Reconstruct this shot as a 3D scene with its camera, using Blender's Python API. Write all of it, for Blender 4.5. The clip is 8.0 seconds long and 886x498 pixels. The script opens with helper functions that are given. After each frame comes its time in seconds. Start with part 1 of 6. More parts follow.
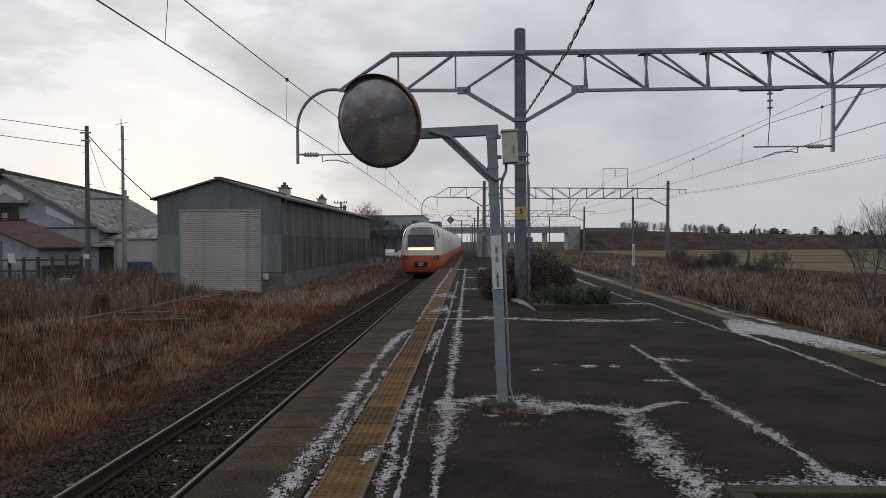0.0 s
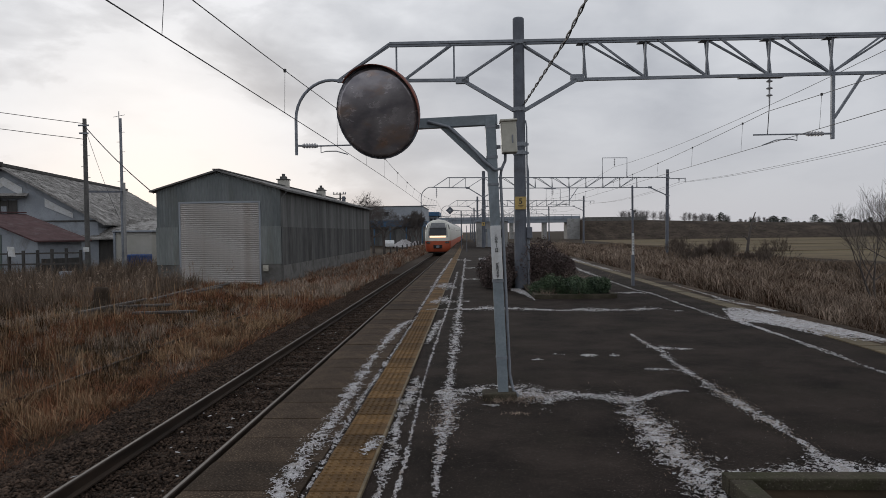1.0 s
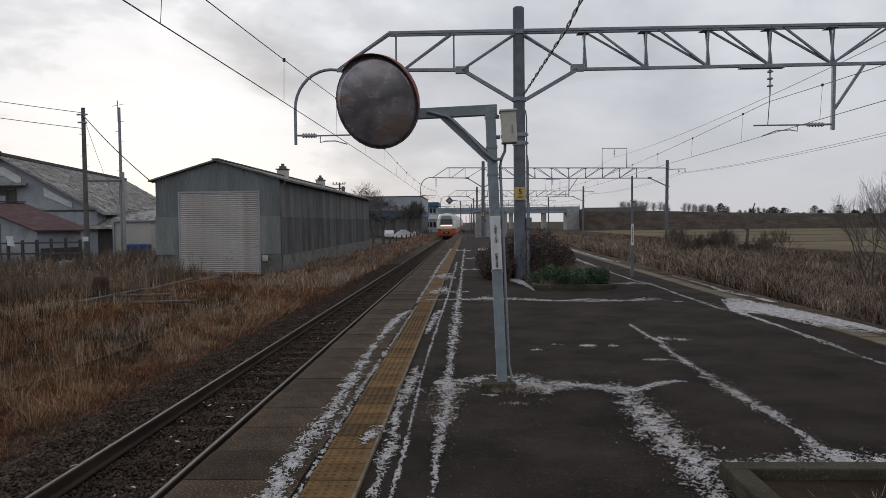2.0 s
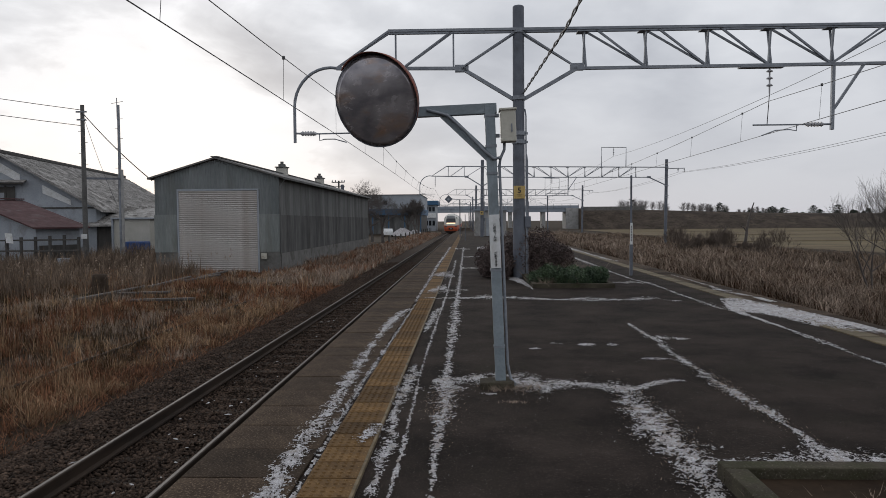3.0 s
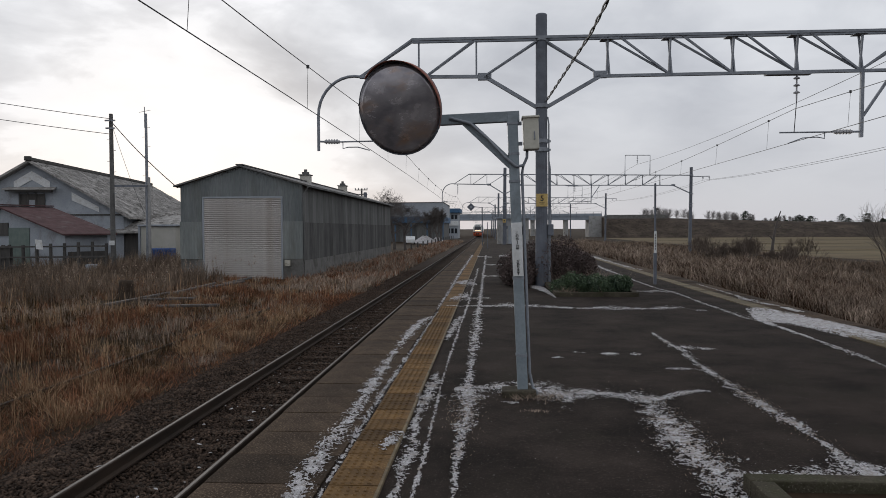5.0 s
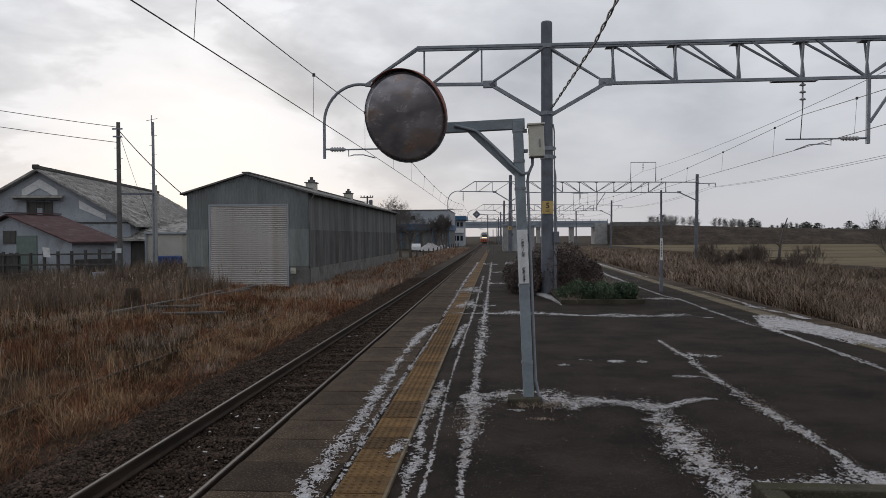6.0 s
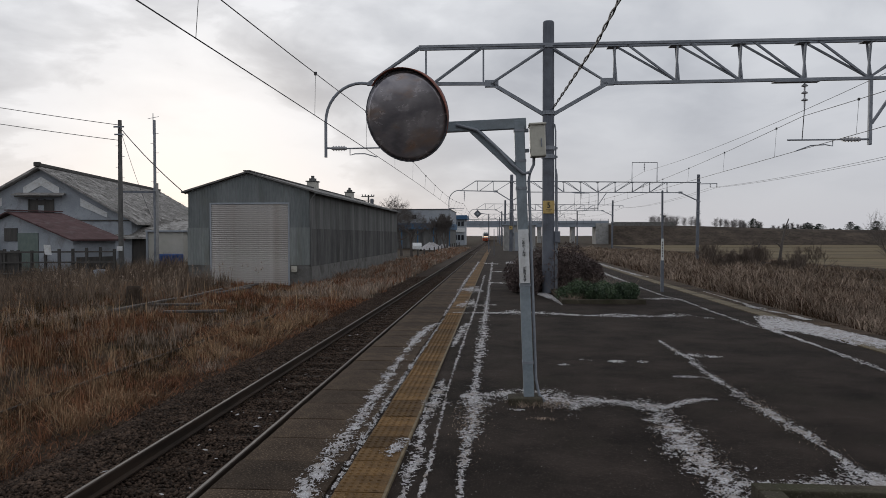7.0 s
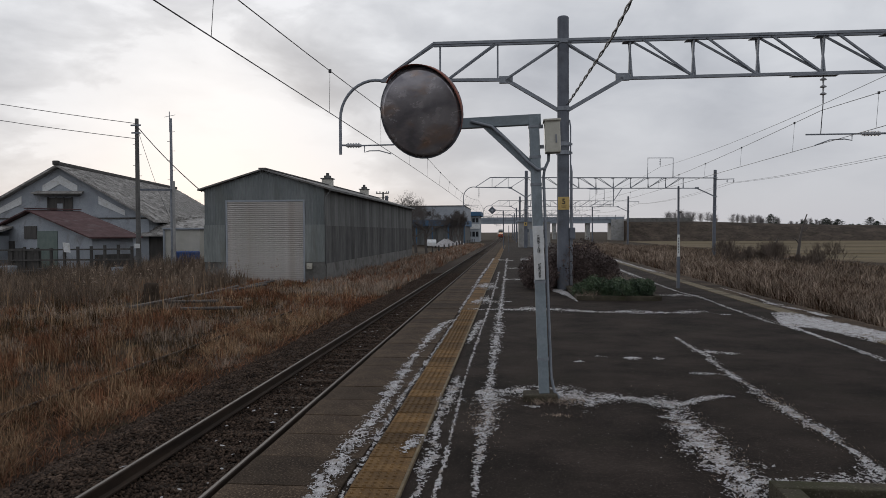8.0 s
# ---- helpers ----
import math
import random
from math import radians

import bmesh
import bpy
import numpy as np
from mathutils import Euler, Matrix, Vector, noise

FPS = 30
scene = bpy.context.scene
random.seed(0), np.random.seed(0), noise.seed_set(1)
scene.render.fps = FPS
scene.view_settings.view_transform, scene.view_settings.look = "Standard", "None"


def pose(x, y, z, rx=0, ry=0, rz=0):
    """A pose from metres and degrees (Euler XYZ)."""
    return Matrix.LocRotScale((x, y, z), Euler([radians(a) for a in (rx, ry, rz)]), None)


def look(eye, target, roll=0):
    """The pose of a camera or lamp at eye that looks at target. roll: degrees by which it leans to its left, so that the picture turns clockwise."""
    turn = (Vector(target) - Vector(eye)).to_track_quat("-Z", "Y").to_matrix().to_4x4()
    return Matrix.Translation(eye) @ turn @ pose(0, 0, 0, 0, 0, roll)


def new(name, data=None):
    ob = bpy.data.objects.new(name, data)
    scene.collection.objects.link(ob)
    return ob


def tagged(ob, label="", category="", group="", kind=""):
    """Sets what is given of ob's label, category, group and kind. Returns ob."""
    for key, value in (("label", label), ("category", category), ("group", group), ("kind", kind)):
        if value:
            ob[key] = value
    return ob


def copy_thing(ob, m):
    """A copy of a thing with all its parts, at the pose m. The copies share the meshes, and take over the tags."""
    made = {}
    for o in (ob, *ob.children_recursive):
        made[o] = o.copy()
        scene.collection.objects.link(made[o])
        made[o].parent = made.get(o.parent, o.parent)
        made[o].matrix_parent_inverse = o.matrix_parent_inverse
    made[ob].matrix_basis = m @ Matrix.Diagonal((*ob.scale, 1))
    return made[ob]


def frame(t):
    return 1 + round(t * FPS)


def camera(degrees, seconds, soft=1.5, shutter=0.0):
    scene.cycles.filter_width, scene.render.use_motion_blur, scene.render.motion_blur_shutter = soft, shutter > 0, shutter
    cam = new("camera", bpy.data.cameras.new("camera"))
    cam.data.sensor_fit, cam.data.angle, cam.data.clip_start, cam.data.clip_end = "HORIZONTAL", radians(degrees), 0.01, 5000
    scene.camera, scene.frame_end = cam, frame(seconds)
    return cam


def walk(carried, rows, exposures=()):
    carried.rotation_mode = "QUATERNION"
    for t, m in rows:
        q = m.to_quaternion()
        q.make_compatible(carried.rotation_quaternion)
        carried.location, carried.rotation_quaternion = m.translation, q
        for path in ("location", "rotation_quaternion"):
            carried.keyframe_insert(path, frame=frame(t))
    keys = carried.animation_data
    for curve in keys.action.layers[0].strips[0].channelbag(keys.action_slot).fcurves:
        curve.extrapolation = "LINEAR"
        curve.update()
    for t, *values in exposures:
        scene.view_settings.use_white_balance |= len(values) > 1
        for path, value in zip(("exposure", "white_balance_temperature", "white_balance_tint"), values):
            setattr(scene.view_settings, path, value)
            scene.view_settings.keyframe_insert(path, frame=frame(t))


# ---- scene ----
cam = camera(64.03, 8.0, soft=0.8)
PATH = [
    (0.0, pose(0, 0, 1.66, 89.419, 0.335, 2.136)),
    (0.5, pose(0, 0, 1.66, 89.003, 0.579, 1.943)),
    (1.0, pose(0, 0, 1.66, 88.645, 0.744, 2.101)),
    (1.5, pose(0, 0, 1.66, 88.136, 0.712, 2.112)),
    (3.0, pose(0, 0, 1.66, 87.737, 0.446, 1.984)),
    (3.5, pose(0, 0, 1.66, 87.817, 0.461, 2.305)),
    (4.0, pose(0, 0, 1.66, 87.904, 0.636, 3.079)),
    (4.5, pose(0, 0, 1.66, 88.080, 0.460, 3.508)),
    (6.0, pose(0, 0, 1.66, 88.975, 0.348, 4.235)),
    (6.5, pose(0, 0, 1.66, 89.078, 0.498, 4.381)),
    (7.0, pose(0, 0, 1.66, 88.916, 0.095, 4.313)),
    (7.5, pose(0, 0, 1.66, 88.870, 0.657, 4.841)),
    (8.0, pose(0, 0, 1.66, 88.649, 0.267, 5.493)),
]
walk(cam, PATH, [(0.0, 0.0), (1.0, 0.0), (1.7, 0.06), (3.0, 0.15), (4.5, 0.15), (6.0, 0.05), (8.0, 0.02)])

# ---- world, sun, exposure ----
SUN_AZ, SUN_EL = radians(-24.0), radians(9.0)      # east of the track's line is positive
sun_way = Vector((math.sin(SUN_AZ) * math.cos(SUN_EL), math.cos(SUN_AZ) * math.cos(SUN_EL), math.sin(SUN_EL)))


class Nodes:
    """Short hand for building a node tree."""

    def __init__(self, tree):
        self.tree = tree
        tree.nodes.clear()

    def add(self, kind):
        return self.tree.nodes.new(kind)

    def link(self, a, b):
        self.tree.links.new(a, b)

    def value(self, node, index, value):
        if isinstance(value, bpy.types.NodeSocket):
            self.link(value, node.inputs[index])
        else:
            node.inputs[index].default_value = value

    def math(self, op, a, b=0.0, clamp=False):
        n = self.add("ShaderNodeMath")
        n.operation, n.use_clamp = op, clamp
        self.value(n, 0, a)
        self.value(n, 1, b)
        return n.outputs[0]

    def noise(self, vector, scale, detail=4.0, rough=0.55, distort=0.0):
        n = self.add("ShaderNodeTexNoise")
        if vector is not None:
            self.link(vector, n.inputs["Vector"])
        n.inputs["Scale"].default_value = scale
        n.inputs["Detail"].default_value = detail
        n.inputs["Roughness"].default_value = rough
        n.inputs["Distortion"].default_value = distort
        return n.outputs["Fac"]

    def ramp(self, fac, *stops):
        n = self.add("ShaderNodeValToRGB")
        els = n.color_ramp.elements
        while len(els) < len(stops):
            els.new(0.5)
        for el, (at, col) in zip(els, stops):
            el.position = at
            el.color = (*col, 1) if len(col) == 3 else col
        self.link(fac, n.inputs[0])
        return n.outputs[0]

    def mix(self, fac, a, b, blend="MIX"):
        n = self.add("ShaderNodeMix")
        n.data_type, n.blend_type = "RGBA", blend
        self.value(n, 0, fac)
        for i, v in ((6, a), (7, b)):
            self.value(n, i, v if isinstance(v, bpy.types.NodeSocket) else (*v, 1))
        return n.outputs[2]


world = bpy.data.worlds.new("winter_sky")
scene.world = world
world.use_nodes = True
w = Nodes(world.node_tree)
coord = w.add("ShaderNodeTexCoord").outputs["Generated"]
sep = w.add("ShaderNodeSeparateXYZ")
w.link(coord, sep.inputs[0])
up = w.math("MAXIMUM", sep.outputs[2], 0.0)
deep = w.math("ADD", up, 0.34)
flat = w.add("ShaderNodeCombineXYZ")  # clouds spread over a flat layer
w.link(w.math("DIVIDE", sep.outputs[0], deep), flat.inputs[0])
w.link(w.math("DIVIDE", sep.outputs[1], deep), flat.inputs[1])
w.link(w.math("MULTIPLY", sep.outputs[2], 1.5), flat.inputs[2])
big = w.noise(flat.outputs[0], 1.25, 5.0, 0.5, 0.25)
fine = w.noise(flat.outputs[0], 4.2, 6.0, 0.55, 0.35)
cloud = w.math("ADD", w.math("MULTIPLY", big, 0.7), w.math("MULTIPLY", fine, 0.3))
shade = w.ramp(cloud, (0.37, (0.455, 0.465, 0.492)), (0.44, (0.55, 0.56, 0.583)), (0.51, (0.635, 0.642, 0.658)), (0.58, (0.715, 0.72, 0.73)))
dot = w.add("ShaderNodeVectorMath")
dot.operation = "DOT_PRODUCT"
w.link(coord, dot.inputs[0])
dot.inputs[1].default_value = sun_way
near_sun = w.math("ADD", dot.outputs["Value"], w.math("MULTIPLY", w.math("SUBTRACT", cloud, 0.48), 0.42))
glow = w.ramp(near_sun, (0.925, (0, 0, 0)), (0.965, (0.05, 0.05, 0.048)), (0.99, (0.14, 0.139, 0.135)), (1.012, (0.23, 0.227, 0.22)))
lowfac = w.ramp(up, (0.0, (0.9, 0.9, 0.9)), (0.10, (0.62, 0.62, 0.62)), (0.24, (0, 0, 0)))
sky_col = w.mix(lowfac, shade, (0.555, 0.555, 0.58))
sky_col = w.mix(1.0, sky_col, glow, "ADD")
zenith = w.ramp(up, (0.36, (0, 0, 0)), (0.85, (1, 1, 1)))
sky_col = w.mix(zenith, sky_col, (0.66, 0.672, 0.70))
sky_col = w.mix(1.0, sky_col, (0.982, 1.0, 1.045), "MULTIPLY")
sky = w.add("ShaderNodeTexSky")
sky.sky_type, sky.sun_disc, sky.sun_elevation, sky.sun_rotation = "NISHITA", False, SUN_EL, SUN_AZ
bg_sky = w.add("ShaderNodeBackground")
w.link(sky.outputs[0], bg_sky.inputs[0])
bg_sky.inputs[1].default_value = 0.08
bg_cloud = w.add("ShaderNodeBackground")
w.link(sky_col, bg_cloud.inputs[0])
bg_cloud.inputs[1].default_value = 0.98
both = w.add("ShaderNodeMixShader")
both.inputs[0].default_value = 0.93
w.link(bg_sky.outputs[0], both.inputs[1])
w.link(bg_cloud.outputs[0], both.inputs[2])
w.link(both.outputs[0], w.add("ShaderNodeOutputWorld").inputs[0])

sun = new("sun", bpy.data.lights.new("sun", "SUN"))
sun.data.energy, sun.data.angle, sun.data.color = 0.6, radians(14), (1.0, 0.95, 0.88)
sun.matrix_world = look((0, 0, 60), Vector((0, 0, 60)) - sun_way)
scene.view_settings.exposure = 0.0


# ---- materials ----
def surface(name, low, high, scale=3.0, rough=0.8, bump=0.2, fine=40.0, metal=0.0, third=None, spread=(0.35, 0.65), stretch=(1, 1, 1), vary=0.0, spec=0.5, island=0.0, speck=None):
    """A weathered surface: two colours mixed by coarse noise, fine grain, relief; third adds stains, speck loose grains."""
    m = bpy.data.materials.new(name)
    m.use_nodes = True
    n = Nodes(m.node_tree)
    tc = n.add("ShaderNodeTexCoord").outputs["Object"]
    mp = n.add("ShaderNodeMapping")
    n.link(tc, mp.inputs[0])
    mp.inputs["Scale"].default_value = stretch
    v = mp.outputs[0]
    a = n.noise(v, scale, 6.0, 0.6)
    b = n.noise(v, fine, 4.0, 0.6)
    both_ = n.math("ADD", n.math("MULTIPLY", a, 0.65), n.math("MULTIPLY", b, 0.35))
    col = n.ramp(both_, (spread[0], low), (spread[1], high))
    if third:
        st = n.noise(v, scale * 0.37 + 0.6, 7.0, 0.65, 0.6)
        col = n.mix(n.ramp(st, (0.52, (0, 0, 0)), (0.68, (1, 1, 1))), col, third)
    if speck:
        sp_col, sp_scale, sp_from = speck
        grains = n.noise(v, sp_scale, 2.0, 0.6)
        col = n.mix(n.ramp(grains, (sp_from, (0, 0, 0)), (sp_from + 0.12, (1, 1, 1))), col, sp_col)
        col = n.mix(n.ramp(grains, (0.98 - sp_from - 0.12, (0.8, 0.8, 0.8)), (0.98 - sp_from, (0, 0, 0))), col, low)
    if vary:
        rnd = n.add("ShaderNodeObjectInfo").outputs["Random"]
        k = n.math("ADD", n.math("MULTIPLY", rnd, 2 * vary), 1 - vary)
        g = n.add("ShaderNodeCombineColor")
        for i in range(3):
            n.link(k, g.inputs[i])
        col = n.mix(1.0, col, g.outputs[0], "MULTIPLY")
    if island:
        rnd = n.add("ShaderNodeNewGeometry").outputs["Random Per Island"]
        k = n.math("ADD", n.math("MULTIPLY", rnd, 2 * island), 1 - island)
        g = n.add("ShaderNodeCombineColor")
        for i in range(3):
            n.link(k, g.inputs[i])
        col = n.mix(1.0, col, g.outputs[0], "MULTIPLY")
    p = n.add("ShaderNodeBsdfPrincipled")
    n.link(col, p.inputs["Base Color"])
    p.inputs["Metallic"].default_value = metal
    p.inputs["Specular IOR Level"].default_value = spec
    r = n.math("ADD", n.math("MULTIPLY", b, 0.25), rough - 0.12, True)
    n.link(r, p.inputs["Roughness"])
    if bump:
        bp = n.add("ShaderNodeBump")
        bp.inputs["Strength"].default_value = bump
        bp.inputs["Distance"].default_value = 0.01
        n.link(both_, bp.inputs["Height"])
        n.link(bp.outputs[0], p.inputs["Normal"])
    n.link(p.outputs[0], n.add("ShaderNodeOutputMaterial").inputs[0])
    return m


def lit(name, col, strength, base=(0.02, 0.02, 0.02)):
    m = bpy.data.materials.new(name)
    m.use_nodes = True
    p = m.node_tree.nodes["Principled BSDF"]
    p.inputs["Base Color"].default_value = (*base, 1)
    p.inputs["Emission Color"].default_value = (*col, 1)
    p.inputs["Emission Strength"].default_value = strength
    return m


M_ASPHALT = surface("asphalt", (0.0090, 0.0064, 0.0051), (0.043, 0.0325, 0.0268), 1.1, 0.97, 1.0, 150.0, third=(0.023, 0.0185, 0.0138), spec=0.1, spread=(0.40, 0.64), speck=((0.088, 0.070, 0.059), 75.0, 0.60))
M_SLAB = surface("edge_concrete", (0.019, 0.0125, 0.0080), (0.075, 0.0525, 0.0355), 2.5, 0.97, 1.0, 120.0, third=(0.029, 0.0195, 0.013), vary=0.38, spec=0.12, speck=((0.125, 0.091, 0.064), 62.0, 0.55))
M_CONCRETE = surface("old_concrete", (0.10, 0.098, 0.092), (0.20, 0.195, 0.185), 1.2, 0.9, 0.4, 40.0, third=(0.08, 0.075, 0.065), spec=0.3)
M_TACTILE = surface("tactile_yellow", (0.058, 0.032, 0.0125), (0.160, 0.090, 0.032), 4.0, 0.9, 0.5, 70.0, third=(0.052, 0.032, 0.018), vary=0.42, spec=0.2, speck=((0.20, 0.13, 0.06), 60.0, 0.60))
M_TACTILE_WORN = surface("tactile_worn", (0.075, 0.060, 0.038), (0.16, 0.125, 0.07), 4.0, 0.85, 0.4, 60.0, third=(0.06, 0.05, 0.04), vary=0.3, spec=0.3)
M_TACTILE_PALE = surface("tactile_worn_bar", (0.085, 0.060, 0.030), (0.20, 0.150, 0.085), 8.0, 0.9, 0.2, third=(0.06, 0.045, 0.028))
M_SNOW = surface("old_snow", (0.13, 0.112, 0.098), (0.58, 0.575, 0.59), 12.0, 0.85, 0.9, 120.0, third=(0.27, 0.225, 0.185), speck=((0.72, 0.72, 0.745), 85.0, 0.57))
M_RUST = surface("rail_rust", (0.020, 0.0135, 0.0095), (0.055, 0.037, 0.026), 6.0, 0.85, 0.3, 50.0, stretch=(1, 0.15, 1), spec=0.3)
M_RAILTOP = surface("rail_running_face", (0.085, 0.072, 0.062), (0.17, 0.15, 0.135), 3.0, 0.66, 0.05, 60.0, metal=0.5, stretch=(1, 0.05, 1))
M_SLEEPER = surface("sleeper", (0.024, 0.017, 0.012), (0.062, 0.046, 0.034), 4.0, 0.92, 0.5, 40.0, vary=0.25, spec=0.2)
M_BALLAST = surface("ballast", (0.016, 0.0108, 0.0078), (0.062, 0.044, 0.033), 14.0, 0.97, 0.9, 60.0, spec=0.12)
M_STONE = surface("ballast_stone", (0.019, 0.0125, 0.0090), (0.082, 0.056, 0.041), 3.0, 0.92, 0.3, 40.0, island=0.75, spec=0.15)
M_GROUND = surface("field_soil", (0.016, 0.0105, 0.007), (0.052, 0.035, 0.022), 0.9, 0.97, 0.9, 14.0, third=(0.034, 0.030, 0.014), spec=0.1)
M_PADDY = surface("stubble_field", (0.080, 0.062, 0.036), (0.185, 0.145, 0.088), 0.16, 0.95, 0.4, 3.0, third=(0.085, 0.066, 0.040), spec=0.1, stretch=(0.3, 1, 1))
M_BANK = surface("bank_scrub", (0.030, 0.024, 0.020), (0.098, 0.076, 0.060), 0.22, 0.95, 0.9, 1.8, third=(0.026, 0.026, 0.016), spec=0.1)
M_GRASS = surface("dry_grass", (0.095, 0.040, 0.021), (0.29, 0.138, 0.074), 0.5, 0.85, 0.0, 5.0, island=0.7, spec=0.15)
M_GRASS_PALE = surface("pale_dry_grass", (0.150, 0.092, 0.052), (0.42, 0.285, 0.170), 0.5, 0.85, 0.0, 5.0, island=0.7, spec=0.15)
M_LITTER = surface("matted_dead_grass", (0.024, 0.013, 0.008), (0.105, 0.058, 0.033), 0.8, 0.9, 0.0, 6.0, island=0.65, spec=0.1)
M_OLIVE = surface("olive_weed", (0.022, 0.0145, 0.007), (0.080, 0.051, 0.023), 0.6, 0.9, 0.0, 6.0, island=0.65, spec=0.1)
M_REED = surface("dead_reed", (0.16, 0.122, 0.095), (0.42, 0.33, 0.255), 0.3, 0.9, 0.0, 3.0, island=0.5, spec=0.2)
M_REED_DARK = surface("dark_dead_reed", (0.085, 0.064, 0.048), (0.25, 0.185, 0.135), 0.3, 0.9, 0.0, 3.0, island=0.5, spec=0.2)
M_BARK = surface("bark", (0.055, 0.047, 0.043), (0.13, 0.112, 0.10), 6.0, 0.9, 0.5, 40.0)
M_TWIG = surface("shrub_twig", (0.075, 0.058, 0.047), (0.16, 0.125, 0.10), 2.0, 0.9, 0.0)
# Paler than the near twigs: distance haze is mixed into this colour.
M_FARTWIG = surface("hazed_far_twigs", (0.17, 0.155, 0.15), (0.29, 0.27, 0.262), 2.0, 0.9, 0.0)
M_KERB = surface("mossy_kerb", (0.022, 0.0185, 0.0125), (0.085, 0.074, 0.054), 3.0, 0.95, 0.7, 60.0, third=(0.040, 0.043, 0.020), spec=0.15, speck=((0.14, 0.125, 0.10), 70.0, 0.60))
M_LEAF_DARK = surface("dark_shrub_leaf", (0.040, 0.030, 0.029), (0.125, 0.092, 0.082), 2.0, 0.8, 0.0, 10.0, island=0.45, spec=0.25)
M_LEAF_GREEN = surface("hedge_leaf", (0.020, 0.040, 0.022), (0.065, 0.10, 0.045), 3.0, 0.7, 0.0, 10.0, island=0.5)
M_PINE = surface("pine_needles", (0.010, 0.018, 0.012), (0.030, 0.045, 0.025), 0.4, 0.8, 0.0, 4.0, island=0.4)
M_STEEL = surface("galvanised_steel", (0.16, 0.175, 0.20), (0.29, 0.31, 0.34), 3.0, 0.6, 0.1, 30.0, metal=0.15)
M_MASTGREY = surface("mast_paint", (0.085, 0.094, 0.115), (0.15, 0.163, 0.19), 2.5, 0.7, 0.15, 30.0, third=(0.08, 0.084, 0.092))
M_POLEPAINT = surface("grey_blue_paint", (0.16, 0.195, 0.22), (0.26, 0.30, 0.325), 4.0, 0.5, 0.12, 50.0, third=(0.14, 0.16, 0.17))
M_POLECONC = surface("pole_concrete", (0.075, 0.073, 0.070), (0.15, 0.147, 0.14), 2.0, 0.9, 0.2, 30.0, third=(0.06, 0.06, 0.058))
M_WIRE = surface("wire", (0.035, 0.035, 0.038), (0.07, 0.07, 0.074), 4.0, 0.6, 0.0)
M_INSUL = surface("insulator", (0.30, 0.30, 0.31), (0.44, 0.44, 0.45), 8.0, 0.4, 0.0)
M_WHITE = surface("white_plate", (0.55, 0.56, 0.56), (0.70, 0.71, 0.71), 6.0, 0.5, 0.05, third=(0.48, 0.47, 0.44))
M_BLACK = surface("black_print", (0.012, 0.012, 0.012), (0.03, 0.03, 0.03), 10.0, 0.6, 0.0)
M_YELLOW = surface("yellow_plate", (0.44, 0.30, 0.10), (0.58, 0.42, 0.16), 10.0, 0.7, 0.05)
M_BEIGE = surface("beige_enamel", (0.42, 0.405, 0.34), (0.54, 0.52, 0.45), 6.0, 0.5, 0.1, third=(0.24, 0.22, 0.17))
M_ORANGE_HOOD = surface("faded_orange", (0.17, 0.050, 0.032), (0.30, 0.105, 0.07), 7.0, 0.7, 0.1, third=(0.16, 0.10, 0.085))
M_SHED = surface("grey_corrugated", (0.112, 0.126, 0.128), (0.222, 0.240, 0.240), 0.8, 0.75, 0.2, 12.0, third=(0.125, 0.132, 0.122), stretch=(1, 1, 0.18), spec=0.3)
M_SHED_SIDE = surface("dark_stained_metal", (0.070, 0.071, 0.070), (0.205, 0.206, 0.200), 0.9, 0.85, 0.3, 9.0, third=(0.080, 0.078, 0.073), stretch=(1, 1, 0.10), spec=0.25)
M_SHED_NEW = surface("newer_corrugated", (0.155, 0.172, 0.168), (0.27, 0.29, 0.28), 0.8, 0.7, 0.2, 12.0, third=(0.15, 0.155, 0.14), stretch=(1, 1, 0.2), spec=0.3)
M_SHUTTER = surface("roller_shutter", (0.40, 0.375, 0.355), (0.53, 0.50, 0.475), 1.2, 0.6, 0.1, 30.0, third=(0.40, 0.36, 0.33), stretch=(1, 1, 0.3))
M_ROOFGREY = surface("slate_grey_roof", (0.165, 0.157, 0.147), (0.42, 0.405, 0.385), 1.6, 0.95, 1.0, 7.0, third=(0.245, 0.232, 0.215), spec=0.12, speck=((0.37, 0.355, 0.335), 3.2, 0.56))
M_SHEDROOF = surface("dull_sheet_roof", (0.10, 0.10, 0.098), (0.21, 0.205, 0.20), 1.2, 0.9, 0.3, 9.0, third=(0.11, 0.09, 0.075), spec=0.2)
M_ROOFRED = surface("red_brown_roof", (0.060, 0.034, 0.035), (0.115, 0.066, 0.066), 1.8, 0.88, 0.3, 12.0, third=(0.12, 0.092, 0.088), spec=0.15)
M_PLASTER = surface("pale_plaster", (0.27, 0.295, 0.325), (0.38, 0.405, 0.44), 0.7, 0.9, 0.1, 10.0, third=(0.23, 0.235, 0.24), spec=0.2)
M_CREAM = surface("cream_wall", (0.40, 0.39, 0.34), (0.52, 0.50, 0.45), 1.0, 0.8, 0.1)
M_TIMBER = surface("dark_timber", (0.040, 0.038, 0.036), (0.09, 0.084, 0.077), 3.0, 0.85, 0.3, stretch=(1, 1, 0.2))
M_GREENBOARD = surface("green_board", (0.10, 0.135, 0.12), (0.16, 0.20, 0.18), 2.0, 0.8, 0.1)
M_BLUETARP = surface("blue_sheet", (0.012, 0.045, 0.16), (0.03, 0.09, 0.26), 2.0, 0.55, 0.3)
M_BLUEBAND = surface("blue_cladding", (0.025, 0.085, 0.17), (0.05, 0.13, 0.23), 0.6, 0.6, 0.05)
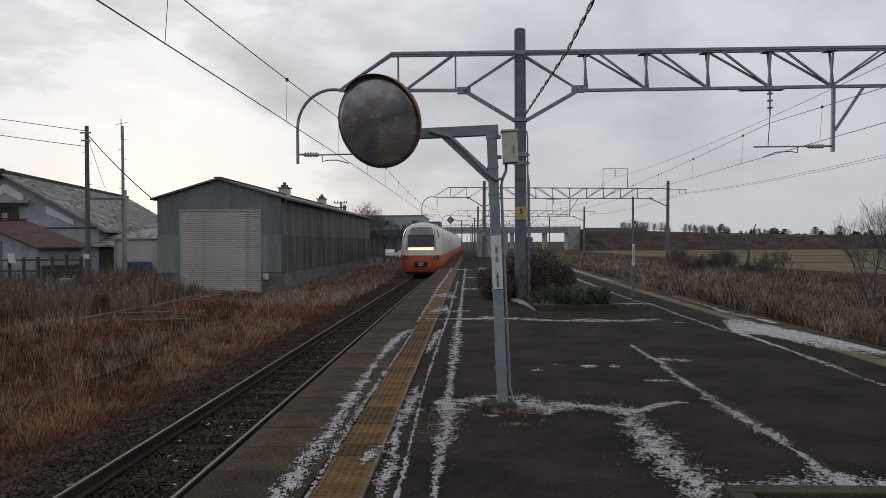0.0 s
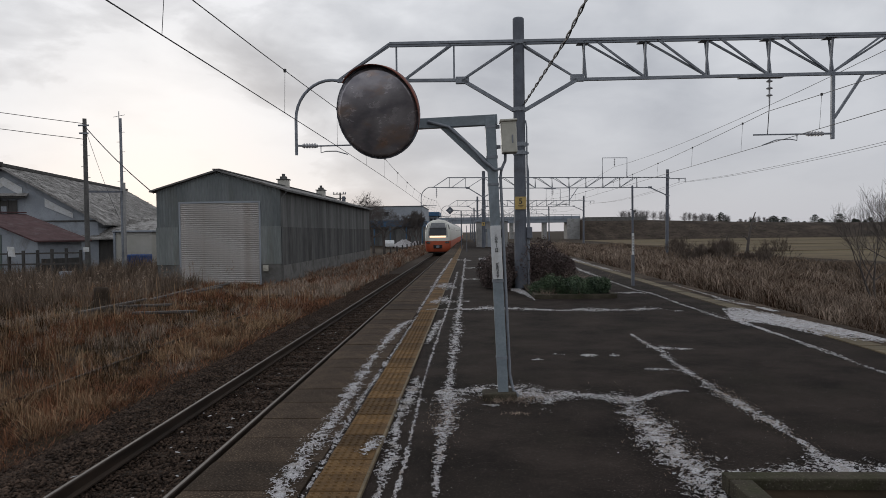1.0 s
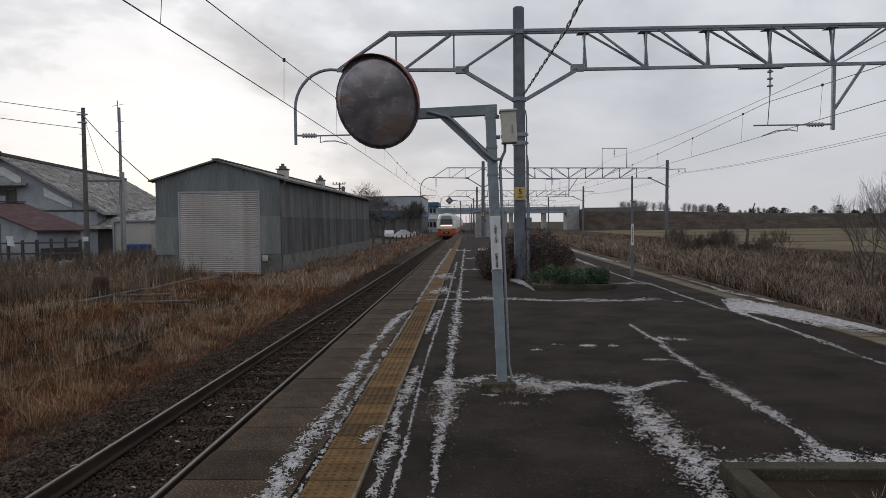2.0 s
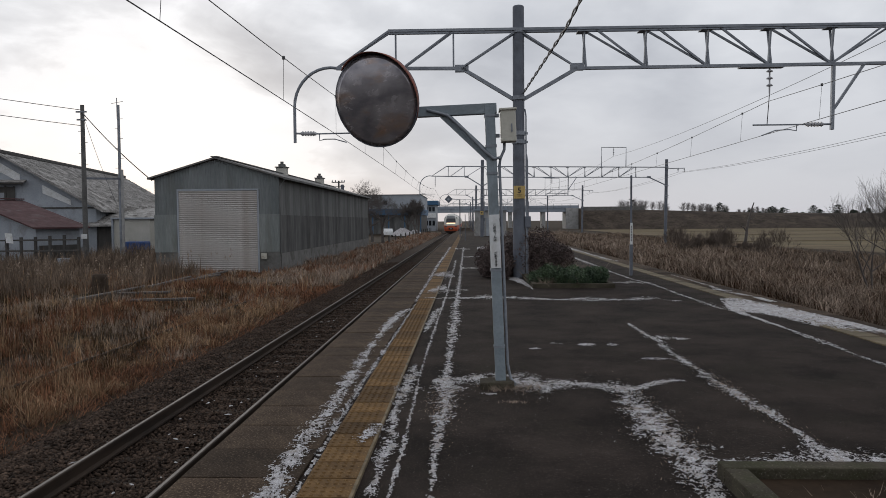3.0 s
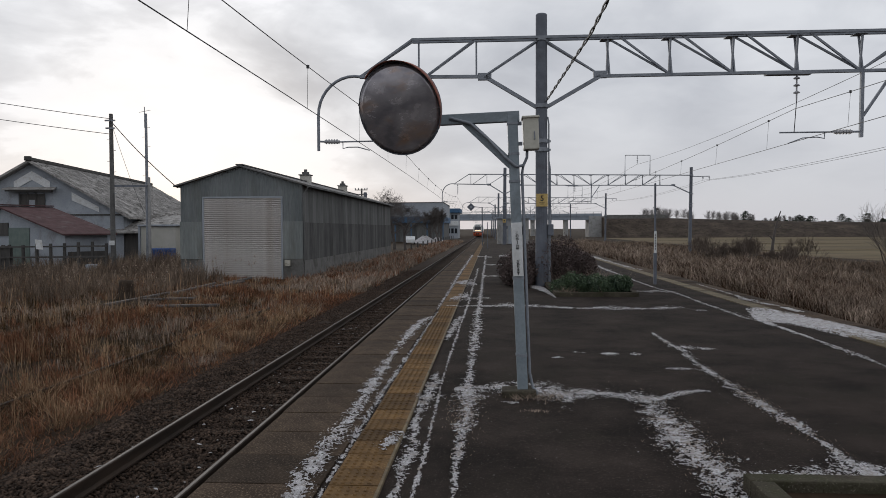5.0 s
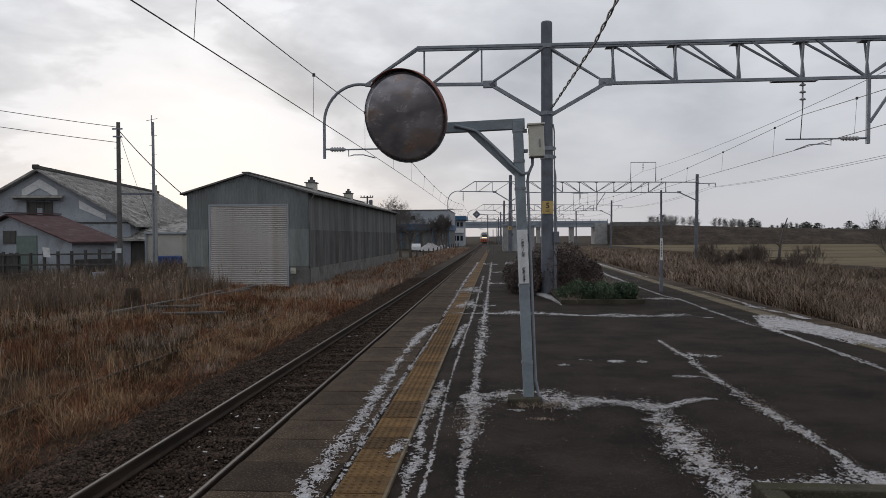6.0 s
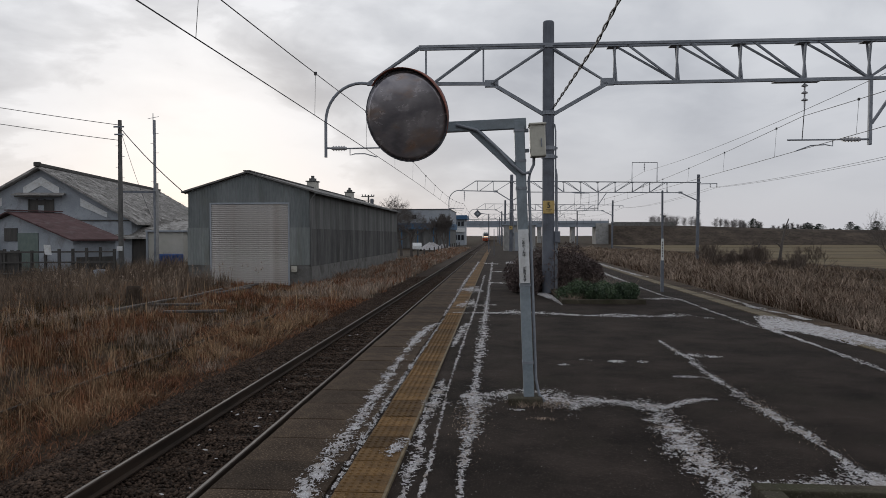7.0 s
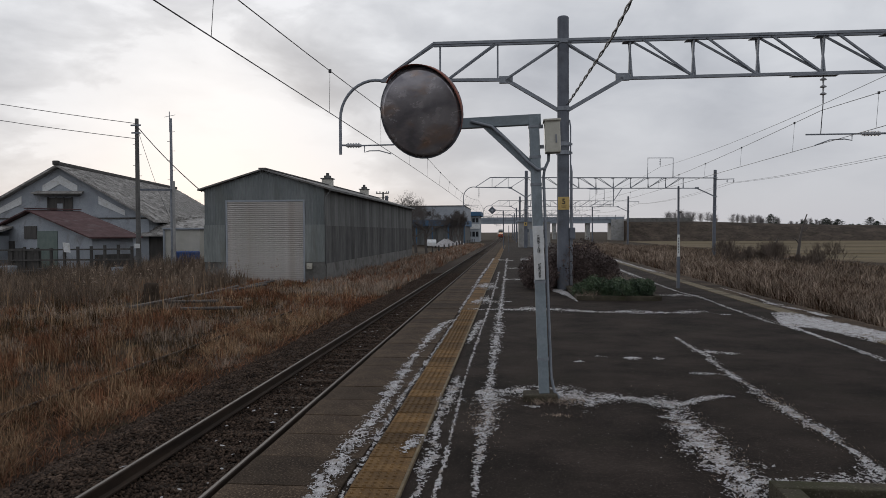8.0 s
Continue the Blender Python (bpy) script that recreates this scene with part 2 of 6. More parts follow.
M_FARWALL = surface("grey_cladding", (0.25, 0.275, 0.305), (0.36, 0.385, 0.415), 0.2, 0.75, 0.05, 2.0)
M_PALECONC = surface("pale_concrete", (0.26, 0.26, 0.255), (0.40, 0.395, 0.385), 0.5, 0.85, 0.1, 6.0, third=(0.22, 0.215, 0.20))
M_DECK = surface("bridge_paint", (0.22, 0.255, 0.30), (0.31, 0.345, 0.39), 0.2, 0.7, 0.05, 2.0)
M_GLASSDARK = surface("dark_glass", (0.012, 0.014, 0.018), (0.022, 0.025, 0.03), 2.0, 0.16, 0.0)
M_GLASSGREY = surface("grey_glass", (0.10, 0.105, 0.11), (0.17, 0.175, 0.18), 2.0, 0.2, 0.0)
M_TRAIN_CREAM = surface("train_cream", (0.50, 0.49, 0.43), (0.62, 0.61, 0.55), 0.6, 0.35, 0.0, 6.0)
M_TRAIN_ORANGE = surface("train_vermilion", (0.46, 0.088, 0.040), (0.58, 0.14, 0.065), 0.6, 0.4, 0.0, 6.0)
M_TRAIN_ROOF = surface("train_roof", (0.20, 0.20, 0.20), (0.30, 0.30, 0.30), 0.6, 0.6, 0.0)
M_UNDER = surface("underframe", (0.015, 0.014, 0.014), (0.04, 0.037, 0.035), 2.0, 0.8, 0.0)
M_LED = lit("headsign_glow", (1.0, 0.62, 0.38), 1.9)
M_LENS = surface("lamp_glass", (0.10, 0.10, 0.10), (0.2, 0.2, 0.2), 5.0, 0.1, 0.0)

# Brown and dark blotches in the colour stand in for the reflected surroundings.
M_MIRROR = surface("aged_mirror_painted_reflection", (0.22, 0.212, 0.235), (0.50, 0.475, 0.49), 3.0, 0.24, 0.003, 8.0, metal=0.6, third=(0.42, 0.27, 0.18), stretch=(1, 1.8, 1), spread=(0.40, 0.62))


# ---- mesh helpers ----
def finish(name, bm, material, smooth=False):
    me = bpy.data.meshes.new(name)
    bmesh.ops.recalc_face_normals(bm, faces=bm.faces)
    bm.to_mesh(me)
    bm.free()
    me.materials.append(material)
    if smooth:
        me.polygons.foreach_set("use_smooth", [True] * len(me.polygons))
    return me


def part(name, bm, material, parent=None, label="", smooth=False):
    ob = new(name, finish(name, bm, material, smooth))
    if parent is not None:
        ob.parent = parent
    return tagged(ob, label)


def share(name, me, parent, x, y, z, rz=0.0, label=""):
    ob = new(name, me)
    ob.parent = parent
    ob.location = (x, y, z)
    ob.rotation_euler = (0, 0, radians(rz))
    return tagged(ob, label)


def thing(name, label, category, m=None, group="", kind=""):
    ob = new(name)
    if m is not None:
        ob.matrix_basis = m
    return tagged(ob, label, category, group, kind)


def box(bm, x0, x1, y0, y1, z0, z1, bevel=0.0):
    vs = [bm.verts.new((x, y, z)) for z in (z0, z1) for y in (y0, y1) for x in (x0, x1)]
    fs = [bm.faces.new([vs[i] for i in q]) for q in ((0, 2, 3, 1), (4, 5, 7, 6), (0, 1, 5, 4), (2, 6, 7, 3), (0, 4, 6, 2), (1, 3, 7, 5))]
    if bevel:
        es = list({e for f in fs for e in f.edges})
        bmesh.ops.bevel(bm, geom=es, offset=bevel, segments=2, affect="EDGES", profile=0.6)
    return bm


def boxed(*args, **kw):
    return box(bmesh.new(), *args, **kw)


def tube(bm, p, q, r, r2=None, n=8):
    p, q = Vector(p), Vector(q)
    r2 = r if r2 is None else r2
    d = (q - p).normalized()
    a = d.orthogonal().normalized()
    b = d.cross(a)
    rings = []
    for c, rr in ((p, r), (q, r2)):
        rings.append([bm.verts.new(c + (a * math.cos(2 * math.pi * i / n) + b * math.sin(2 * math.pi * i / n)) * rr) for i in range(n)])
    for i in range(n):
        bm.faces.new((rings[0][i], rings[0][(i + 1) % n], rings[1][(i + 1) % n], rings[1][i]))
    bm.faces.new(rings[0][::-1])
    bm.faces.new(rings[1])
    return bm


def bar(bm, p, q, wide, high):
    """A square bar from p to q, upright in its cross-section."""
    p, q = Vector(p), Vector(q)
    d = (q - p).normalized()
    side = d.cross(Vector((0, 0, 1)))
    side = Vector((1, 0, 0)) if side.length < 1e-3 else side.normalized()
    top = side.cross(d).normalized()
    rings = [[bm.verts.new(c + side * sx * wide / 2 + top * sz * high / 2) for sx, sz in ((-1, -1), (1, -1), (1, 1), (-1, 1))] for c in (p, q)]
    for i in range(4):
        bm.faces.new((rings[0][i], rings[0][(i + 1) % 4], rings[1][(i + 1) % 4], rings[1][i]))
    bm.faces.new(rings[0][::-1])
    bm.faces.new(rings[1])
    return bm


def path(bm, pts, r, n=6):
    """One bent tube through points."""
    pts = [Vector(p) for p in pts]
    rings = []
    for i, p in enumerate(pts):
        d = (pts[min(i + 1, len(pts) - 1)] - pts[max(i - 1, 0)]).normalized()
        a = d.cross(Vector((0.13, 0.31, 0.94))).normalized()
        b = d.cross(a)
        rings.append([bm.verts.new(p + (a * math.cos(2 * math.pi * k / n) + b * math.sin(2 * math.pi * k / n)) * r) for k in range(n)])
    for u, v in zip(rings, rings[1:]):
        for k in range(n):
            bm.faces.new((u[k], u[(k + 1) % n], v[(k + 1) % n], v[k]))
    bm.faces.new(rings[0][::-1])
    bm.faces.new(rings[-1])
    return bm


def lathe(bm, profile, n=16, centre=(0, 0, 0)):
    """Turns (radius, height) pairs round the z axis."""
    c = Vector(centre)
    rings = [[bm.verts.new(c + Vector((r * math.cos(2 * math.pi * k / n), r * math.sin(2 * math.pi * k / n), z))) for k in range(n)] for r, z in profile]
    for u, v in zip(rings, rings[1:]):
        for k in range(n):
            bm.faces.new((u[k], u[(k + 1) % n], v[(k + 1) % n], v[k]))
    bm.faces.new(rings[0][::-1])
    bm.faces.new(rings[-1])
    return bm


def slab(bm, pts, offset):
    """A prism: the flat outline pts, thickened by the vector offset."""
    off = Vector(offset)
    a = [bm.verts.new(Vector(p)) for p in pts]
    b = [bm.verts.new(Vector(p) + off) for p in pts]
    bm.faces.new(a[::-1])
    bm.faces.new(b)
    for i in range(len(a)):
        j = (i + 1) % len(a)
        bm.faces.new((a[i], a[j], b[j], b[i]))
    return bm


def raw(name, verts, faces, material, parent=None, label="", category="", kind="", smooth=False):
    me = bpy.data.meshes.new(name)
    me.from_pydata(verts, [], faces)
    me.materials.append(material)
    if smooth:
        me.polygons.foreach_set("use_smooth", [True] * len(me.polygons))
    ob = new(name, me)
    if parent is not None:
        ob.parent = parent
    return tagged(ob, label, category, "", kind)


def strips(name, verts, tris, material, parent=None, label="", category="", kind="stuff"):
    """A mesh of triangles from arrays."""
    me = bpy.data.meshes.new(name)
    nv, nt = len(verts), len(tris)
    me.vertices.add(nv)
    me.vertices.foreach_set("co", np.ascontiguousarray(verts, np.float32).ravel())
    me.loops.add(nt * 3)
    me.loops.foreach_set("vertex_index", np.ascontiguousarray(tris, np.int32).ravel())
    me.polygons.add(nt)
    me.polygons.foreach_set("loop_start", np.arange(nt, dtype=np.int32) * 3)
    me.update(calc_edges=True)
    me.materials.append(material)
    ob = new(name, me)
    if parent is not None:
        ob.parent = parent
    return tagged(ob, label, category, "", kind)


def bend(y):
    """How far the line swings to the west in the distance."""
    return -2.8e-5 * max(0.0, y - 110.0) ** 2


# ---- ground ----
EDGE_L, EDGE_R = -1.885, 6.35        # the platform's two edges
PLAT_Y0, PLAT_Y1 = -30.0, 116.0
TRACK_L, TRACK_R, RAIL_TOP = -3.405, 7.83, -0.76
FIELD = -1.08


def ground_height(x, y):
    """Rough field on the west, flat under the tracks and in the far distance."""
    z = FIELD
    if -200 < x < 200 and -40 < y < 400:
        z += 0.10 * noise.noise((x * 0.12, y * 0.12, 0)) + 0.05 * noise.noise((x * 0.5, y * 0.5, 3))
    if x < -16 and y < 60:
        z -= 0.25 * min(1.0, (-16 - x) / 10)
    if x > 26:
        z -= 0.5 * min(1.0, (x - 26) / 12)
    if -5.4 < x < 10.2:
        z = min(z, -1.12)
    return z


def axis(dense_lo, dense_hi, step, far_lo, far_hi):
    vals = list(np.arange(dense_lo, dense_hi, step))
    s, v = step, dense_lo
    while v > far_lo:
        s *= 1.3
        v -= s
        vals.insert(0, v)
    s, v = step, dense_hi
    while v < far_hi:
        vals.append(v)
        s *= 1.3
        v += s
    return vals


gx, gy = axis(-45, 40, 0.9, -3500, 3500), axis(-10, 110, 1.1, -900, 4500)
gverts = [(x, y, ground_height(x, y)) for y in gy for x in gx]
gfaces = [(j * len(gx) + i, j * len(gx) + i + 1, (j + 1) * len(gx) + i + 1, (j + 1) * len(gx) + i) for j in range(len(gy) - 1) for i in range(len(gx) - 1)]
raw("ground", gverts, gfaces, M_GROUND, label="brown winter field soil with dead grass", category="ground", kind="structure", smooth=True)

# stubble fields beyond the eastern grass, each its own low bed between dark bunds
for k, (x0, x1, y0, y1) in enumerate(((25, 78, 47, 98), (28, 90, 101, 140), (26, 120, 143, 180), (26, 140, 183, 228), (80, 190, 60, 140))):
    tagged(part("ground_field", boxed(x0, x1, y0, y1, FIELD - 0.9, FIELD - 0.38, bevel=0.1), M_PADDY), "pale tan harvested rice field", "field", "rice fields", "structure")


# ---- western track ----
def rail_section():
    return [(-0.055, -0.153), (0.055, -0.153), (0.055, -0.135), (0.012, -0.118), (0.012, -0.045), (0.032, -0.035), (0.032, -0.004), (0.026, 0.0), (-0.026, 0.0), (-0.032, -0.004), (-0.032, -0.035), (-0.012, -0.045), (-0.012, -0.118), (-0.055, -0.135)]


def sweep(bm, section, ys, x0, z0, closed=True):
    rings = [[bm.verts.new((x0 + bend(y) + sx, y, z0 + sz)) for sx, sz in section] for y in ys]
    n = len(section)
    for u, v in zip(rings, rings[1:]):
        for k in range(n if closed else n - 1):
            bm.faces.new((u[k], u[(k + 1) % n], v[(k + 1) % n], v[k]))
    if closed:
        bm.faces.new(rings[0][::-1])
        bm.faces.new(rings[-1])
    return bm


rail_ys = [-60, -20, 0, 20, 40, 60, 80, 100, 120, 140, 160, 180, 200, 220, 240, 260, 280, 300, 320, 340, 360, 380, 400, 440, 480]
for tx, word in ((TRACK_L, "western"), (TRACK_R, "eastern")):
    track = thing("track", "single railway track on dark ballast, rust-brown rails", "railway track", group="railway tracks", kind="structure")
    for side in (-0.566, 0.566):
        rail = part("rail", sweep(bmesh.new(), rail_section(), rail_ys, tx + side, RAIL_TOP), M_RUST, track, "rust-brown steel rail with a polished top")
        part("running_face", sweep(bmesh.new(), [(-0.018, -0.002), (0.018, -0.002), (0.016, 0.003), (-0.016, 0.003)], rail_ys, tx + side, RAIL_TOP), M_RAILTOP, rail, "polished steel running face")
    bed = bmesh.new()
    ys = list(np.arange(-12, 60, 0.5)) + list(np.arange(60, 480, 10))
    xs = [-2.6, -2.3, -1.95, -1.6, -1.3, -1.0, -0.7, -0.4, -0.1, 0.2, 0.5, 0.8, 1.1, 1.4]
    rows_ = []
    for y in ys:
        row = []
        for x in xs:
            z = -0.955 - max(0.0, -1.55 - x) * 0.24 + 0.022 * noise.noise((x * 3, y * 3, 1)) + 0.02 * noise.noise((x * 9, y * 9, 5))
            if abs(x) < 0.5:
                z -= 0.03
            row.append(bed.verts.new((tx + (x if tx < 0 else -x) + bend(y), y, z)))
        rows_.append(row)
    for u, v in zip(rows_, rows_[1:]):
        for i in range(len(u) - 1):
            bed.faces.new((u[i], u[i + 1], v[i + 1], v[i]))
    part("ballast_bed", bed, M_BALLAST, track, "dark brown crushed-stone ballast", smooth=True)
    sl = finish("sleeper", boxed(-1.05, 1.05, -0.1, 0.1, -0.14, 0.0, bevel=0.02), M_SLEEPER)
    for k in range(164 if tx < 0 else 34):
        share("sleeper", sl, track, tx, -6.24 + 0.66 * k, RAIL_TOP - 0.185, random.uniform(-0.8, 0.8))


def stones(name, n, x0, x1, y0, y1, zf, size, parent, material):
    """Loose angular stones, each a squashed octahedron."""
    rng = np.random.default_rng(7)
    yy = y0 * (y1 / y0) ** rng.random(n)
    xx = x0 + (x1 - x0) * rng.random(n)
    zz = np.array([zf(a) for a in xx])
    base = np.array([(1, 0, 0), (-1, 0, 0), (0, 1, 0), (0, -1, 0), (0, 0, 1), (0, 0, -1)], float)
    tri = np.array([(0, 2, 4), (2, 1, 4), (1, 3, 4), (3, 0, 4), (2, 0, 5), (1, 2, 5), (3, 1, 5), (0, 3, 5)])
    jit = base[None] * (0.6 + 0.8 * rng.random((n, 6, 1))) + rng.normal(0, 0.18, (n, 6, 3))
    s = size * (0.6 + rng.random((n, 1, 1)))
    ang = rng.random(n) * 6.283
    c, sn = np.cos(ang)[:, None], np.sin(ang)[:, None]
    v = jit * s
    vx, vy = v[..., 0] * c - v[..., 1] * sn, v[..., 0] * sn + v[..., 1] * c
    v = np.stack([vx + xx[:, None], vy + yy[:, None], v[..., 2] * 0.7 + zz[:, None]], -1).reshape(-1, 3)
    t = (tri[None] + 6 * np.arange(n)[:, None, None]).reshape(-1, 3)
    strips(name, v, t, material, parent, "loose dark brown ballast stones", "" if parent else "stones")


stones("ballast_stones", 76000, TRACK_L - 2.25, TRACK_L + 1.4, 3.2, 45, lambda x: -0.945 - max(0.0, -1.55 - (x - TRACK_L)) * 0.24, 0.020, None, M_STONE)

# ---- platform ----
def splay(y):
    """How far the eastern edge widens out along the platform."""
    return min(0.6, 0.010 * max(0.0, y - 18.0))


platform = thing("platform", "island platform with dark patched asphalt and concrete sides", "platform", kind="structure")
deck = bmesh.new()
px_ = list(np.linspace(-1.10, 5.42, 15))
py_ = [PLAT_Y0] + list(np.arange(0, 40, 0.5)) + list(np.arange(40, PLAT_Y1, 4)) + [PLAT_Y1]
rows_ = [[deck.verts.new((x + splay(y) * (x + 1.1) / 6.52, y, 0.012 * noise.noise((x * 0.5, y * 0.5, 9)) - 0.010)) for x in px_] for y in py_]
for u, v in zip(rows_, rows_[1:]):
    for i in range(len(u) - 1):
        deck.faces.new((u[i], u[i + 1], v[i + 1], v[i]))
part("asphalt", deck, M_ASPHALT, platform, "dark worn asphalt", smooth=True)
part("platform_core", slab(bmesh.new(), [(-1.80, PLAT_Y0, -1.3), (6.28, PLAT_Y0, -1.3), (6.28, 18.0, -1.3), (6.88, 78.0, -1.3), (6.88, PLAT_Y1, -1.3), (-1.80, PLAT_Y1, -1.3)], (0, 0, 1.18)), M_CONCRETE, platform, "weathered concrete platform wall")


# ---- gantries over the tracks ----
GAN_X0, GAN_X1 = 1.51, 20.7


def mast(parent, x, top, radius, label):
    bm = bmesh.new()
    lathe(bm, [(radius * 1.06, -1.2), (radius * 1.03, 0.0), (radius * 0.94, top - 0.03), (radius * 0.8, top)], 20, (x, 0, 0))
    m = part("mast", bm, M_MASTGREY, parent, label, smooth=False)
    for z in (7.15, 5.22, 4.2, 3.95):
        band = bmesh.new()
        lathe(band, [(radius * 1.0, -0.06), (radius * 1.16, -0.055), (radius * 1.16, 0.055), (radius * 1.0, 0.06)], 20, (x, 0, z))
        box(band, x + radius, x + radius + 0.09, -0.03, 0.03, z - 0.03, z + 0.03)
        part("clamp_band", band, M_STEEL, m)
    return m


def insulator_string(parent, x, z_top, z_low, sheds=4):
    bm = bmesh.new()
    prof = [(0.02, 0.0)]
    step = (z_top - z_low) / (sheds + 1)
    for k in range(sheds):
        z = -step * (k + 0.8)
        prof += [(0.022, z + 0.05), (0.09, z), (0.085, z - 0.02), (0.025, z - 0.035)]
    prof.append((0.02, z_low - z_top))
    lathe(bm, prof, 12, (x, 0, z_top))
    return part("insulator", bm, M_INSUL, parent, "ribbed grey insulator")


def make_gantry():
    g = thing("catenary_gantry", "grey lattice steel gantry on round masts over two tracks", "gantry", group="catenary gantries")
    mast(g, GAN_X0, 7.88, 0.175, "dark grey round mast")
    mast(g, GAN_X1, 7.97, 0.165, "dark grey round mast")
    for side, z1 in ((0.21, 4.9), (0.25, 3.6)):
        part("mast_conduit", path(bmesh.new(), [(GAN_X0 + side - 0.03, -0.03, z1), (GAN_X0 + side, -0.04, z1 - 0.2), (GAN_X0 + side, -0.04, 1.4), (GAN_X0 + side, -0.04, 0.0)], 0.022, 6), M_STEEL, g, "thin cable conduit on the mast")
    part("mast_box", boxed(GAN_X0 + 0.17, GAN_X0 + 0.34, -0.12, 0.06, 1.45, 1.78, bevel=0.02), M_MASTGREY, g, "small grey cable box")
    top, low = 7.14, 6.09
    for y in (-0.14, 0.14):
        part("top_chord", bar(bmesh.new(), (-2.27, y, top + 0.05), (GAN_X1, y, top), 0.075, 0.075), M_STEEL, g)
    part("bottom_chord", bar(bmesh.new(), (-0.24, 0, low + 0.02), (-3.83, 0, low + 0.07), 0.10, 0.09), M_STEEL, g)
    part("bottom_chord", bar(bmesh.new(), (3.2, 0, low - 0.03), (18.9, 0, low), 0.10, 0.085), M_STEEL, g)
    # braces to the masts
    for a, b in (((-0.14, 0, low + 0.02), (1.45, 0, 5.14)), ((3.2, 0, low - 0.03), (1.57, 0, 5.14)), ((18.9, 0, low), (20.6, 0, 5.3))):
        part("knee_brace", bar(bmesh.new(), a, b, 0.12, 0.10), M_STEEL, g)
    for x in (-0.14, 3.2, 18.9):
        part("gusset_plate", boxed(x - 0.2, x + 0.2, -0.06, 0.06, low - 0.09, low + 0.12, bevel=0.02), M_STEEL, g)
    # lattice
    xs = [3.4 + 1.765 * k for k in range(9)]
    for x in xs:
        for y in (-0.12, 0.12):
            part("upright", bar(bmesh.new(), (x, y, top), (x - 0.02 + 0.08 * (y > 0), 0, low), 0.05, 0.05), M_STEEL, g)
    for k, (a, b) in enumerate(zip(xs, xs[1:])):
        for y, slip in ((-0.12, 0.34), (0.12, 0.08)):
            ends = (a + slip, b) if k < 4 else (b - slip, a)
            part("diagonal", bar(bmesh.new(), (ends[0], y, top), (ends[1], 0, low), 0.055, 0.055), M_STEEL, g)
        part("batten_plate", boxed(a - 0.2, a + 0.12, -0.18, 0.18, top - 0.06, top - 0.038), M_STEEL, g)
    for y in (-0.10, 0.10):
        part("diagonal", bar(bmesh.new(), (1.6, y, top - 0.03), (3.2, 0, low), 0.05, 0.05), M_STEEL, g)
        part("diagonal", bar(bmesh.new(), (1.4, y, top - 0.03), (-0.14, y * 0.7, low + 0.03), 0.045, 0.045), M_STEEL, g)
        part("diagonal", bar(bmesh.new(), (-0.46, y, top), (-1.86, y * 0.7, low + 0.05), 0.045, 0.045), M_STEEL, g)
        part("diagonal", bar(bmesh.new(), (-2.27, y, top + 0.05), (-3.83, 0, low + 0.07), 0.06, 0.06), M_STEEL, g)
    for x in (-0.38, -2.07):
        part("upright", bar(bmesh.new(), (x, 0, top), (x, 0, low + 0.04), 0.05, 0.05), M_STEEL, g)
    # bent arm over the western track
    pts = [(-3.7, 0, low + 0.07)]
    for k in range(0, 10):
        a = radians(90 + 90 * k / 9)
        pts.append((-4.0 + 1.08 * math.cos(a), 0, 5.05 + 1.14 * math.sin(a)))
    pts.append((-5.08, 0, 4.0))
    part("bent_arm", path(bmesh.new(), pts, 0.045, 8), M_STEEL, g)
    reg = part("registration_arm", path(bmesh.new(), [(-5.08, 0, 4.28), (-4.85, 0, 4.27)], 0.03, 8), M_STEEL, g)
    bm = bmesh.new()
    tube(bm, (-4.9, 0, 4.27), (-4.45, 0, 4.26), 0.05, 0.05, 10)
    for k in range(5):
        tube(bm, (-4.86 + 0.08 * k, 0, 4.27), (-4.83 + 0.08 * k, 0, 4.27), 0.075, 0.075, 10)
    part("rod_insulator", bm, M_INSUL, reg)
    part("steady_tube", path(bmesh.new(), [(-4.45, 0, 4.26), (-3.45, 0, 4.27)], 0.022), M_STEEL, reg)
    part("steady_arm", path(bmesh.new(), [(-4.35, 0, 4.26), (-4.35, 0, 4.06), (-4.2, 0, 4.1), (-3.9, 0, 4.1), (-3.55, 0, 4.0)], 0.016), M_STEEL, reg)
    insulator_string(g, -3.45, 6.15, 5.05, 4)
    # hanger for the eastern track
    part("drop_arm", bar(bmesh.new(), (10.52, 0, low), (10.50, 0, 4.2), 0.09, 0.09), M_STEEL, g)
    part("drop_brace", bar(bmesh.new(), (11.4, 0, low), (10.55, 0, 4.8), 0.07, 0.07), M_STEEL, g)
    reg = part("registration_arm", path(bmesh.new(), [(10.5, 0, 4.36), (10.25, 0, 4.36)], 0.03, 8), M_STEEL, g)
    bm = bmesh.new()
    tube(bm, (10.25, 0, 4.36), (9.75, 0, 4.36), 0.05, 0.05, 10)
    for k in range(5):
        tube(bm, (10.2 - 0.09 * k, 0, 4.36), (10.17 - 0.09 * k, 0, 4.36), 0.075, 0.075, 10)
    part("rod_insulator", bm, M_INSUL, reg)
    part("steady_tube", path(bmesh.new(), [(9.75, 0, 4.36), (8.25, 0, 4.36)], 0.022), M_STEEL, reg)
    part("steady_arm", path(bmesh.new(), [(9.5, 0, 4.36), (9.5, 0, 4.18), (9.3, 0, 4.22), (8.9, 0, 4.2), (8.5, 0, 4.05)], 0.016), M_STEEL, reg)
    part("hanger_plate", boxed(7.85, 9.1, -0.12, 0.12, low - 0.1, low - 0.04), M_STEEL, g)
    insulator_string(g, 8.72, 6.06, 5.25, 3)
    part("hanger_wire", path(bmesh.new(), [(8.72, 0, 5.25), (8.66, 0, 4.36)], 0.012), M_WIRE, g)
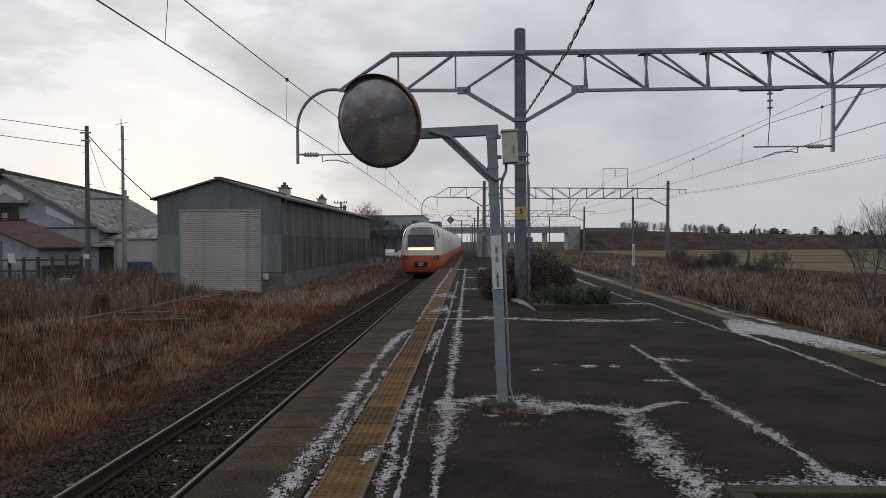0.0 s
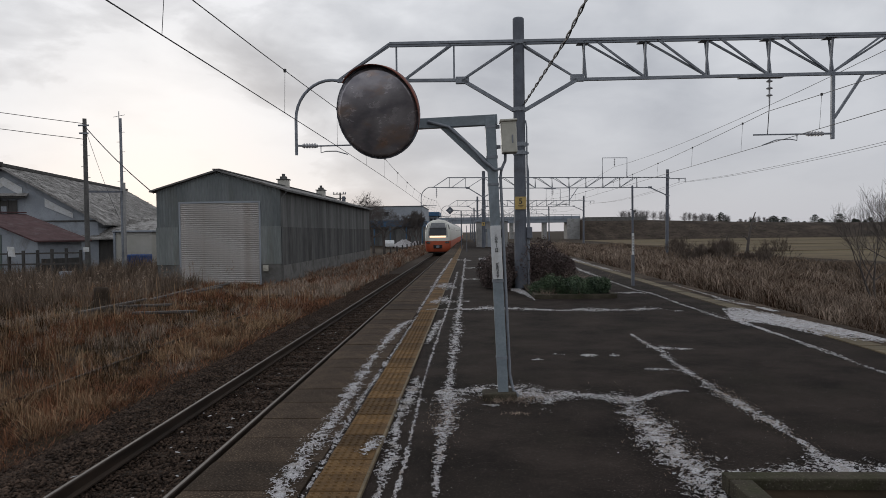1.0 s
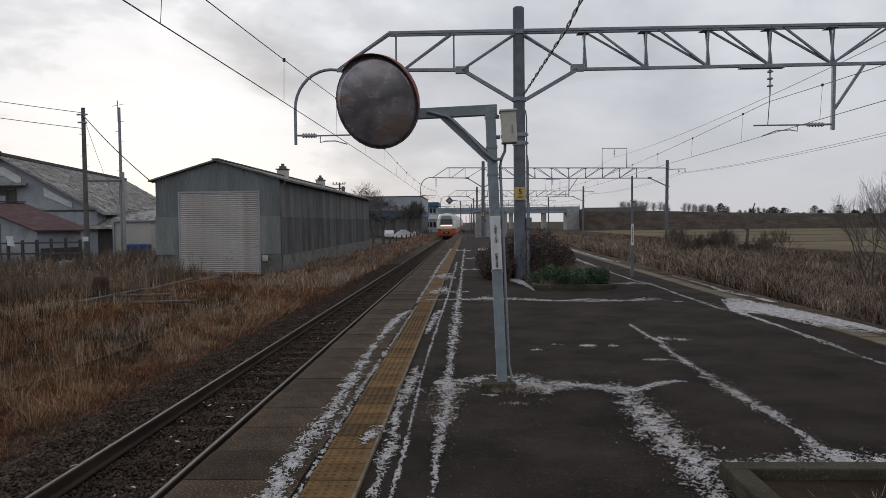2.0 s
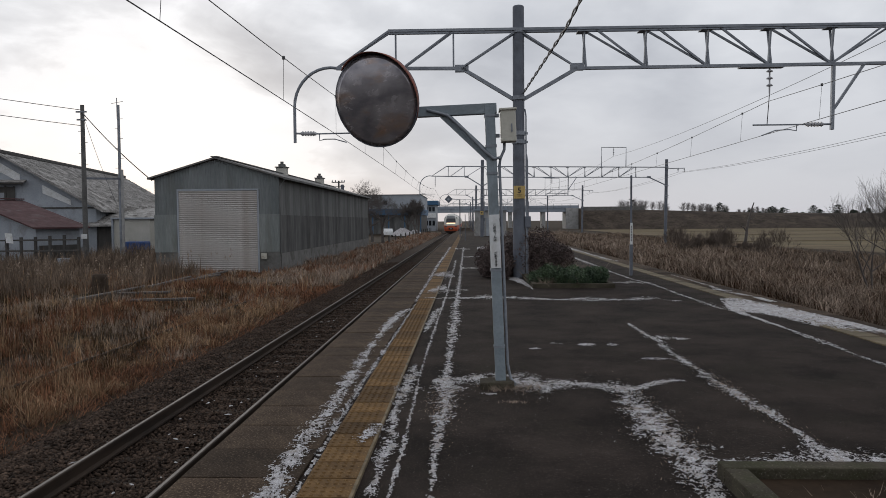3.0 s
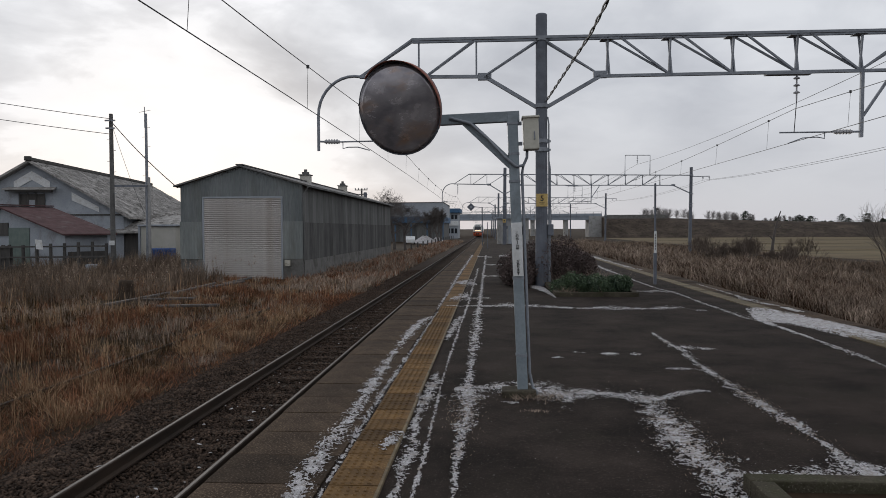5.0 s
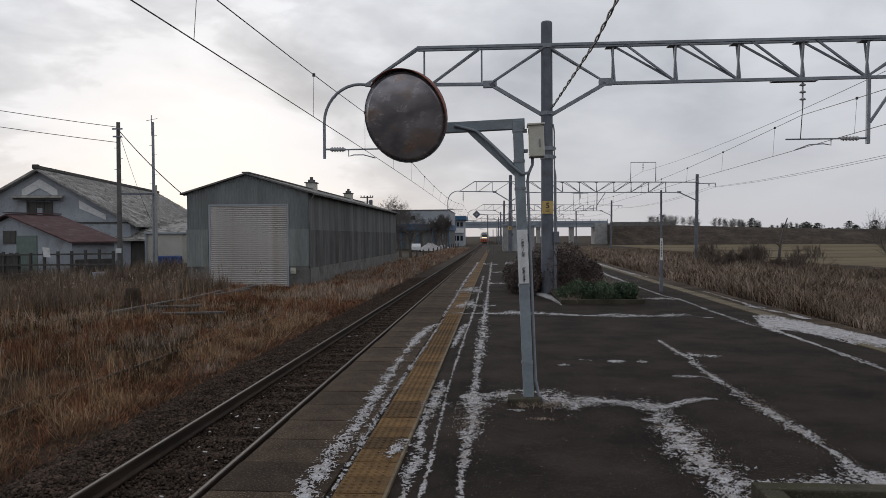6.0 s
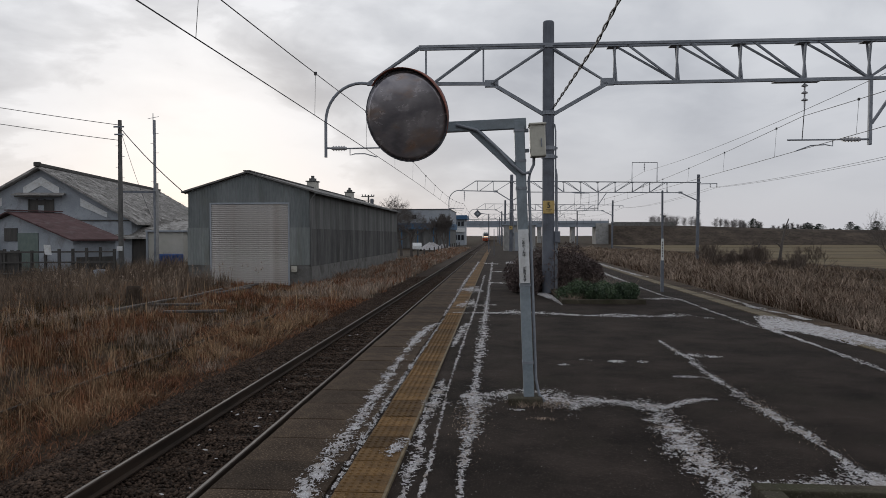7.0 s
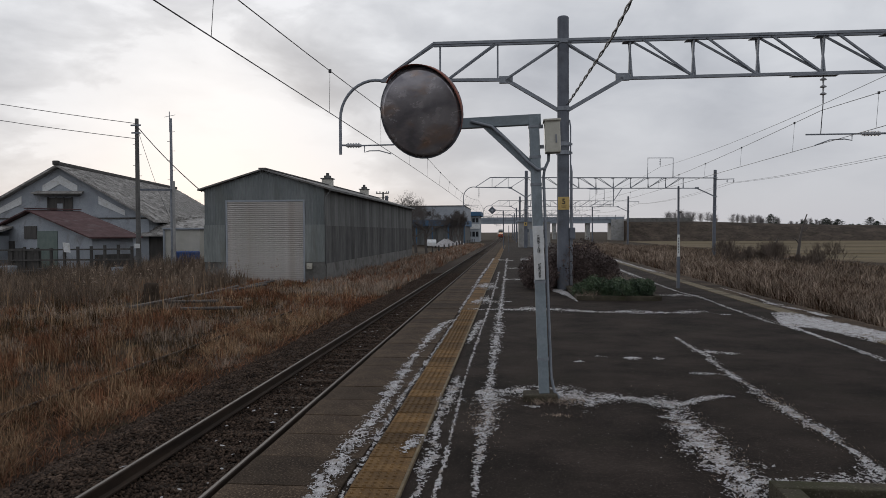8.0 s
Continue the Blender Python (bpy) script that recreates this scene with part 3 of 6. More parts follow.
    # raised frame and side bracket for the feeder lines
    fr = part("feeder_frame", path(bmesh.new(), [(13.95, 0, top), (13.95, 0, 9.2), (16.5, 0, 9.2), (16.5, 0, top)], 0.05, 4), M_STEEL, g)
    insulator_string(fr, 15.2, 9.15, 8.3, 4)
    arm = part("side_bracket", path(bmesh.new(), [(20.8, 0, 7.0), (22.6, 0, 7.05)], 0.04, 6), M_STEEL, g)
    for x in (21.9, 22.55):
        insulator_string(arm, x, 7.03, 6.6, 2)
    return g


gantry = make_gantry()
gantry.matrix_basis = pose(0, 20.9, 0)
GANTRY_Y = [20.9, 75.0, 129.0, 183.0, 237.0, 291.0]
for y in GANTRY_Y[1:]:
    copy_thing(gantry, pose(bend(y), y, 0.2 if y < 140 else 0.0, 0, 0.7 if y < 140 else 0.0, 0))
copy_thing(gantry, pose(0, -33.2, 0))

def printed(words, size):
    """Flat black lettering as a mesh, centred on its origin."""
    txt = bpy.data.curves.new("lettering", "FONT")
    txt.body, txt.size, txt.align_x, txt.align_y, txt.extrude = words, size, "CENTER", "CENTER", 0.0015
    txt.offset = size * 0.02
    ob = new("lettering", txt)
    me = bpy.data.meshes.new_from_object(ob.evaluated_get(bpy.context.evaluated_depsgraph_get()))
    bpy.data.objects.remove(ob)
    me.materials.clear()
    me.materials.append(M_BLACK)
    return me


# yellow number plates on the platform masts
for y in (20.9, 75.0):
    plate = thing("number_plate", "small yellow plate with a black figure on the mast", "sign", pose(GAN_X0 + bend(y), y - 0.205, 2.48), group="mast plates")
    part("board", boxed(-0.165, 0.165, -0.012, 0.012, -0.185, 0.185, bevel=0.004), M_YELLOW, plate)
    if y < 50:
        me = printed("5", 0.22)
        fig = new("figure", me)
        fig.parent = plate
        fig.matrix_basis = pose(0, -0.016, 0.045, 90, 0, 0)
        for k, wd in enumerate((0.17, 0.12)):
            part("line_of_print", boxed(-wd / 2, wd / 2, -0.0165, -0.0122, -0.085 - 0.035 * k, -0.071 - 0.035 * k), M_BLACK, plate)
    else:
        part("line_of_print", boxed(-0.06, 0.06, -0.0165, -0.0122, -0.06, 0.1), M_BLACK, plate)


# ---- overhead wires ----
def wire(name, label, fy, r, y0=-33.2, y1=400.0, step=3.0):
    pts = []
    y = y0
    while y <= y1:
        x, z = fy(y)
        pts.append((x + bend(y), y, z))
        y += step
    return tagged(part(name, path(bmesh.new(), pts, r, 5), M_WIRE), label, "wire", "overhead wires")


def span(y):
    k = (y - 20.9) / 54.05
    return abs((k % 1.0) - 0.5) * 2       # 1 at a support, 0 midway


def stagger(y):
    k = (y - 20.9) / 54.05
    return math.cos(math.pi * k) * 0.12


def contact_left(y):
    return -3.62 + 1.5 * stagger(y), 3.96


def messenger_left(y):
    return -3.44, 4.43 + 0.62 * span(y) ** 2


def contact_right(y):
    return 8.62 - 0.3 * stagger(y), 4.07


def messenger_right(y):
    return 8.64, 4.50 + 0.52 * span(y) ** 2


wire("contact_wire", "thin dark contact wire over the track", contact_left, 0.0085)
wire("messenger_wire", "thin dark messenger wire with droppers", messenger_left, 0.0085)
wire("contact_wire", "thin dark contact wire over the track", contact_right, 0.0085)
wire("messenger_wire", "thin dark messenger wire with droppers", messenger_right, 0.0085)
for x, z in ((21.9, 6.55), (22.55, 6.55), (15.2, 8.25)):
    wire("feeder_wire", "thin dark feeder wire between masts", lambda y, x=x, z=z: (x, z - 0.5 * (1 - span(y) ** 2)), 0.012)
for cw, mw, first, gap in ((contact_left, messenger_left, 8.05, 5.3), (contact_right, messenger_right, 7.7, 5.0)):
    for k in range(-2, 30):
        y = first + gap * k
        if y < -30:
            continue
        (x, z), (x2, z2) = cw(y), mw(y)
        bm = bmesh.new()
        tube(bm, (x + bend(y), y, z), (x2 + bend(y), y, z2), 0.0042, 0.0042, 5)
        tube(bm, (x2 + bend(y), y, z2 - 0.03), (x2 + bend(y), y, z2 + 0.03), 0.03, 0.03, 8)
        tagged(part("dropper", bm, M_WIRE), "short dropper wire between messenger and contact wire", "wire", "droppers")

# twisted cable from the platform mast over the platform
bm = bmesh.new()
for ph in (0, math.pi):
    pts = []
    for k in range(260):
        y = 20.7 - 54.0 * k / 259
        t = 27 * k / 259 * 2 * math.pi * 1.35 + ph
        pts.append((1.62 + 0.28 * min(1.0, (20.7 - y) / 7.0) + 0.021 * math.cos(t), y, 5.32 + 0.021 * math.sin(t)))
    path(bm, pts, 0.0165, 5)
tagged(part("twisted_cable", bm, M_WIRE), "thick twisted black cable slung between the masts", "cable")


# ---- convex mirror on its post ----
def make_mirror_post():
    m = thing("platform_mirror", "round convex mirror on a grey-blue steel post", "mirror", pose(0.325, 7.09, 0, 0, -2.1, 0))
    post = part("post", boxed(-0.051, 0.051, -0.051, 0.051, 0.03, 2.80, bevel=0.006), M_POLEPAINT, m, "grey-blue painted square steel post")
    for z in (0.40, 1.17, 2.13, 2.40, 2.70):
        part("strap", boxed(-0.056, 0.056, -0.056, 0.056, z - 0.012, z + 0.012), M_STEEL, post)
    part("footing", boxed(-0.21, 0.13, -0.13, 0.13, -0.05, 0.062, bevel=0.02), M_KERB, m, "mossy concrete footing")
    part("arm", boxed(-0.78, 0.07, -0.045, 0.045, 2.72, 2.82, bevel=0.005), M_POLEPAINT, m)
    part("strut", bar(bmesh.new(), (-0.47, 0, 2.75), (-0.02, 0, 2.29), 0.06, 0.085), M_POLEPAINT, m)
    # mirror dish, tipped down towards the platform
    tilt = pose(-1.095, -0.22, 2.868, 90 + 14, 0, -22) @ Matrix.Scale(1.06, 4)
    n, rad = 40, 0.415
    bm = bmesh.new()
    prof = [(0.0005, 0.062)] + [(rad * k / 10, 0.010 + 0.052 * (1 - (k / 10) ** 2)) for k in range(1, 11)]
    lathe(bm, prof[::-1], n)
    dish = part("mirror_face", bm, M_MIRROR, m, "dull convex mirror face with reflections painted as blotches", smooth=True)
    dish.matrix_basis = tilt
    bm = bmesh.new()
    lathe(bm, [(0.38, -0.10), (0.424, -0.02), (0.426, 0.006), (0.420, 0.010), (0.414, 0.006), (0.412, 0.0)], n)
    rim = part("rim", bm, M_MASTGREY, m, "thin black rubber rim", smooth=True)
    rim.matrix_basis = tilt
    bm = bmesh.new()
    rings = []
    for k in range(25):
        a = radians(-30 + 165 * k / 24)
        depth = 0.01 + 0.07 * math.sin(math.pi * k / 24) ** 0.8
        rings.append([bm.verts.new((r * math.cos(a), r * math.sin(a), z)) for r, z in ((0.428, 0.0), (0.438, depth), (0.433, depth), (0.424, 0.0))])
    for u, v in zip(rings, rings[1:]):
        for i in range(4):
            bm.faces.new((u[i], u[(i + 1) % 4], v[(i + 1) % 4], v[i]))
    hood = part("hood", bm, M_ORANGE_HOOD, m, "faded orange rain hood", smooth=True)
    hood.matrix_basis = tilt
    bm = bmesh.new()
    tube(bm, (-1.1, -0.12, 2.86), (-0.75, 0, 2.77), 0.03, 0.03, 8)
    part("bracket", bm, M_STEEL, m)
    # junction box and its conduit
    jb = part("junction_box", boxed(0.10, 0.25, -0.11, 0.07, 2.43, 2.74, bevel=0.012), M_BEIGE, m, "beige enamelled junction box")
    part("box_lid", boxed(0.09, 0.26, -0.13, 0.08, 2.735, 2.755, bevel=0.006), M_BEIGE, jb)
    part("latch", boxed(0.20, 0.212, -0.122, -0.11, 2.52, 2.60), M_STEEL, jb)
    for z in (2.50, 2.70):
        part("box_bracket", boxed(0.04, 0.09, -0.03, 0.03, z - 0.015, z + 0.015), M_STEEL, m)
    pts = [(0.135, 0, 2.44), (0.13, 0, 2.36), (0.09, -0.01, 2.28), (0.075, -0.02, 2.2), (0.075, -0.02, 1.2), (0.075, -0.02, 0.22), (0.10, -0.03, 0.08), (0.15, -0.06, 0.01)]
    part("conduit", path(bmesh.new(), pts, 0.015, 8), M_STEEL, m, "pale grey conduit", smooth=True)
    pts = [(-0.62, -0.06, 2.78), (-0.42, -0.06, 2.72), (-0.25, -0.065, 2.56), (-0.08, -0.068, 2.36), (0.02, -0.068, 2.27), (0.09, -0.05, 2.28)]
    part("cable", path(bmesh.new(), pts, 0.016, 8), M_STEEL, m, "grey cable", smooth=True)
    plate = part("notice_plate", boxed(-0.051, 0.051, -0.072, -0.054, 1.19, 1.72, bevel=0.003), M_WHITE, m, "white notice plate with upright black print")
    for word, z, size in (("このホームは", 1.615, 0.034), ("があります", 1.335, 0.034)):
        for ch in word:
            glyph = printed(ch, size)
            ob = new("letter", glyph)
            ob.parent = plate
            ob.matrix_basis = pose(0, -0.0745, z, 90, 0, -90 if ch == "ー" else 0) if ch != "ー" else pose(0, -0.0745, z, 90, 90, 0)
            z -= size * 0.86
    return m


make_mirror_post()


# ---- train ----
def contour(bm, zs, wide, front, length, back=True):
    """Rows of a car's plan at rising heights: straight sides and a bowed nose."""
    shape = [(-1.0, None), (-1.0, 1.1), (-0.985, 0.62), (-0.93, 0.30), (-0.80, 0.11), (-0.55, 0.03), (-0.25, 0.0), (0.25, 0.0), (0.55, 0.03), (0.80, 0.11), (0.93, 0.30), (0.985, 0.62), (1.0, 1.1), (1.0, None)]
    rows_ = []
    for z in zs:
        wd, fr = wide(z), front(z)
        rows_.append([bm.verts.new((u * wd, length if dy is None else fr + dy, z)) for u, dy in shape])
    for a, b in zip(rows_, rows_[1:]):
        for i in range(len(a) - 1):
            bm.faces.new((a[i], a[i + 1], b[i + 1], b[i]))
    return rows_


def car_wide(z):
    return float(np.interp(z, (0.2, 0.5, 1.0, 1.5, 2.3, 2.8, 3.2, 3.5, 3.75, 3.88), (1.26, 1.37, 1.44, 1.46, 1.45, 1.40, 1.30, 1.12, 0.72, 0.02)))


def nose(z):
    return float(np.interp(z, (0.2, 0.6, 1.5, 2.1, 3.0, 3.5, 3.88), (0.28, 0.06, 0.0, 0.12, 0.62, 1.10, 2.0)))


def front_patch(z0, z1, u0, u1, lift, nz=6, nu=8):
    """A panel that follows the nose's bow."""
    bm = bmesh.new()
    us = [-1.0, -0.985, -0.93, -0.80, -0.55, -0.25, 0.25, 0.55, 0.80, 0.93, 0.985, 1.0]
    dy = [1.1, 0.62, 0.30, 0.11, 0.03, 0.0, 0.0, 0.03, 0.11, 0.30, 0.62, 1.1]
    g = [[bm.verts.new((car_wide(z) * u, nose(z) + float(np.interp(u, us, dy)) - lift, z)) for u in np.linspace(u0, u1, nu)] for z in np.linspace(z0, z1, nz)]
    for a, b in zip(g, g[1:]):
        for i in range(nu - 1):
            bm.faces.new((a[i], a[i + 1], b[i + 1], b[i]))
    ret = bmesh.ops.extrude_face_region(bm, geom=list(bm.faces))
    for v in ret["geom"]:
        if isinstance(v, bmesh.types.BMVert):
            v.co.y += 0.03
    return bm


def make_train():
    t = thing("express_train", "cream and vermilion electric express train, running", "train")
    for k in range(7):
        y0, lead = 20.5 * k, k == 0
        ln = y0 + 20.1
        fr = nose if lead else (lambda z: y0)
        zs = [1.5, 1.8, 2.1, 2.5, 2.8, 3.0, 3.2, 3.35, 3.5, 3.63, 3.75, 3.83, 3.88]
        bm = bmesh.new()
        if lead:
            contour(bm, zs, car_wide, fr, ln)
        else:
            sec = [(-car_wide(z), z) for z in zs] + [(car_wide(z), z) for z in zs[::-1]]
            slab(bm, [(x, y0, z) for x, z in sec], (0, 20.1, 0))
        body = part("car_body", bm, M_TRAIN_CREAM, t, "cream upper car body", smooth=lead)
        bm = bmesh.new()
        zs = [0.32, 0.5, 0.8, 1.1, 1.35, 1.5]
        if lead:
            contour(bm, zs, car_wide, fr, ln)
        else:
            sec = [(-car_wide(z), z) for z in zs] + [(car_wide(z), z) for z in zs[::-1]]
            slab(bm, [(x, y0, z) for x, z in sec], (0, 20.1, 0))
        part("lower_body", bm, M_TRAIN_ORANGE, t, "vermilion lower car body", smooth=lead)
        for side in (-1, 1):
            for j in range(8):
                yy = y0 + 3.4 + 1.95 * j
                part("side_window", boxed(side * 1.385 - 0.03, side * 1.385 + 0.03, yy, yy + 1.5, 2.0, 2.72, bevel=0.02), M_GLASSDARK, body)
            part("door", boxed(side * 1.405 - 0.02, side * 1.405 + 0.02, y0 + 2.1, y0 + 2.95, 1.15, 3.0), M_TRAIN_CREAM, body)
        for yy in (y0 + 3.2, y0 + 16.6):
            bg = part("bogie", boxed(-1.0, 1.0, yy - 1.5, yy + 1.5, 0.25, 0.6, bevel=0.05), M_UNDER, t)
            for s in (-0.566, 0.566):
                for q in (-1.05, 1.05):
                    bm = bmesh.new()
                    tube(bm, (s - 0.06, yy + q, 0.43), (s + 0.06, yy + q, 0.43), 0.43, 0.43, 20)
                    part("wheel", bm, M_UNDER, bg)
        part("equipment_box", boxed(-1.15, 1.15, y0 + 6.0, y0 + 14.0, 0.28, 0.9, bevel=0.05), M_UNDER, t)
        part("roof_unit", boxed(-0.8, 0.8, y0 + 8.0, y0 + 12.5, 3.66, 3.9, bevel=0.05), M_TRAIN_ROOF, t)
    part("windscreen", front_patch(2.08, 2.86, -0.66, 0.66, 0.02, 6), M_GLASSDARK, t, "dark curved windscreen")
    part("upper_windscreen", front_patch(2.92, 3.58, -0.63, 0.63, 0.02, 6), M_GLASSGREY, t, "grey upper windscreen")
    part("windscreen_bar", front_patch(2.85, 2.93, -0.67, 0.67, 0.03, 3), M_UNDER, t, "black bar across the windscreen")
    # Grey strips put the shade along the windscreen's sides into the colour.
    for s in (-1, 1):
        part("cab_pillar", front_patch(1.9, 3.55, s * 0.71 - 0.025, s * 0.71 + 0.025, 0.022, 8, 3), M_TRAIN_ROOF, t, "grey strip painted for the shade beside the windscreen")
    part("side_quarterlight", front_patch(2.75, 3.3, -0.96, -0.85, 0.02, 4, 3), M_GLASSDARK, t)
    part("side_quarterlight", front_patch(2.75, 3.3, 0.85, 0.96, 0.02, 4, 3), M_GLASSDARK, t)
    part("headsign", front_patch(1.86, 2.03, -0.60, 0.60, 0.025, 3, 8), M_LED, t, "glowing amber headsign")
    part("band", front_patch(1.47, 1.55, -0.97, 0.97, 0.012, 3, 14), M_TRAIN_CREAM, t)
    for s in (-1, 1):
        hs = part("lamp_housing", front_patch(1.2, 1.42, s * 0.72 - 0.14, s * 0.72 + 0.14, 0.015, 3, 5), M_UNDER, t)
        for off in (-0.1, 0.1):
            bm = bmesh.new()
            x = s * 0.98 + off
            tube(bm, (x, -0.01, 1.31), (x, 0.10, 1.31), 0.09, 0.09, 14)
            part("headlamp", bm, M_LENS, hs, "round headlamp")
    part("coupler_recess", front_patch(0.66, 1.04, -0.34, 0.34, 0.02, 3, 5), M_UNDER, t)
    bm = bmesh.new()
    box(bm, -0.17, 0.17, -0.42, 0.1, 0.72, 0.98, bevel=0.04)
    part("coupler", bm, M_STEEL, t, "grey knuckle coupler")
    part("snow_plough", front_patch(0.14, 0.36, -0.85, 0.85, -0.10, 3, 8), M_UNDER, t)
    return t


train = make_train()


# ---- corrugated shed west of the line ----
def corrugated(bm, a, b, low, high, out, pitch=0.16, depth=0.03):
    """A ribbed sheet from a to b in plan; low and high give its bottom and top by the share of the way."""
    a, b, out = Vector(a), Vector(b), Vector(out)
    n = max(2, int((b - a).length / pitch) * 2)
    prev = None
    for i in range(n + 1):
        k = i / n
        p = a.lerp(b, k) + out * (depth if i % 2 else 0.0)
        cur = (bm.verts.new((p.x, p.y, low(k))), bm.verts.new((p.x, p.y, high(k))))
        if prev:
            bm.faces.new((prev[0], cur[0], cur[1], prev[1]))
        prev = cur
    return bm


# Lower half of the side wall: a darker grey than the sheets above.
M_SHED_LOWER = surface("darker_lower_sheet", (0.050, 0.050, 0.050), (0.155, 0.153, 0.148), 0.9, 0.85, 0.3, 8.0, third=(0.058, 0.056, 0.053), stretch=(1, 1, 0.14), spec=0.2)


def make_shed():
    s = thing("warehouse", "grey corrugated metal warehouse with a roller shutter", "warehouse")
    x0, x1, y0, y1, eave, ridge, xm, base = -17.2, -10.3, 38.5, 73.0, 4.13, 5.14, -13.75, -1.25

    def gable(x):
        return ridge - (ridge - eave) * abs(x - xm) / ((x1 - xm) if x > xm else (xm - x0))

    front = part("front_wall", boxed(x0, x1, y0 + 0.06, y0 + 0.12, 0.0, 2.0), M_SHED, s)
    for a, b, lo in ((x0, -15.95, 0.05), (-15.95, -11.42, 3.5), (-11.42, x1, 0.05)):
        bm = bmesh.new()
        cuts = [a] + ([xm] if a < xm < b else []) + [b]
        for u, v in zip(cuts, cuts[1:]):
            corrugated(bm, (u, y0, 0), (v, y0, 0), lambda k, lo=lo: lo, lambda k, u=u, v=v: gable(u + (v - u) * k), (0, -1, 0), 0.15, 0.022)
        part("wall_sheet", bm, M_SHED, front, "grey ribbed wall sheet")
    for a, b in ((x0 - 0.03, -15.98), (-11.40, x1 + 0.03)):
        bm = corrugated(bmesh.new(), (a, y0 - 0.05, 0), (b, y0 - 0.05, 0), lambda k: 0.05, lambda k: 2.12, (0, -1, 0), 0.15, 0.022)
        part("patch_sheet", bm, M_SHED_NEW, front, "newer grey ribbed sheet")
    for a, b in ((x0, -15.9), (-11.45, x1)):
        part("plinth", boxed(a, b, y0 - 0.02, y0 + 0.2, base, 0.05), M_CONCRETE, s)
    part("plinth", boxed(x1 - 0.2, x1 + 0.05, y0 + 0.2, y1, base, -0.05), M_CONCRETE, s)
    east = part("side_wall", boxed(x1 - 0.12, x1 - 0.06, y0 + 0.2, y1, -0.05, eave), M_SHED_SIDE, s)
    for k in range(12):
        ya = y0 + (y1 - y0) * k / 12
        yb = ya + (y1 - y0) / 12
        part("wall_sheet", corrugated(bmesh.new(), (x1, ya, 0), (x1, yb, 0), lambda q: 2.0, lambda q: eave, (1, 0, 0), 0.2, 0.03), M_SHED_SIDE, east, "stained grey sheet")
        part("wall_sheet", corrugated(bmesh.new(), (x1 + 0.04, ya, 0), (x1 + 0.04, yb, 0), lambda q: -0.05, lambda q: 2.06, (1, 0, 0), 0.2, 0.03), M_SHED_LOWER, east, "darker grey lower sheet")
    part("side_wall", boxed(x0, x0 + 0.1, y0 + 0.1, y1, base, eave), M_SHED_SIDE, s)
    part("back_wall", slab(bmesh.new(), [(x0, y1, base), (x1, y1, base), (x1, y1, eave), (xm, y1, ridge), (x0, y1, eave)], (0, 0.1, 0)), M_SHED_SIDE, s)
    for xa, za, xb, zb in ((x0 - 0.3, eave - 0.08, xm, ridge + 0.02), (xm, ridge + 0.02, x1 + 0.3, eave - 0.08)):
        bm = slab(bmesh.new(), [(xa, y0 - 0.25, za), (xb, y0 - 0.25, zb), (xb, y0 - 0.25, zb + 0.09), (xa, y0 - 0.25, za + 0.09)], (0, y1 - y0 + 0.5, 0))
        part("roof", bm, M_SHEDROOF, s, "weathered grey roof")
    part("ridge_cap", bar(bmesh.new(), (xm, y0 - 0.27, ridge + 0.12), (xm, y1 + 0.2, ridge + 0.12), 0.4, 0.06), M_SHEDROOF, s)
    part("gutter", bar(bmesh.new(), (x1 + 0.36, y0 - 0.2, eave - 0.08), (x1 + 0.36, y1, eave - 0.08), 0.12, 0.1), M_SHED_SIDE, s)
    part("downpipe", path(bmesh.new(), [(x1 + 0.36, y0, eave - 0.1), (x1 + 0.1, y0 - 0.08, eave - 0.5), (x1 + 0.1, y0 - 0.08, 0.0)], 0.04), M_SHED_SIDE, s)
    for y in (52.4, 65.75):
        v = part("roof_vent", boxed(xm - 0.36, xm + 0.36, y - 0.4, y + 0.4, ridge - 0.1, ridge + 0.55, bevel=0.04), M_CREAM, s, "pale louvred roof vent")
        bm = boxed(xm - 0.44, xm + 0.44, y - 0.48, y + 0.48, ridge + 0.55, ridge + 0.63, bevel=0.03)
        box(bm, xm - 0.22, xm + 0.22, y - 0.22, y + 0.22, ridge + 0.63, ridge + 0.82)
        box(bm, xm - 0.1, xm + 0.1, y - 0.1, y + 0.1, ridge + 0.82, ridge + 1.02)
        part("vent_cap", bm, M_SHED_SIDE, v)
    # roller shutter
    sh = part("roller_shutter", boxed(-15.86, -11.5, y0 + 0.02, y0 + 0.05, base, 3.42), M_SHUTTER, s, "pale closed roller shutter")
    slat = bmesh.new()
    prof = [(0.0, 0.0), (-0.045, 0.030), (-0.045, 0.078), (0.0, 0.108)]
    va = [slat.verts.new((-2.18, y, z)) for y, z in prof]
    vb = [slat.verts.new((2.18, y, z)) for y, z in prof]
    for i in range(3):
        slat.faces.new((va[i], vb[i], vb[i + 1], va[i + 1]))
    me = finish("slat", slat, M_SHUTTER)
    for k in range(41):
        share("slat", me, sh, -13.68, y0 + 0.015, base + 0.04 + 0.113 * k)
    fr = bmesh.new()
    for xa in (-15.95, -11.5):
        box(fr, xa, xa + 0.09, y0 - 0.06, y0 + 0.06, base, 3.42)
    box(fr, -15.95, -11.41, y0 - 0.06, y0 + 0.06, 3.42, 3.51)
    part("door_frame", fr, M_FARWALL, s, "pale steel door frame")
    part("meter_box", boxed(-11.3, -11.0, y0 - 0.14, y0, -0.35, -0.02, bevel=0.01), M_BEIGE, s)
    return s


make_shed()


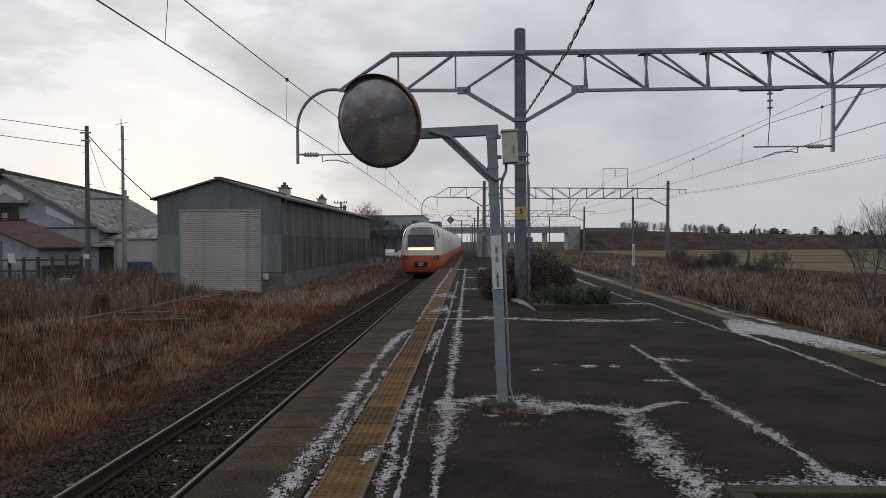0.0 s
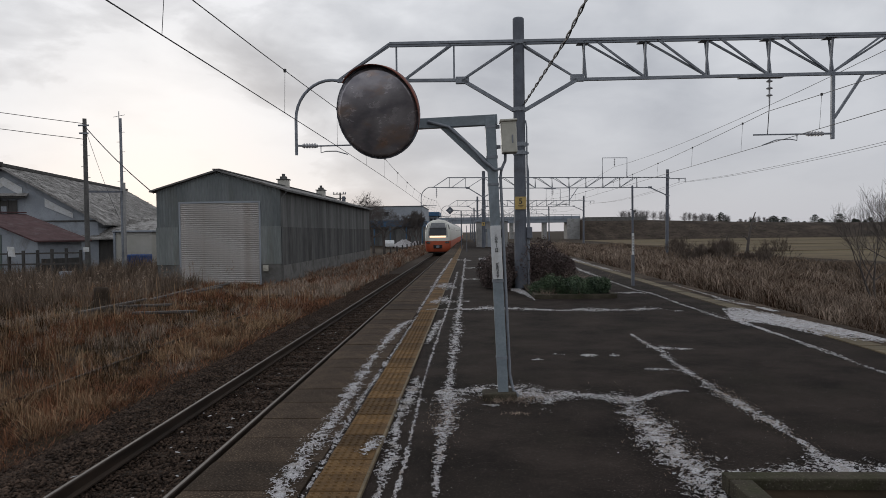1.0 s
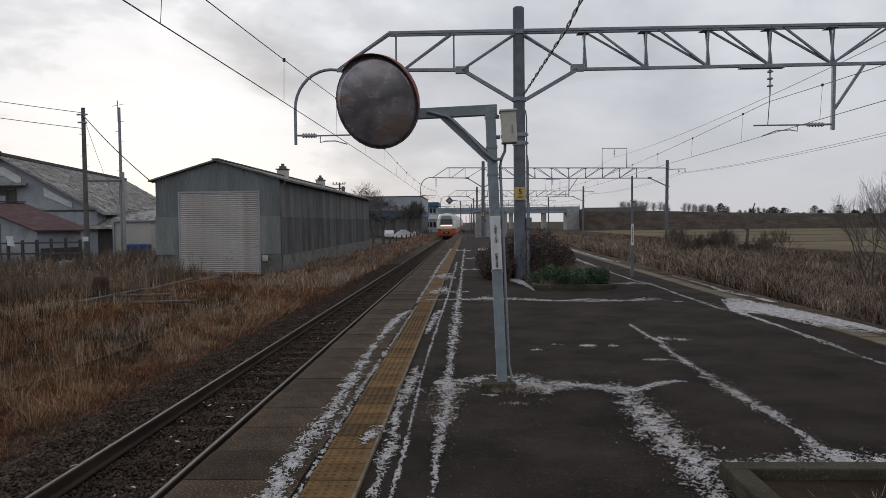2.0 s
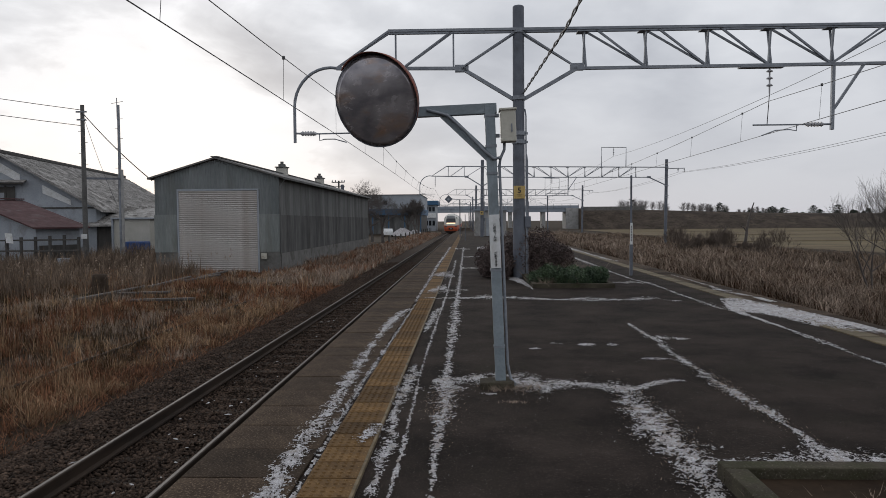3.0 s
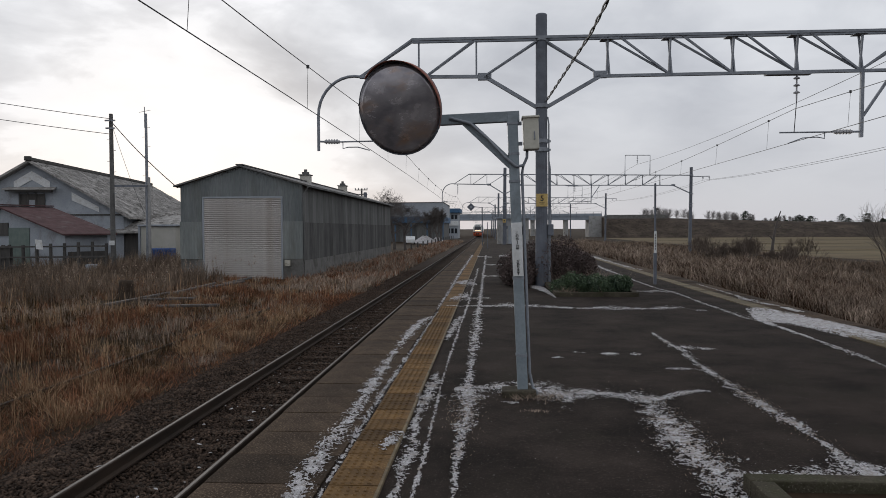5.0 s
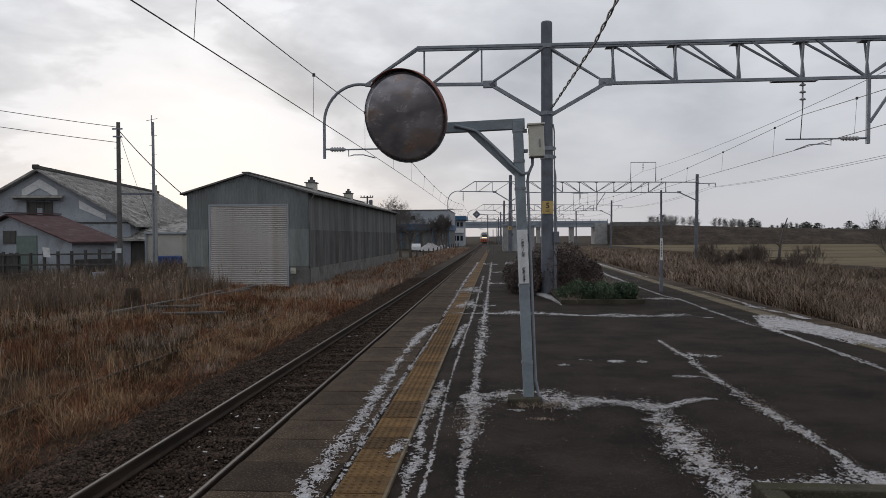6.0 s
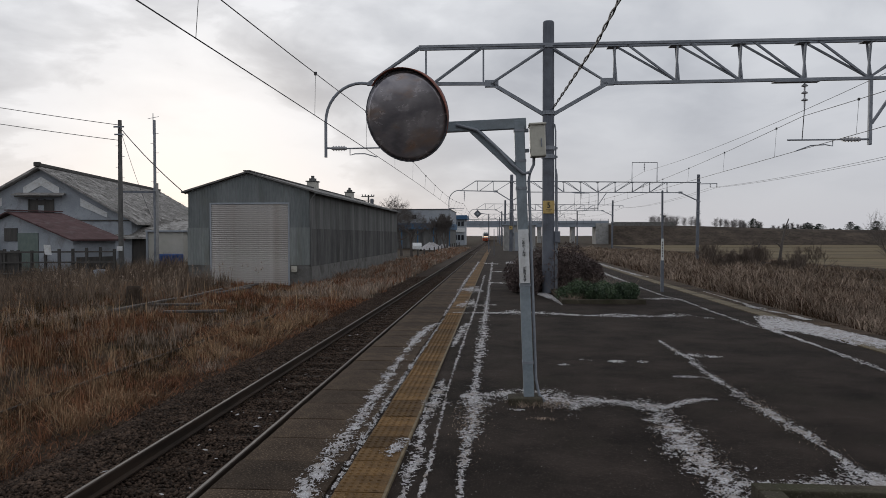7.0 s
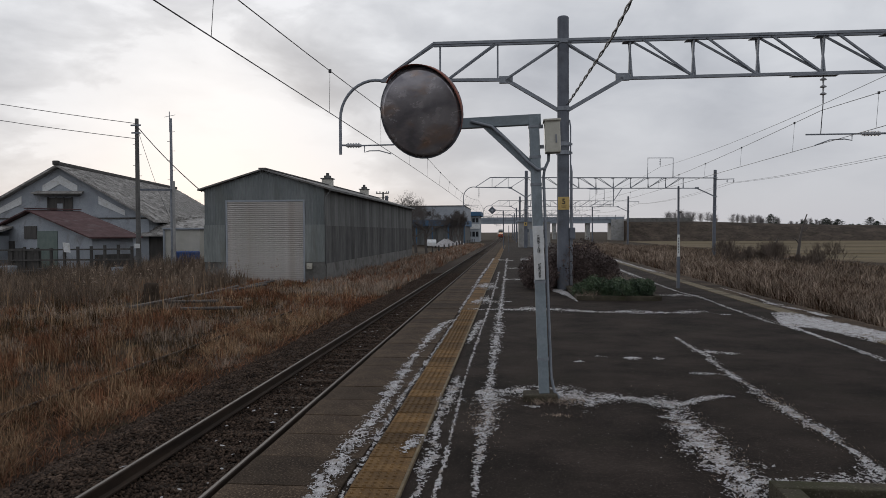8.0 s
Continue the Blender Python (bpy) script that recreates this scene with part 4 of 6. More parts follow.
# ---- farmstead ----
def gable_house(t, half, length, eave, ridge, wall_mat, roof_mat, over=0.5, thick=0.16, base=-1.4):
    bm = bmesh.new()
    e = eave
    slab(bm, [(-half, 0, base), (half, 0, base), (half, 0, e), (0, 0, ridge - 0.05), (-half, 0, e)], (0, length, 0))
    wall = part("wall", bm, wall_mat, t)
    rise = (ridge - eave) / half
    for s in (-1, 1):
        xe = s * (half + over)
        ze = eave - rise * over
        bm = slab(bmesh.new(), [(0, -over, ridge), (xe, -over, ze), (xe, -over, ze + thick), (0, -over, ridge + thick)], (0, length + 2 * over, 0))
        roof = part("roof", bm, roof_mat, t)
        if roof_mat is not M_ROOFRED:
            # uneven raised tiles, too many and too far off to pick apart
            rng = np.random.default_rng(int(length * 10) + s)
            vs, ts = [], []
            for k in range(1500):
                f, y = rng.random(), rng.uniform(-over, length + over)
                x0_, x1_ = xe * f, xe * min(1.0, f + rng.uniform(0.02, 0.06))
                w_ = rng.uniform(0.08, 0.2)
                up_ = rng.uniform(0.03, 0.08)
                za, zb = ridge + thick - rise * abs(x0_) + 0.01, ridge + thick - rise * abs(x1_) + up_
                i0 = len(vs)
                vs += [(x0_, y - w_, za), (x0_, y + w_, za), (x1_, y + w_, zb), (x1_, y - w_, zb), (x1_, y + w_, zb - up_), (x1_, y - w_, zb - up_)]
                ts += [(i0, i0 + 1, i0 + 2), (i0, i0 + 2, i0 + 3), (i0 + 3, i0 + 2, i0 + 4), (i0 + 3, i0 + 4, i0 + 5)]
            strips("roof_tiles", np.array(vs), np.array(ts), roof_mat, roof, "uneven grey tiles", "", "stuff")
    part("ridge", bar(bmesh.new(), (0, -over - 0.05, ridge + thick + 0.08), (0, length + over, ridge + thick + 0.08), 0.42, 0.26 if roof_mat is not M_ROOFRED else 0.08), M_TIMBER if roof_mat is not M_ROOFRED else M_ROOFRED, t)
    return wall


barn = thing("storehouse", "large plastered farm storehouse with a grey tiled gable roof", "house", pose(-38.85, 58, -0.3, 0, 0, 10))
barn_wall = gable_house(barn, 7.4, 33, 3.35, 7.75, M_PLASTER, M_ROOFGREY, 0.7, 0.2)
for s in (-1, 1):
    bm = bmesh.new()
    slab(bm, [(0, -0.03, 7.05), (s * 1.45, -0.03, 6.15), (s * 1.45, -0.03, 5.45), (0, -0.03, 6.30)], (0, -0.05, 0))
    part("gable_panel", bm, M_WHITE, barn, "white plaster gable panel")
    bm = bmesh.new()
    slab(bm, [(s * 3.2, -0.03, 5.25), (s * 5.4, -0.03, 4.0), (s * 5.4, -0.03, 3.55), (s * 3.2, -0.03, 4.55)], (0, -0.05, 0))
    part("gable_panel", bm, M_WHITE, barn, "white plaster gable panel")
win = part("window", boxed(-0.95, 0.95, -0.08, -0.02, 3.5, 5.1), M_TIMBER, barn, "dark shuttered upper window")
part("pane", boxed(-0.22, 0.22, -0.12, -0.08, 3.55, 4.6), M_PLASTER, win)
for x in (-1.0, -0.32, 0.32, 1.0):
    part("window_post", boxed(x - 0.06, x + 0.06, -0.14, -0.08, 3.5, 5.15), M_TIMBER, win)
part("canopy", slab(bmesh.new(), [(-1.95, 0, 5.62), (1.95, 0, 5.62), (2.1, -0.8, 5.42), (-2.1, -0.8, 5.42)], (0, 0, 0.08)), M_ROOFGREY, barn, "small tiled canopy")
part("canopy_beam", boxed(-1.9, 1.9, -0.7, -0.58, 5.28, 5.40), M_TIMBER, barn)
part("finial", boxed(-0.28, 0.28, -0.85, -0.55, 7.85, 8.25, bevel=0.1), M_TIMBER, barn)
part("belt_course", boxed(-7.35, 7.35, -0.06, -0.005, 3.25, 3.38), M_TIMBER, barn)

cot = thing("outbuilding", "low outbuilding with a faded red-brown metal roof", "house", pose(-33.52, 46.91, -0.22, 0, 0, -24))
gable_house(cot, 6.6, 3.1, 1.70, 3.51, M_PLASTER, M_ROOFRED, 0.45, 0.1)
part("boarding", boxed(0.6, 2.9, -0.06, -0.01, -1.2, 2.1), M_GREENBOARD, cot, "grey-green boarding")
part("window", boxed(-0.95, 0.55, -0.07, -0.01, 1.55, 2.45), M_TIMBER, cot)
part("window", boxed(-4.6, -2.2, -0.07, -0.01, 0.4, 1.4), M_TIMBER, cot)
# Dark board on the side wall paints in the shade below the eave.
part("eave_shadow_board", boxed(6.55, 6.66, 0.2, 2.9, -1.2, 0.5), M_TIMBER, cot, "dark board painted for the shade under the eave")

annex = thing("annex", "lean-to with a mossy grey tiled roof", "house")
part("wall", boxed(-33.2, -26.9, 59.4, 65.0, -1.4, 1.5), M_TIMBER, annex)
bm = slab(bmesh.new(), [(-34.2, 58.6, 1.42), (-26.2, 58.6, 1.42), (-26.8, 65.0, 3.25), (-33.4, 65.0, 2.75)], (0, 0, 0.16))
roof = part("roof", bm, M_ROOFGREY, annex, "uneven grey tiles")
bm = bmesh.new()
rng_t = random.Random(8)
for k in range(260):
    x, f = rng_t.uniform(-33.6, -27.0), rng_t.random()
    y, z = 58.6 + 6.2 * f, 1.59 + 1.55 * f
    box(bm, x, x + rng_t.uniform(0.15, 0.4), y, y + 0.25, z - 0.02, z + rng_t.uniform(0.06, 0.16))
tagged(part("roof_tiles", bm, M_ROOFGREY, roof, "lumpy mossy tiles"), kind="stuff")
box_shed = thing("store_shed", "small cream flat-roofed store shed", "shed")
part("wall", boxed(-28.9, -25.9, 57.0, 58.4, -1.4, 2.0), M_CREAM, box_shed)
part("roof", boxed(-29.1, -25.7, 56.8, 58.5, 2.0, 2.14, bevel=0.02), M_FARWALL, box_shed)
part("post", boxed(-29.05, -28.9, 56.85, 57.0, -1.4, 2.0), M_FARWALL, box_shed)
tarp = bmesh.new()
box(tarp, -27.2, -25.5, 55.0, 56.2, -1.4, 0.22, bevel=0.12)
tagged(part("tarpaulin", tarp, M_BLUETARP), "pile under a blue plastic sheet", "tarpaulin")
side = thing("small_shed", "small shed with a dark tiled roof", "shed", pose(-37.6, 45.5, 0))
part("wall", boxed(-2.2, 1.4, 0, 3, -1.4, 1.55), M_PLASTER, side)
part("roof", slab(bmesh.new(), [(-2.6, -0.4, 1.5), (1.9, -0.4, 1.5), (1.9, 3.3, 2.3), (-2.6, 3.3, 2.3)], (0, 0, 0.14)), M_ROOFGREY, side)
part("door", boxed(-0.4, 0.5, -0.05, -0.005, -1.4, 0.9), M_TIMBER, side)

fence = thing("yard_fence", "low dark timber yard fence with scrap beside it", "fence")
for k in range(11):
    x = -33.5 + 0.92 * k
    part("post", boxed(x - 0.07, x + 0.07, 43.4, 43.54, -1.5, 0.7 + 0.3 * random.random()), M_TIMBER, fence)
for z in (0.62, -0.05):
    part("rail", bar(bmesh.new(), (-33.6, 43.36, z), (-24.2, 43.36, z + 0.06), 0.06, 0.10), M_TIMBER, fence)
for k in range(9):
    x = -32.9 + 0.26 * k
    part("board", boxed(x, x + 0.24, 43.55, 43.58, -1.4, 0.62 + 0.15 * random.random()), M_TIMBER, fence)
tagged(part("notice_board", slab(bmesh.new(), [(-28.75, 43.2, 0.5), (-28.3, 43.2, 0.46), (-28.38, 43.2, 1.08), (-28.83, 43.2, 1.12)], (0, -0.03, 0)), M_WHITE), "small white board fixed to the yard fence", "board")
for k in range(7):
    x = -32.5 + 1.25 * k
    bm = boxed(x, x + random.uniform(0.4, 0.9), 42.2, 42.9, -1.4, random.uniform(-0.9, -0.35), bevel=0.06)
    tagged(part("crate", bm, random.choice((M_TIMBER, M_TIMBER, M_GREENBOARD, M_FARWALL))), "weathered crate in the weedy yard", "crate", "yard crates")


# ---- roadside poles and their wires ----
def power_pole(x, y, top, label, steel=False):
    p = thing("power_pole", label, "pole", pose(x, y, 0))
    bm = bmesh.new()
    thin = 0.75 if steel else 1.0
    lathe(bm, [(0.17 * thin, -1.5), (0.165 * thin, 0), (0.12 * thin, top)], 14)
    part("shaft", bm, M_STEEL if steel else M_POLECONC, p)
    for k in range(7):
        part("step_bolt", boxed(-0.3 if k % 2 else 0.1, -0.1 if k % 2 else 0.3, -0.015, 0.015, top - 1.0 - 0.7 * k, top - 0.97 - 0.7 * k), M_STEEL, p)
    if steel:
        part("aerial", path(bmesh.new(), [(-0.5, 0, top + 0.1), (0.35, 0, top + 0.25)], 0.02, 4), M_STEEL, p)
        part("aerial_mast", path(bmesh.new(), [(-0.1, 0, top - 1.0), (-0.1, 0, top + 0.5)], 0.03, 6), M_STEEL, p)
        part("lamp_tube", path(bmesh.new(), [(0.2, -0.1, 5.5), (0.2, -0.1, -1.2)], 0.1, 8), M_PALECONC, p)
    else:
        part("crossarm", boxed(-0.35, 0.35, -0.16, -0.1, top - 0.5, top - 0.4), M_STEEL, p)
        part("crossarm", boxed(-0.3, 0.3, -0.16, -0.1, top - 1.0, top - 0.9), M_STEEL, p)
        part("plate", boxed(-0.19, 0.19, -0.185, -0.165, 0.7, 1.0), M_WHITE, p)
    return p


power_pole(-24.69, 45, 9.28, "tall dark weathered utility pole")
power_pole(-24.82, 50, 10.1, "tall slim grey utility pole with an aerial", True)
yonder = thing("power_pole", "far utility pole with crossarms and a transformer", "pole", pose(-20.0, 110, 0.85))
bm = bmesh.new()
lathe(bm, [(0.18, -2.25), (0.13, 7.2)], 10)
part("shaft", bm, M_POLECONC, yonder)
for z in (6.9, 6.2):
    part("crossarm", boxed(-1.1, 0.9, -0.08, 0.08, z, z + 0.12), M_TIMBER, yonder)
for x in (-1.0, -0.5, 0.5, 0.85):
    bm = bmesh.new()
    lathe(bm, [(0.06, 0.0), (0.11, 0.1), (0.06, 0.28)], 8, (x, 0, 7.02))
    part("insulator", bm, M_INSUL, yonder)
bm = bmesh.new()
lathe(bm, [(0.26, 5.6), (0.28, 5.7), (0.28, 6.5), (0.2, 6.6)], 12, (0.55, 0, 0))
part("transformer", bm, M_MASTGREY, yonder, "grey pole transformer")
part_bar = bar(bmesh.new(), (-24.69, 45.2, 4.6), (-24.75, 49.8, 4.85), 0.12, 0.14)
tagged(part("pole_tie", part_bar, M_MASTGREY), "steel tie bar between the two utility poles", "tie bar")


def slung(name, a, b, sag, r, label):
    a, b = Vector(a), Vector(b)
    pts = [a.lerp(b, k / 14) - Vector((0, 0, sag * 4 * (k / 14) * (1 - k / 14))) for k in range(15)]
    tagged(part(name, path(bmesh.new(), pts, r, 5), M_WIRE), label, "wire", "service wires")


slung("service_wire", (-24.69, 44.9, 8.95), (-62, 46, 16.3), 0.5, 0.022, "service wire from the utility pole")
slung("service_wire", (-24.69, 44.9, 7.95), (-62, 46, 14.9), 0.5, 0.022, "service wire from the utility pole")
slung("service_wire", (-24.69, 44.9, 8.85), (-17.25, 38.3, 4.0), 0.18, 0.03, "drop wire to the warehouse eave")
slung("service_wire", (-24.69, 45.1, 8.6), (-29, 58, 3.0), 0.3, 0.014, "service wire from the utility pole")
slung("service_wire", (-24.82, 50, 8.6), (-29, 58, 3.4), 0.3, 0.014, "service wire from the utility pole")

# ---- the distance ----
works = thing("works_building", "grey works building with a blue lower band", "building")
part("wall", boxed(-27, -9.9, 150, 175, 4.3, 7.2), M_FARWALL, works)
part("blue_band", boxed(-27.2, -9.7, 149.7, 175, 3.0, 4.3), M_BLUEBAND, works, "blue cladding band")
part("parapet", boxed(-27.1, -9.8, 149.85, 175.1, 7.2, 7.35), M_TIMBER, works)
# No opening is cut: a solid dark block paints the bay's shaded inside.
part("open_bay", boxed(-27, -10, 151, 175, -1.4, 3.0), M_SHED_SIDE, works, "dark solid block painted as the shaded open bay")
for k in range(2):
    part("window", boxed(-19.8 + 1.9 * k, -18.9 + 1.9 * k, 149.93, 150, 5.2, 6.1), M_GLASSDARK, works)
for k in range(6):
    part("post", boxed(-27 + 3.4 * k, -26.8 + 3.4 * k, 149.75, 149.95, -1.4, 3.0), M_BLUEBAND, works)
hall = thing("station_building", "low pale building with a stepped flat roof", "building")
part("wall", boxed(-13.2, -9.0, 200, 214, -1.4, 6.2), M_FARWALL, hall)
part("roof", boxed(-13.8, -8.3, 199, 215, 6.2, 7.4, bevel=0.1), M_BLUEBAND, hall)
part("sign_band", boxed(-12.6, -8.8, 199.6, 199.95, 2.6, 3.9), M_WHITE, hall)
for k in range(4):
    part("window", boxed(-12.9 + 1.0 * k, -12.2 + 1.0 * k, 199.9, 200, 4.4, 5.6), M_GLASSDARK, hall)
    part("window", boxed(-12.9 + 1.0 * k, -12.2 + 1.0 * k, 199.9, 200, 0.4, 1.8), M_GLASSDARK, hall)

bridge = thing("road_bridge", "long grey-blue girder road bridge across the railway", "bridge")
part("girder", boxed(-60, 40, 258, 266, 4.7, 6.0), M_DECK, bridge)
part("parapet", boxed(-60, 40, 257.7, 257.95, 6.0, 6.95), M_DECK, bridge)
for k in range(34):
    part("railing_post", boxed(-59 + 3 * k, -58.85 + 3 * k, 257.5, 257.69, 5.8, 7.5), M_STEEL, bridge)
part("handrail", boxed(-60, 40, 257.55, 257.65, 7.45, 7.55), M_STEEL, bridge)
for x in (-38, -17, 15, 27):
    part("pier", boxed(x, x + 1.3, 259, 265, -1.6, 4.7), M_PALECONC, bridge)
part("abutment", boxed(35.5, 42, 257.5, 267, -1.6, 6.0), M_PALECONC, bridge)

emb = bmesh.new()
rows_ = []
for k in range(60):
    x = 40 + 12 * k ** 1.22
    top = float(np.interp(x, (40, 60, 90, 140, 240, 2000), (5.7, 5.3, 4.1, 3.1, 2.8, 2.9))) + 0.35 * noise.noise((x * 0.1, 0, 0))
    yc = 262 - min(20, (x - 40) * 0.1)
    rows_.append([emb.verts.new((x, yc + dy + 0.6 * noise.noise((x * 0.2, dy, 4)), z)) for dy, z in ((-22, -1.7), (-16, top * 0.3 - 0.8), (-9, top * 0.72), (-4, top), (4, top), (20, -1.7))])
for u, v in zip(rows_, rows_[1:]):
    for i in range(5):
        emb.faces.new((u[i], u[i + 1], v[i + 1], v[i]))
emb.faces.new(rows_[0])
tagged(part("ground_embankment", emb, M_BANK, smooth=True), "dark scrub-covered road embankment", "embankment", kind="structure")
tagged(part("guard_wall", boxed(40, 62, 251.6, 252.0, 5.0, 6.3), M_CONCRETE), "concrete guard wall on the embankment", "wall")
cam_post = path(bmesh.new(), [(58, 252, 5.0), (58, 252, 8.6), (56.8, 252, 8.8)], 0.12, 5)
box(cam_post, 57.9, 58.7, 251.8, 252.2, 7.9, 8.5)
tagged(part("roadside_post", cam_post, M_TIMBER), "slim dark post with a small sign by the road", "post")

# ---- fence beside the far track, parked car, snow heaps ----
for k in range(14):
    y = 84 + 7.6 * k
    bm = boxed(-9.35 - 0.01 * k - 0.09, -9.35 - 0.01 * k + 0.09, y - 0.09, y + 0.09, -1.3, -0.05, bevel=0.02)
    tagged(part("fence_post", bm, M_TIMBER), "short dark timber boundary post", "post", "boundary posts")


def make_car(x, y, rz):
    c = thing("parked_car", "small white parked car", "car", pose(x, y, -1.05, 0, 0, rz))
    bm = bmesh.new()
    slab(bm, [(0, -1.9, 0.3), (0, 1.9, 0.3), (0, 1.95, 0.75), (0, 1.2, 0.85), (0, 0.6, 1.42), (0, -1.3, 1.45), (0, -1.85, 0.9)], (1.6, 0, 0))
    bmesh.ops.bevel(bm, geom=list(bm.edges), offset=0.06, segments=2, affect="EDGES")
    part("body", bm, M_WHITE, c)
    part("side_glass", boxed(-0.01, 1.61, -1.2, 0.6, 0.92, 1.34), M_GLASSDARK, c)
    for yy in (-1.2, 1.2):
        for xx in (0.0, 1.45):
            bm = bmesh.new()
            tube(bm, (xx - 0.02, yy, 0.3), (xx + 0.17, yy, 0.3), 0.3, 0.3, 16)
            part("wheel", bm, M_UNDER, c)


make_car(-15.0, 126, 8)


def heap(x, y, rx, ry, h):
    bm = bmesh.new()
    n, m = 22, 7
    rings = [[bm.verts.new((x + rx * k / m * math.cos(a) * (1 + 0.2 * noise.noise((math.cos(a), math.sin(a), x))), y + ry * k / m * math.sin(a), -1.25 + h * (1 - (k / m) ** 1.6) * (1 + 0.4 * noise.noise((a, k, y))))) for a in [2 * math.pi * i / n for i in range(n)]] for k in range(1, m + 1)]
    for u, v in zip(rings, rings[1:]):
        for i in range(n):
            bm.faces.new((u[i], u[(i + 1) % n], v[(i + 1) % n], v[i]))
    bm.faces.new(rings[0])
    tagged(part("snow_heap", bm, M_SNOW, smooth=True), "dirty ploughed heap of old snow", "snow heap", "snow heaps")


heap(-12.6, 137, 2.6, 2.2, 1.6)
heap(-10.4, 141, 1.8, 1.6, 1.2)

# ---- platform furniture in the distance ----
hut = thing("platform_hut", "small pale concrete hut on the platform", "hut")
part("wall", boxed(0.8, 4.2, 77.2, 81, -0.02, 2.75), M_PALECONC, hut)
part("roof", boxed(0.6, 4.4, 77.0, 81.2, 2.75, 2.92, bevel=0.02), M_DECK, hut)
part("door", boxed(2.0, 2.85, 77.15, 77.195, 0.0, 2.0), M_FARWALL, hut)
part("window", boxed(3.1, 3.8, 77.15, 77.195, 1.0, 1.9), M_GLASSDARK, hut)
stop = thing("stop_sign_post", "dark post with a diamond board on a side arm", "sign")
part("post", path(bmesh.new(), [(-0.75, 70, 0), (-0.75, 70, 3.75), (-1.75, 70, 3.85)], 0.055, 6), M_MASTGREY, stop)
part("board", slab(bmesh.new(), [(-1.85, 69.9, 3.40), (-1.45, 69.9, 3.8), (-1.85, 69.9, 4.20), (-2.25, 69.9, 3.8)], (0, 0.04, 0)), M_MASTGREY, stop, "dark diamond board")
part("mark", slab(bmesh.new(), [(-1.85, 69.88, 3.65), (-1.7, 69.88, 3.8), (-1.85, 69.88, 3.95), (-2.0, 69.88, 3.8)], (0, 0.018, 0)), M_FARWALL, stop)
small = thing("stop_sign_post", "slim post with a small white diamond board", "sign")
part("post", path(bmesh.new(), [(-0.2, 60, 0), (-0.2, 60, 2.2)], 0.03, 6), M_MASTGREY, small)
rod = thing("kilometre_rod", "slim grey rod with a narrow white notice", "sign post", pose(4.87, 21.3, 0))
bm = bmesh.new()
lathe(bm, [(0.032, -0.02), (0.030, 2.96), (0.02, 2.98)], 10)
part("rod", bm, M_MASTGREY, rod)
nt = part("notice", boxed(-0.035, 0.035, -0.045, -0.03, 0.92, 1.56), M_WHITE, rod)
for k in range(6):
    part("print", boxed(-0.012, 0.012, -0.0475, -0.0452, 1.02 + 0.08 * k, 1.07 + 0.08 * k), M_BLACK, nt)
part("foot", boxed(-0.04, 0.04, -0.04, 0.04, 0.0, 0.92), M_MASTGREY, rod)


# ---- trees and shrubs ----
def grow(bm, p, d, length, r, depth, rng, spread=0.55, n=5, up=0.12, least=0.004):
    """A branching twig system."""
    q = p
    steps = 3
    for i in range(steps):
        d2 = (d + Vector((rng.uniform(-1, 1), rng.uniform(-1, 1), rng.uniform(-0.6, 1))) * 0.16 + Vector((0, 0, up))).normalized()
        e = q + d2 * length / steps
        ra, rb = r * (1 - 0.3 * i / steps), r * (1 - 0.3 * (i + 1) / steps)
        tube(bm, q, e, max(ra, least), max(rb, least), n if depth > 2 else 3)
        if depth > 0 and i > 0:
            for _ in range(2 if depth > 1 else 3):
                ax = Vector((rng.uniform(-1, 1), rng.uniform(-1, 1), rng.uniform(-0.3, 0.7))).normalized()
                nd = (d2 + ax * spread * rng.uniform(0.8, 1.5)).normalized()
                grow(bm, e, nd, length * rng.uniform(0.55, 0.78), rb * 0.6, depth - 1, rng, spread, n, up, least)
        q, d = e, d2


def bare_tree(x, y, z, height, seed, label="bare deciduous tree with fine dark twigs", depth=4, thick=0.12, spread=0.6, stems=1, lean=(0, 0), group="bare trees", bark=None, up=0.12):
    rng = random.Random(seed)
    bm = bmesh.new()
    for _ in range(stems):
        off = Vector((rng.uniform(-1, 1), rng.uniform(-1, 1), 0)) * (0.25 if stems > 1 else 0.0)
        grow(bm, Vector((0, 0, -0.1)) + off, Vector((lean[0] + off.x, lean[1] + off.y, 1)).normalized(), height * 0.62, thick, depth, rng, spread, up=up, least=0.00008 * y if y < 150 else 0.00005 * y)
    ob = part("bare_tree", bm, bark or M_BARK)
    ob.location = (x, y, z)
    return tagged(ob, label, "tree", group)


bare_tree(-12.8, 95, -1.2, 5.6, 3, depth=5, thick=0.22, spread=1.4, up=0.02)
bare_tree(-10.9, 91, -1.2, 5.2, 4, depth=5, thick=0.2, spread=1.45, up=0.0)
bare_tree(-15.0, 99, -1.2, 5.4, 5, depth=5, thick=0.2, spread=1.4, up=0.02)
bare_tree(-9.6, 136, -1.2, 4.6, 8, depth=5, thick=0.2, spread=0.8, stems=2)
bare_tree(-11.4, 139, -1.2, 4.2, 9, depth=5, thick=0.18, spread=0.8, stems=2)
trunk = bmesh.new()


def limb(bm, pts, r0, r1):
    """A tapering bent limb."""
    n = len(pts) - 1
    for k in range(n):
        tube(bm, pts[k], pts[k + 1], r0 + (r1 - r0) * k / n, r0 + (r1 - r0) * (k + 1) / n, 7)


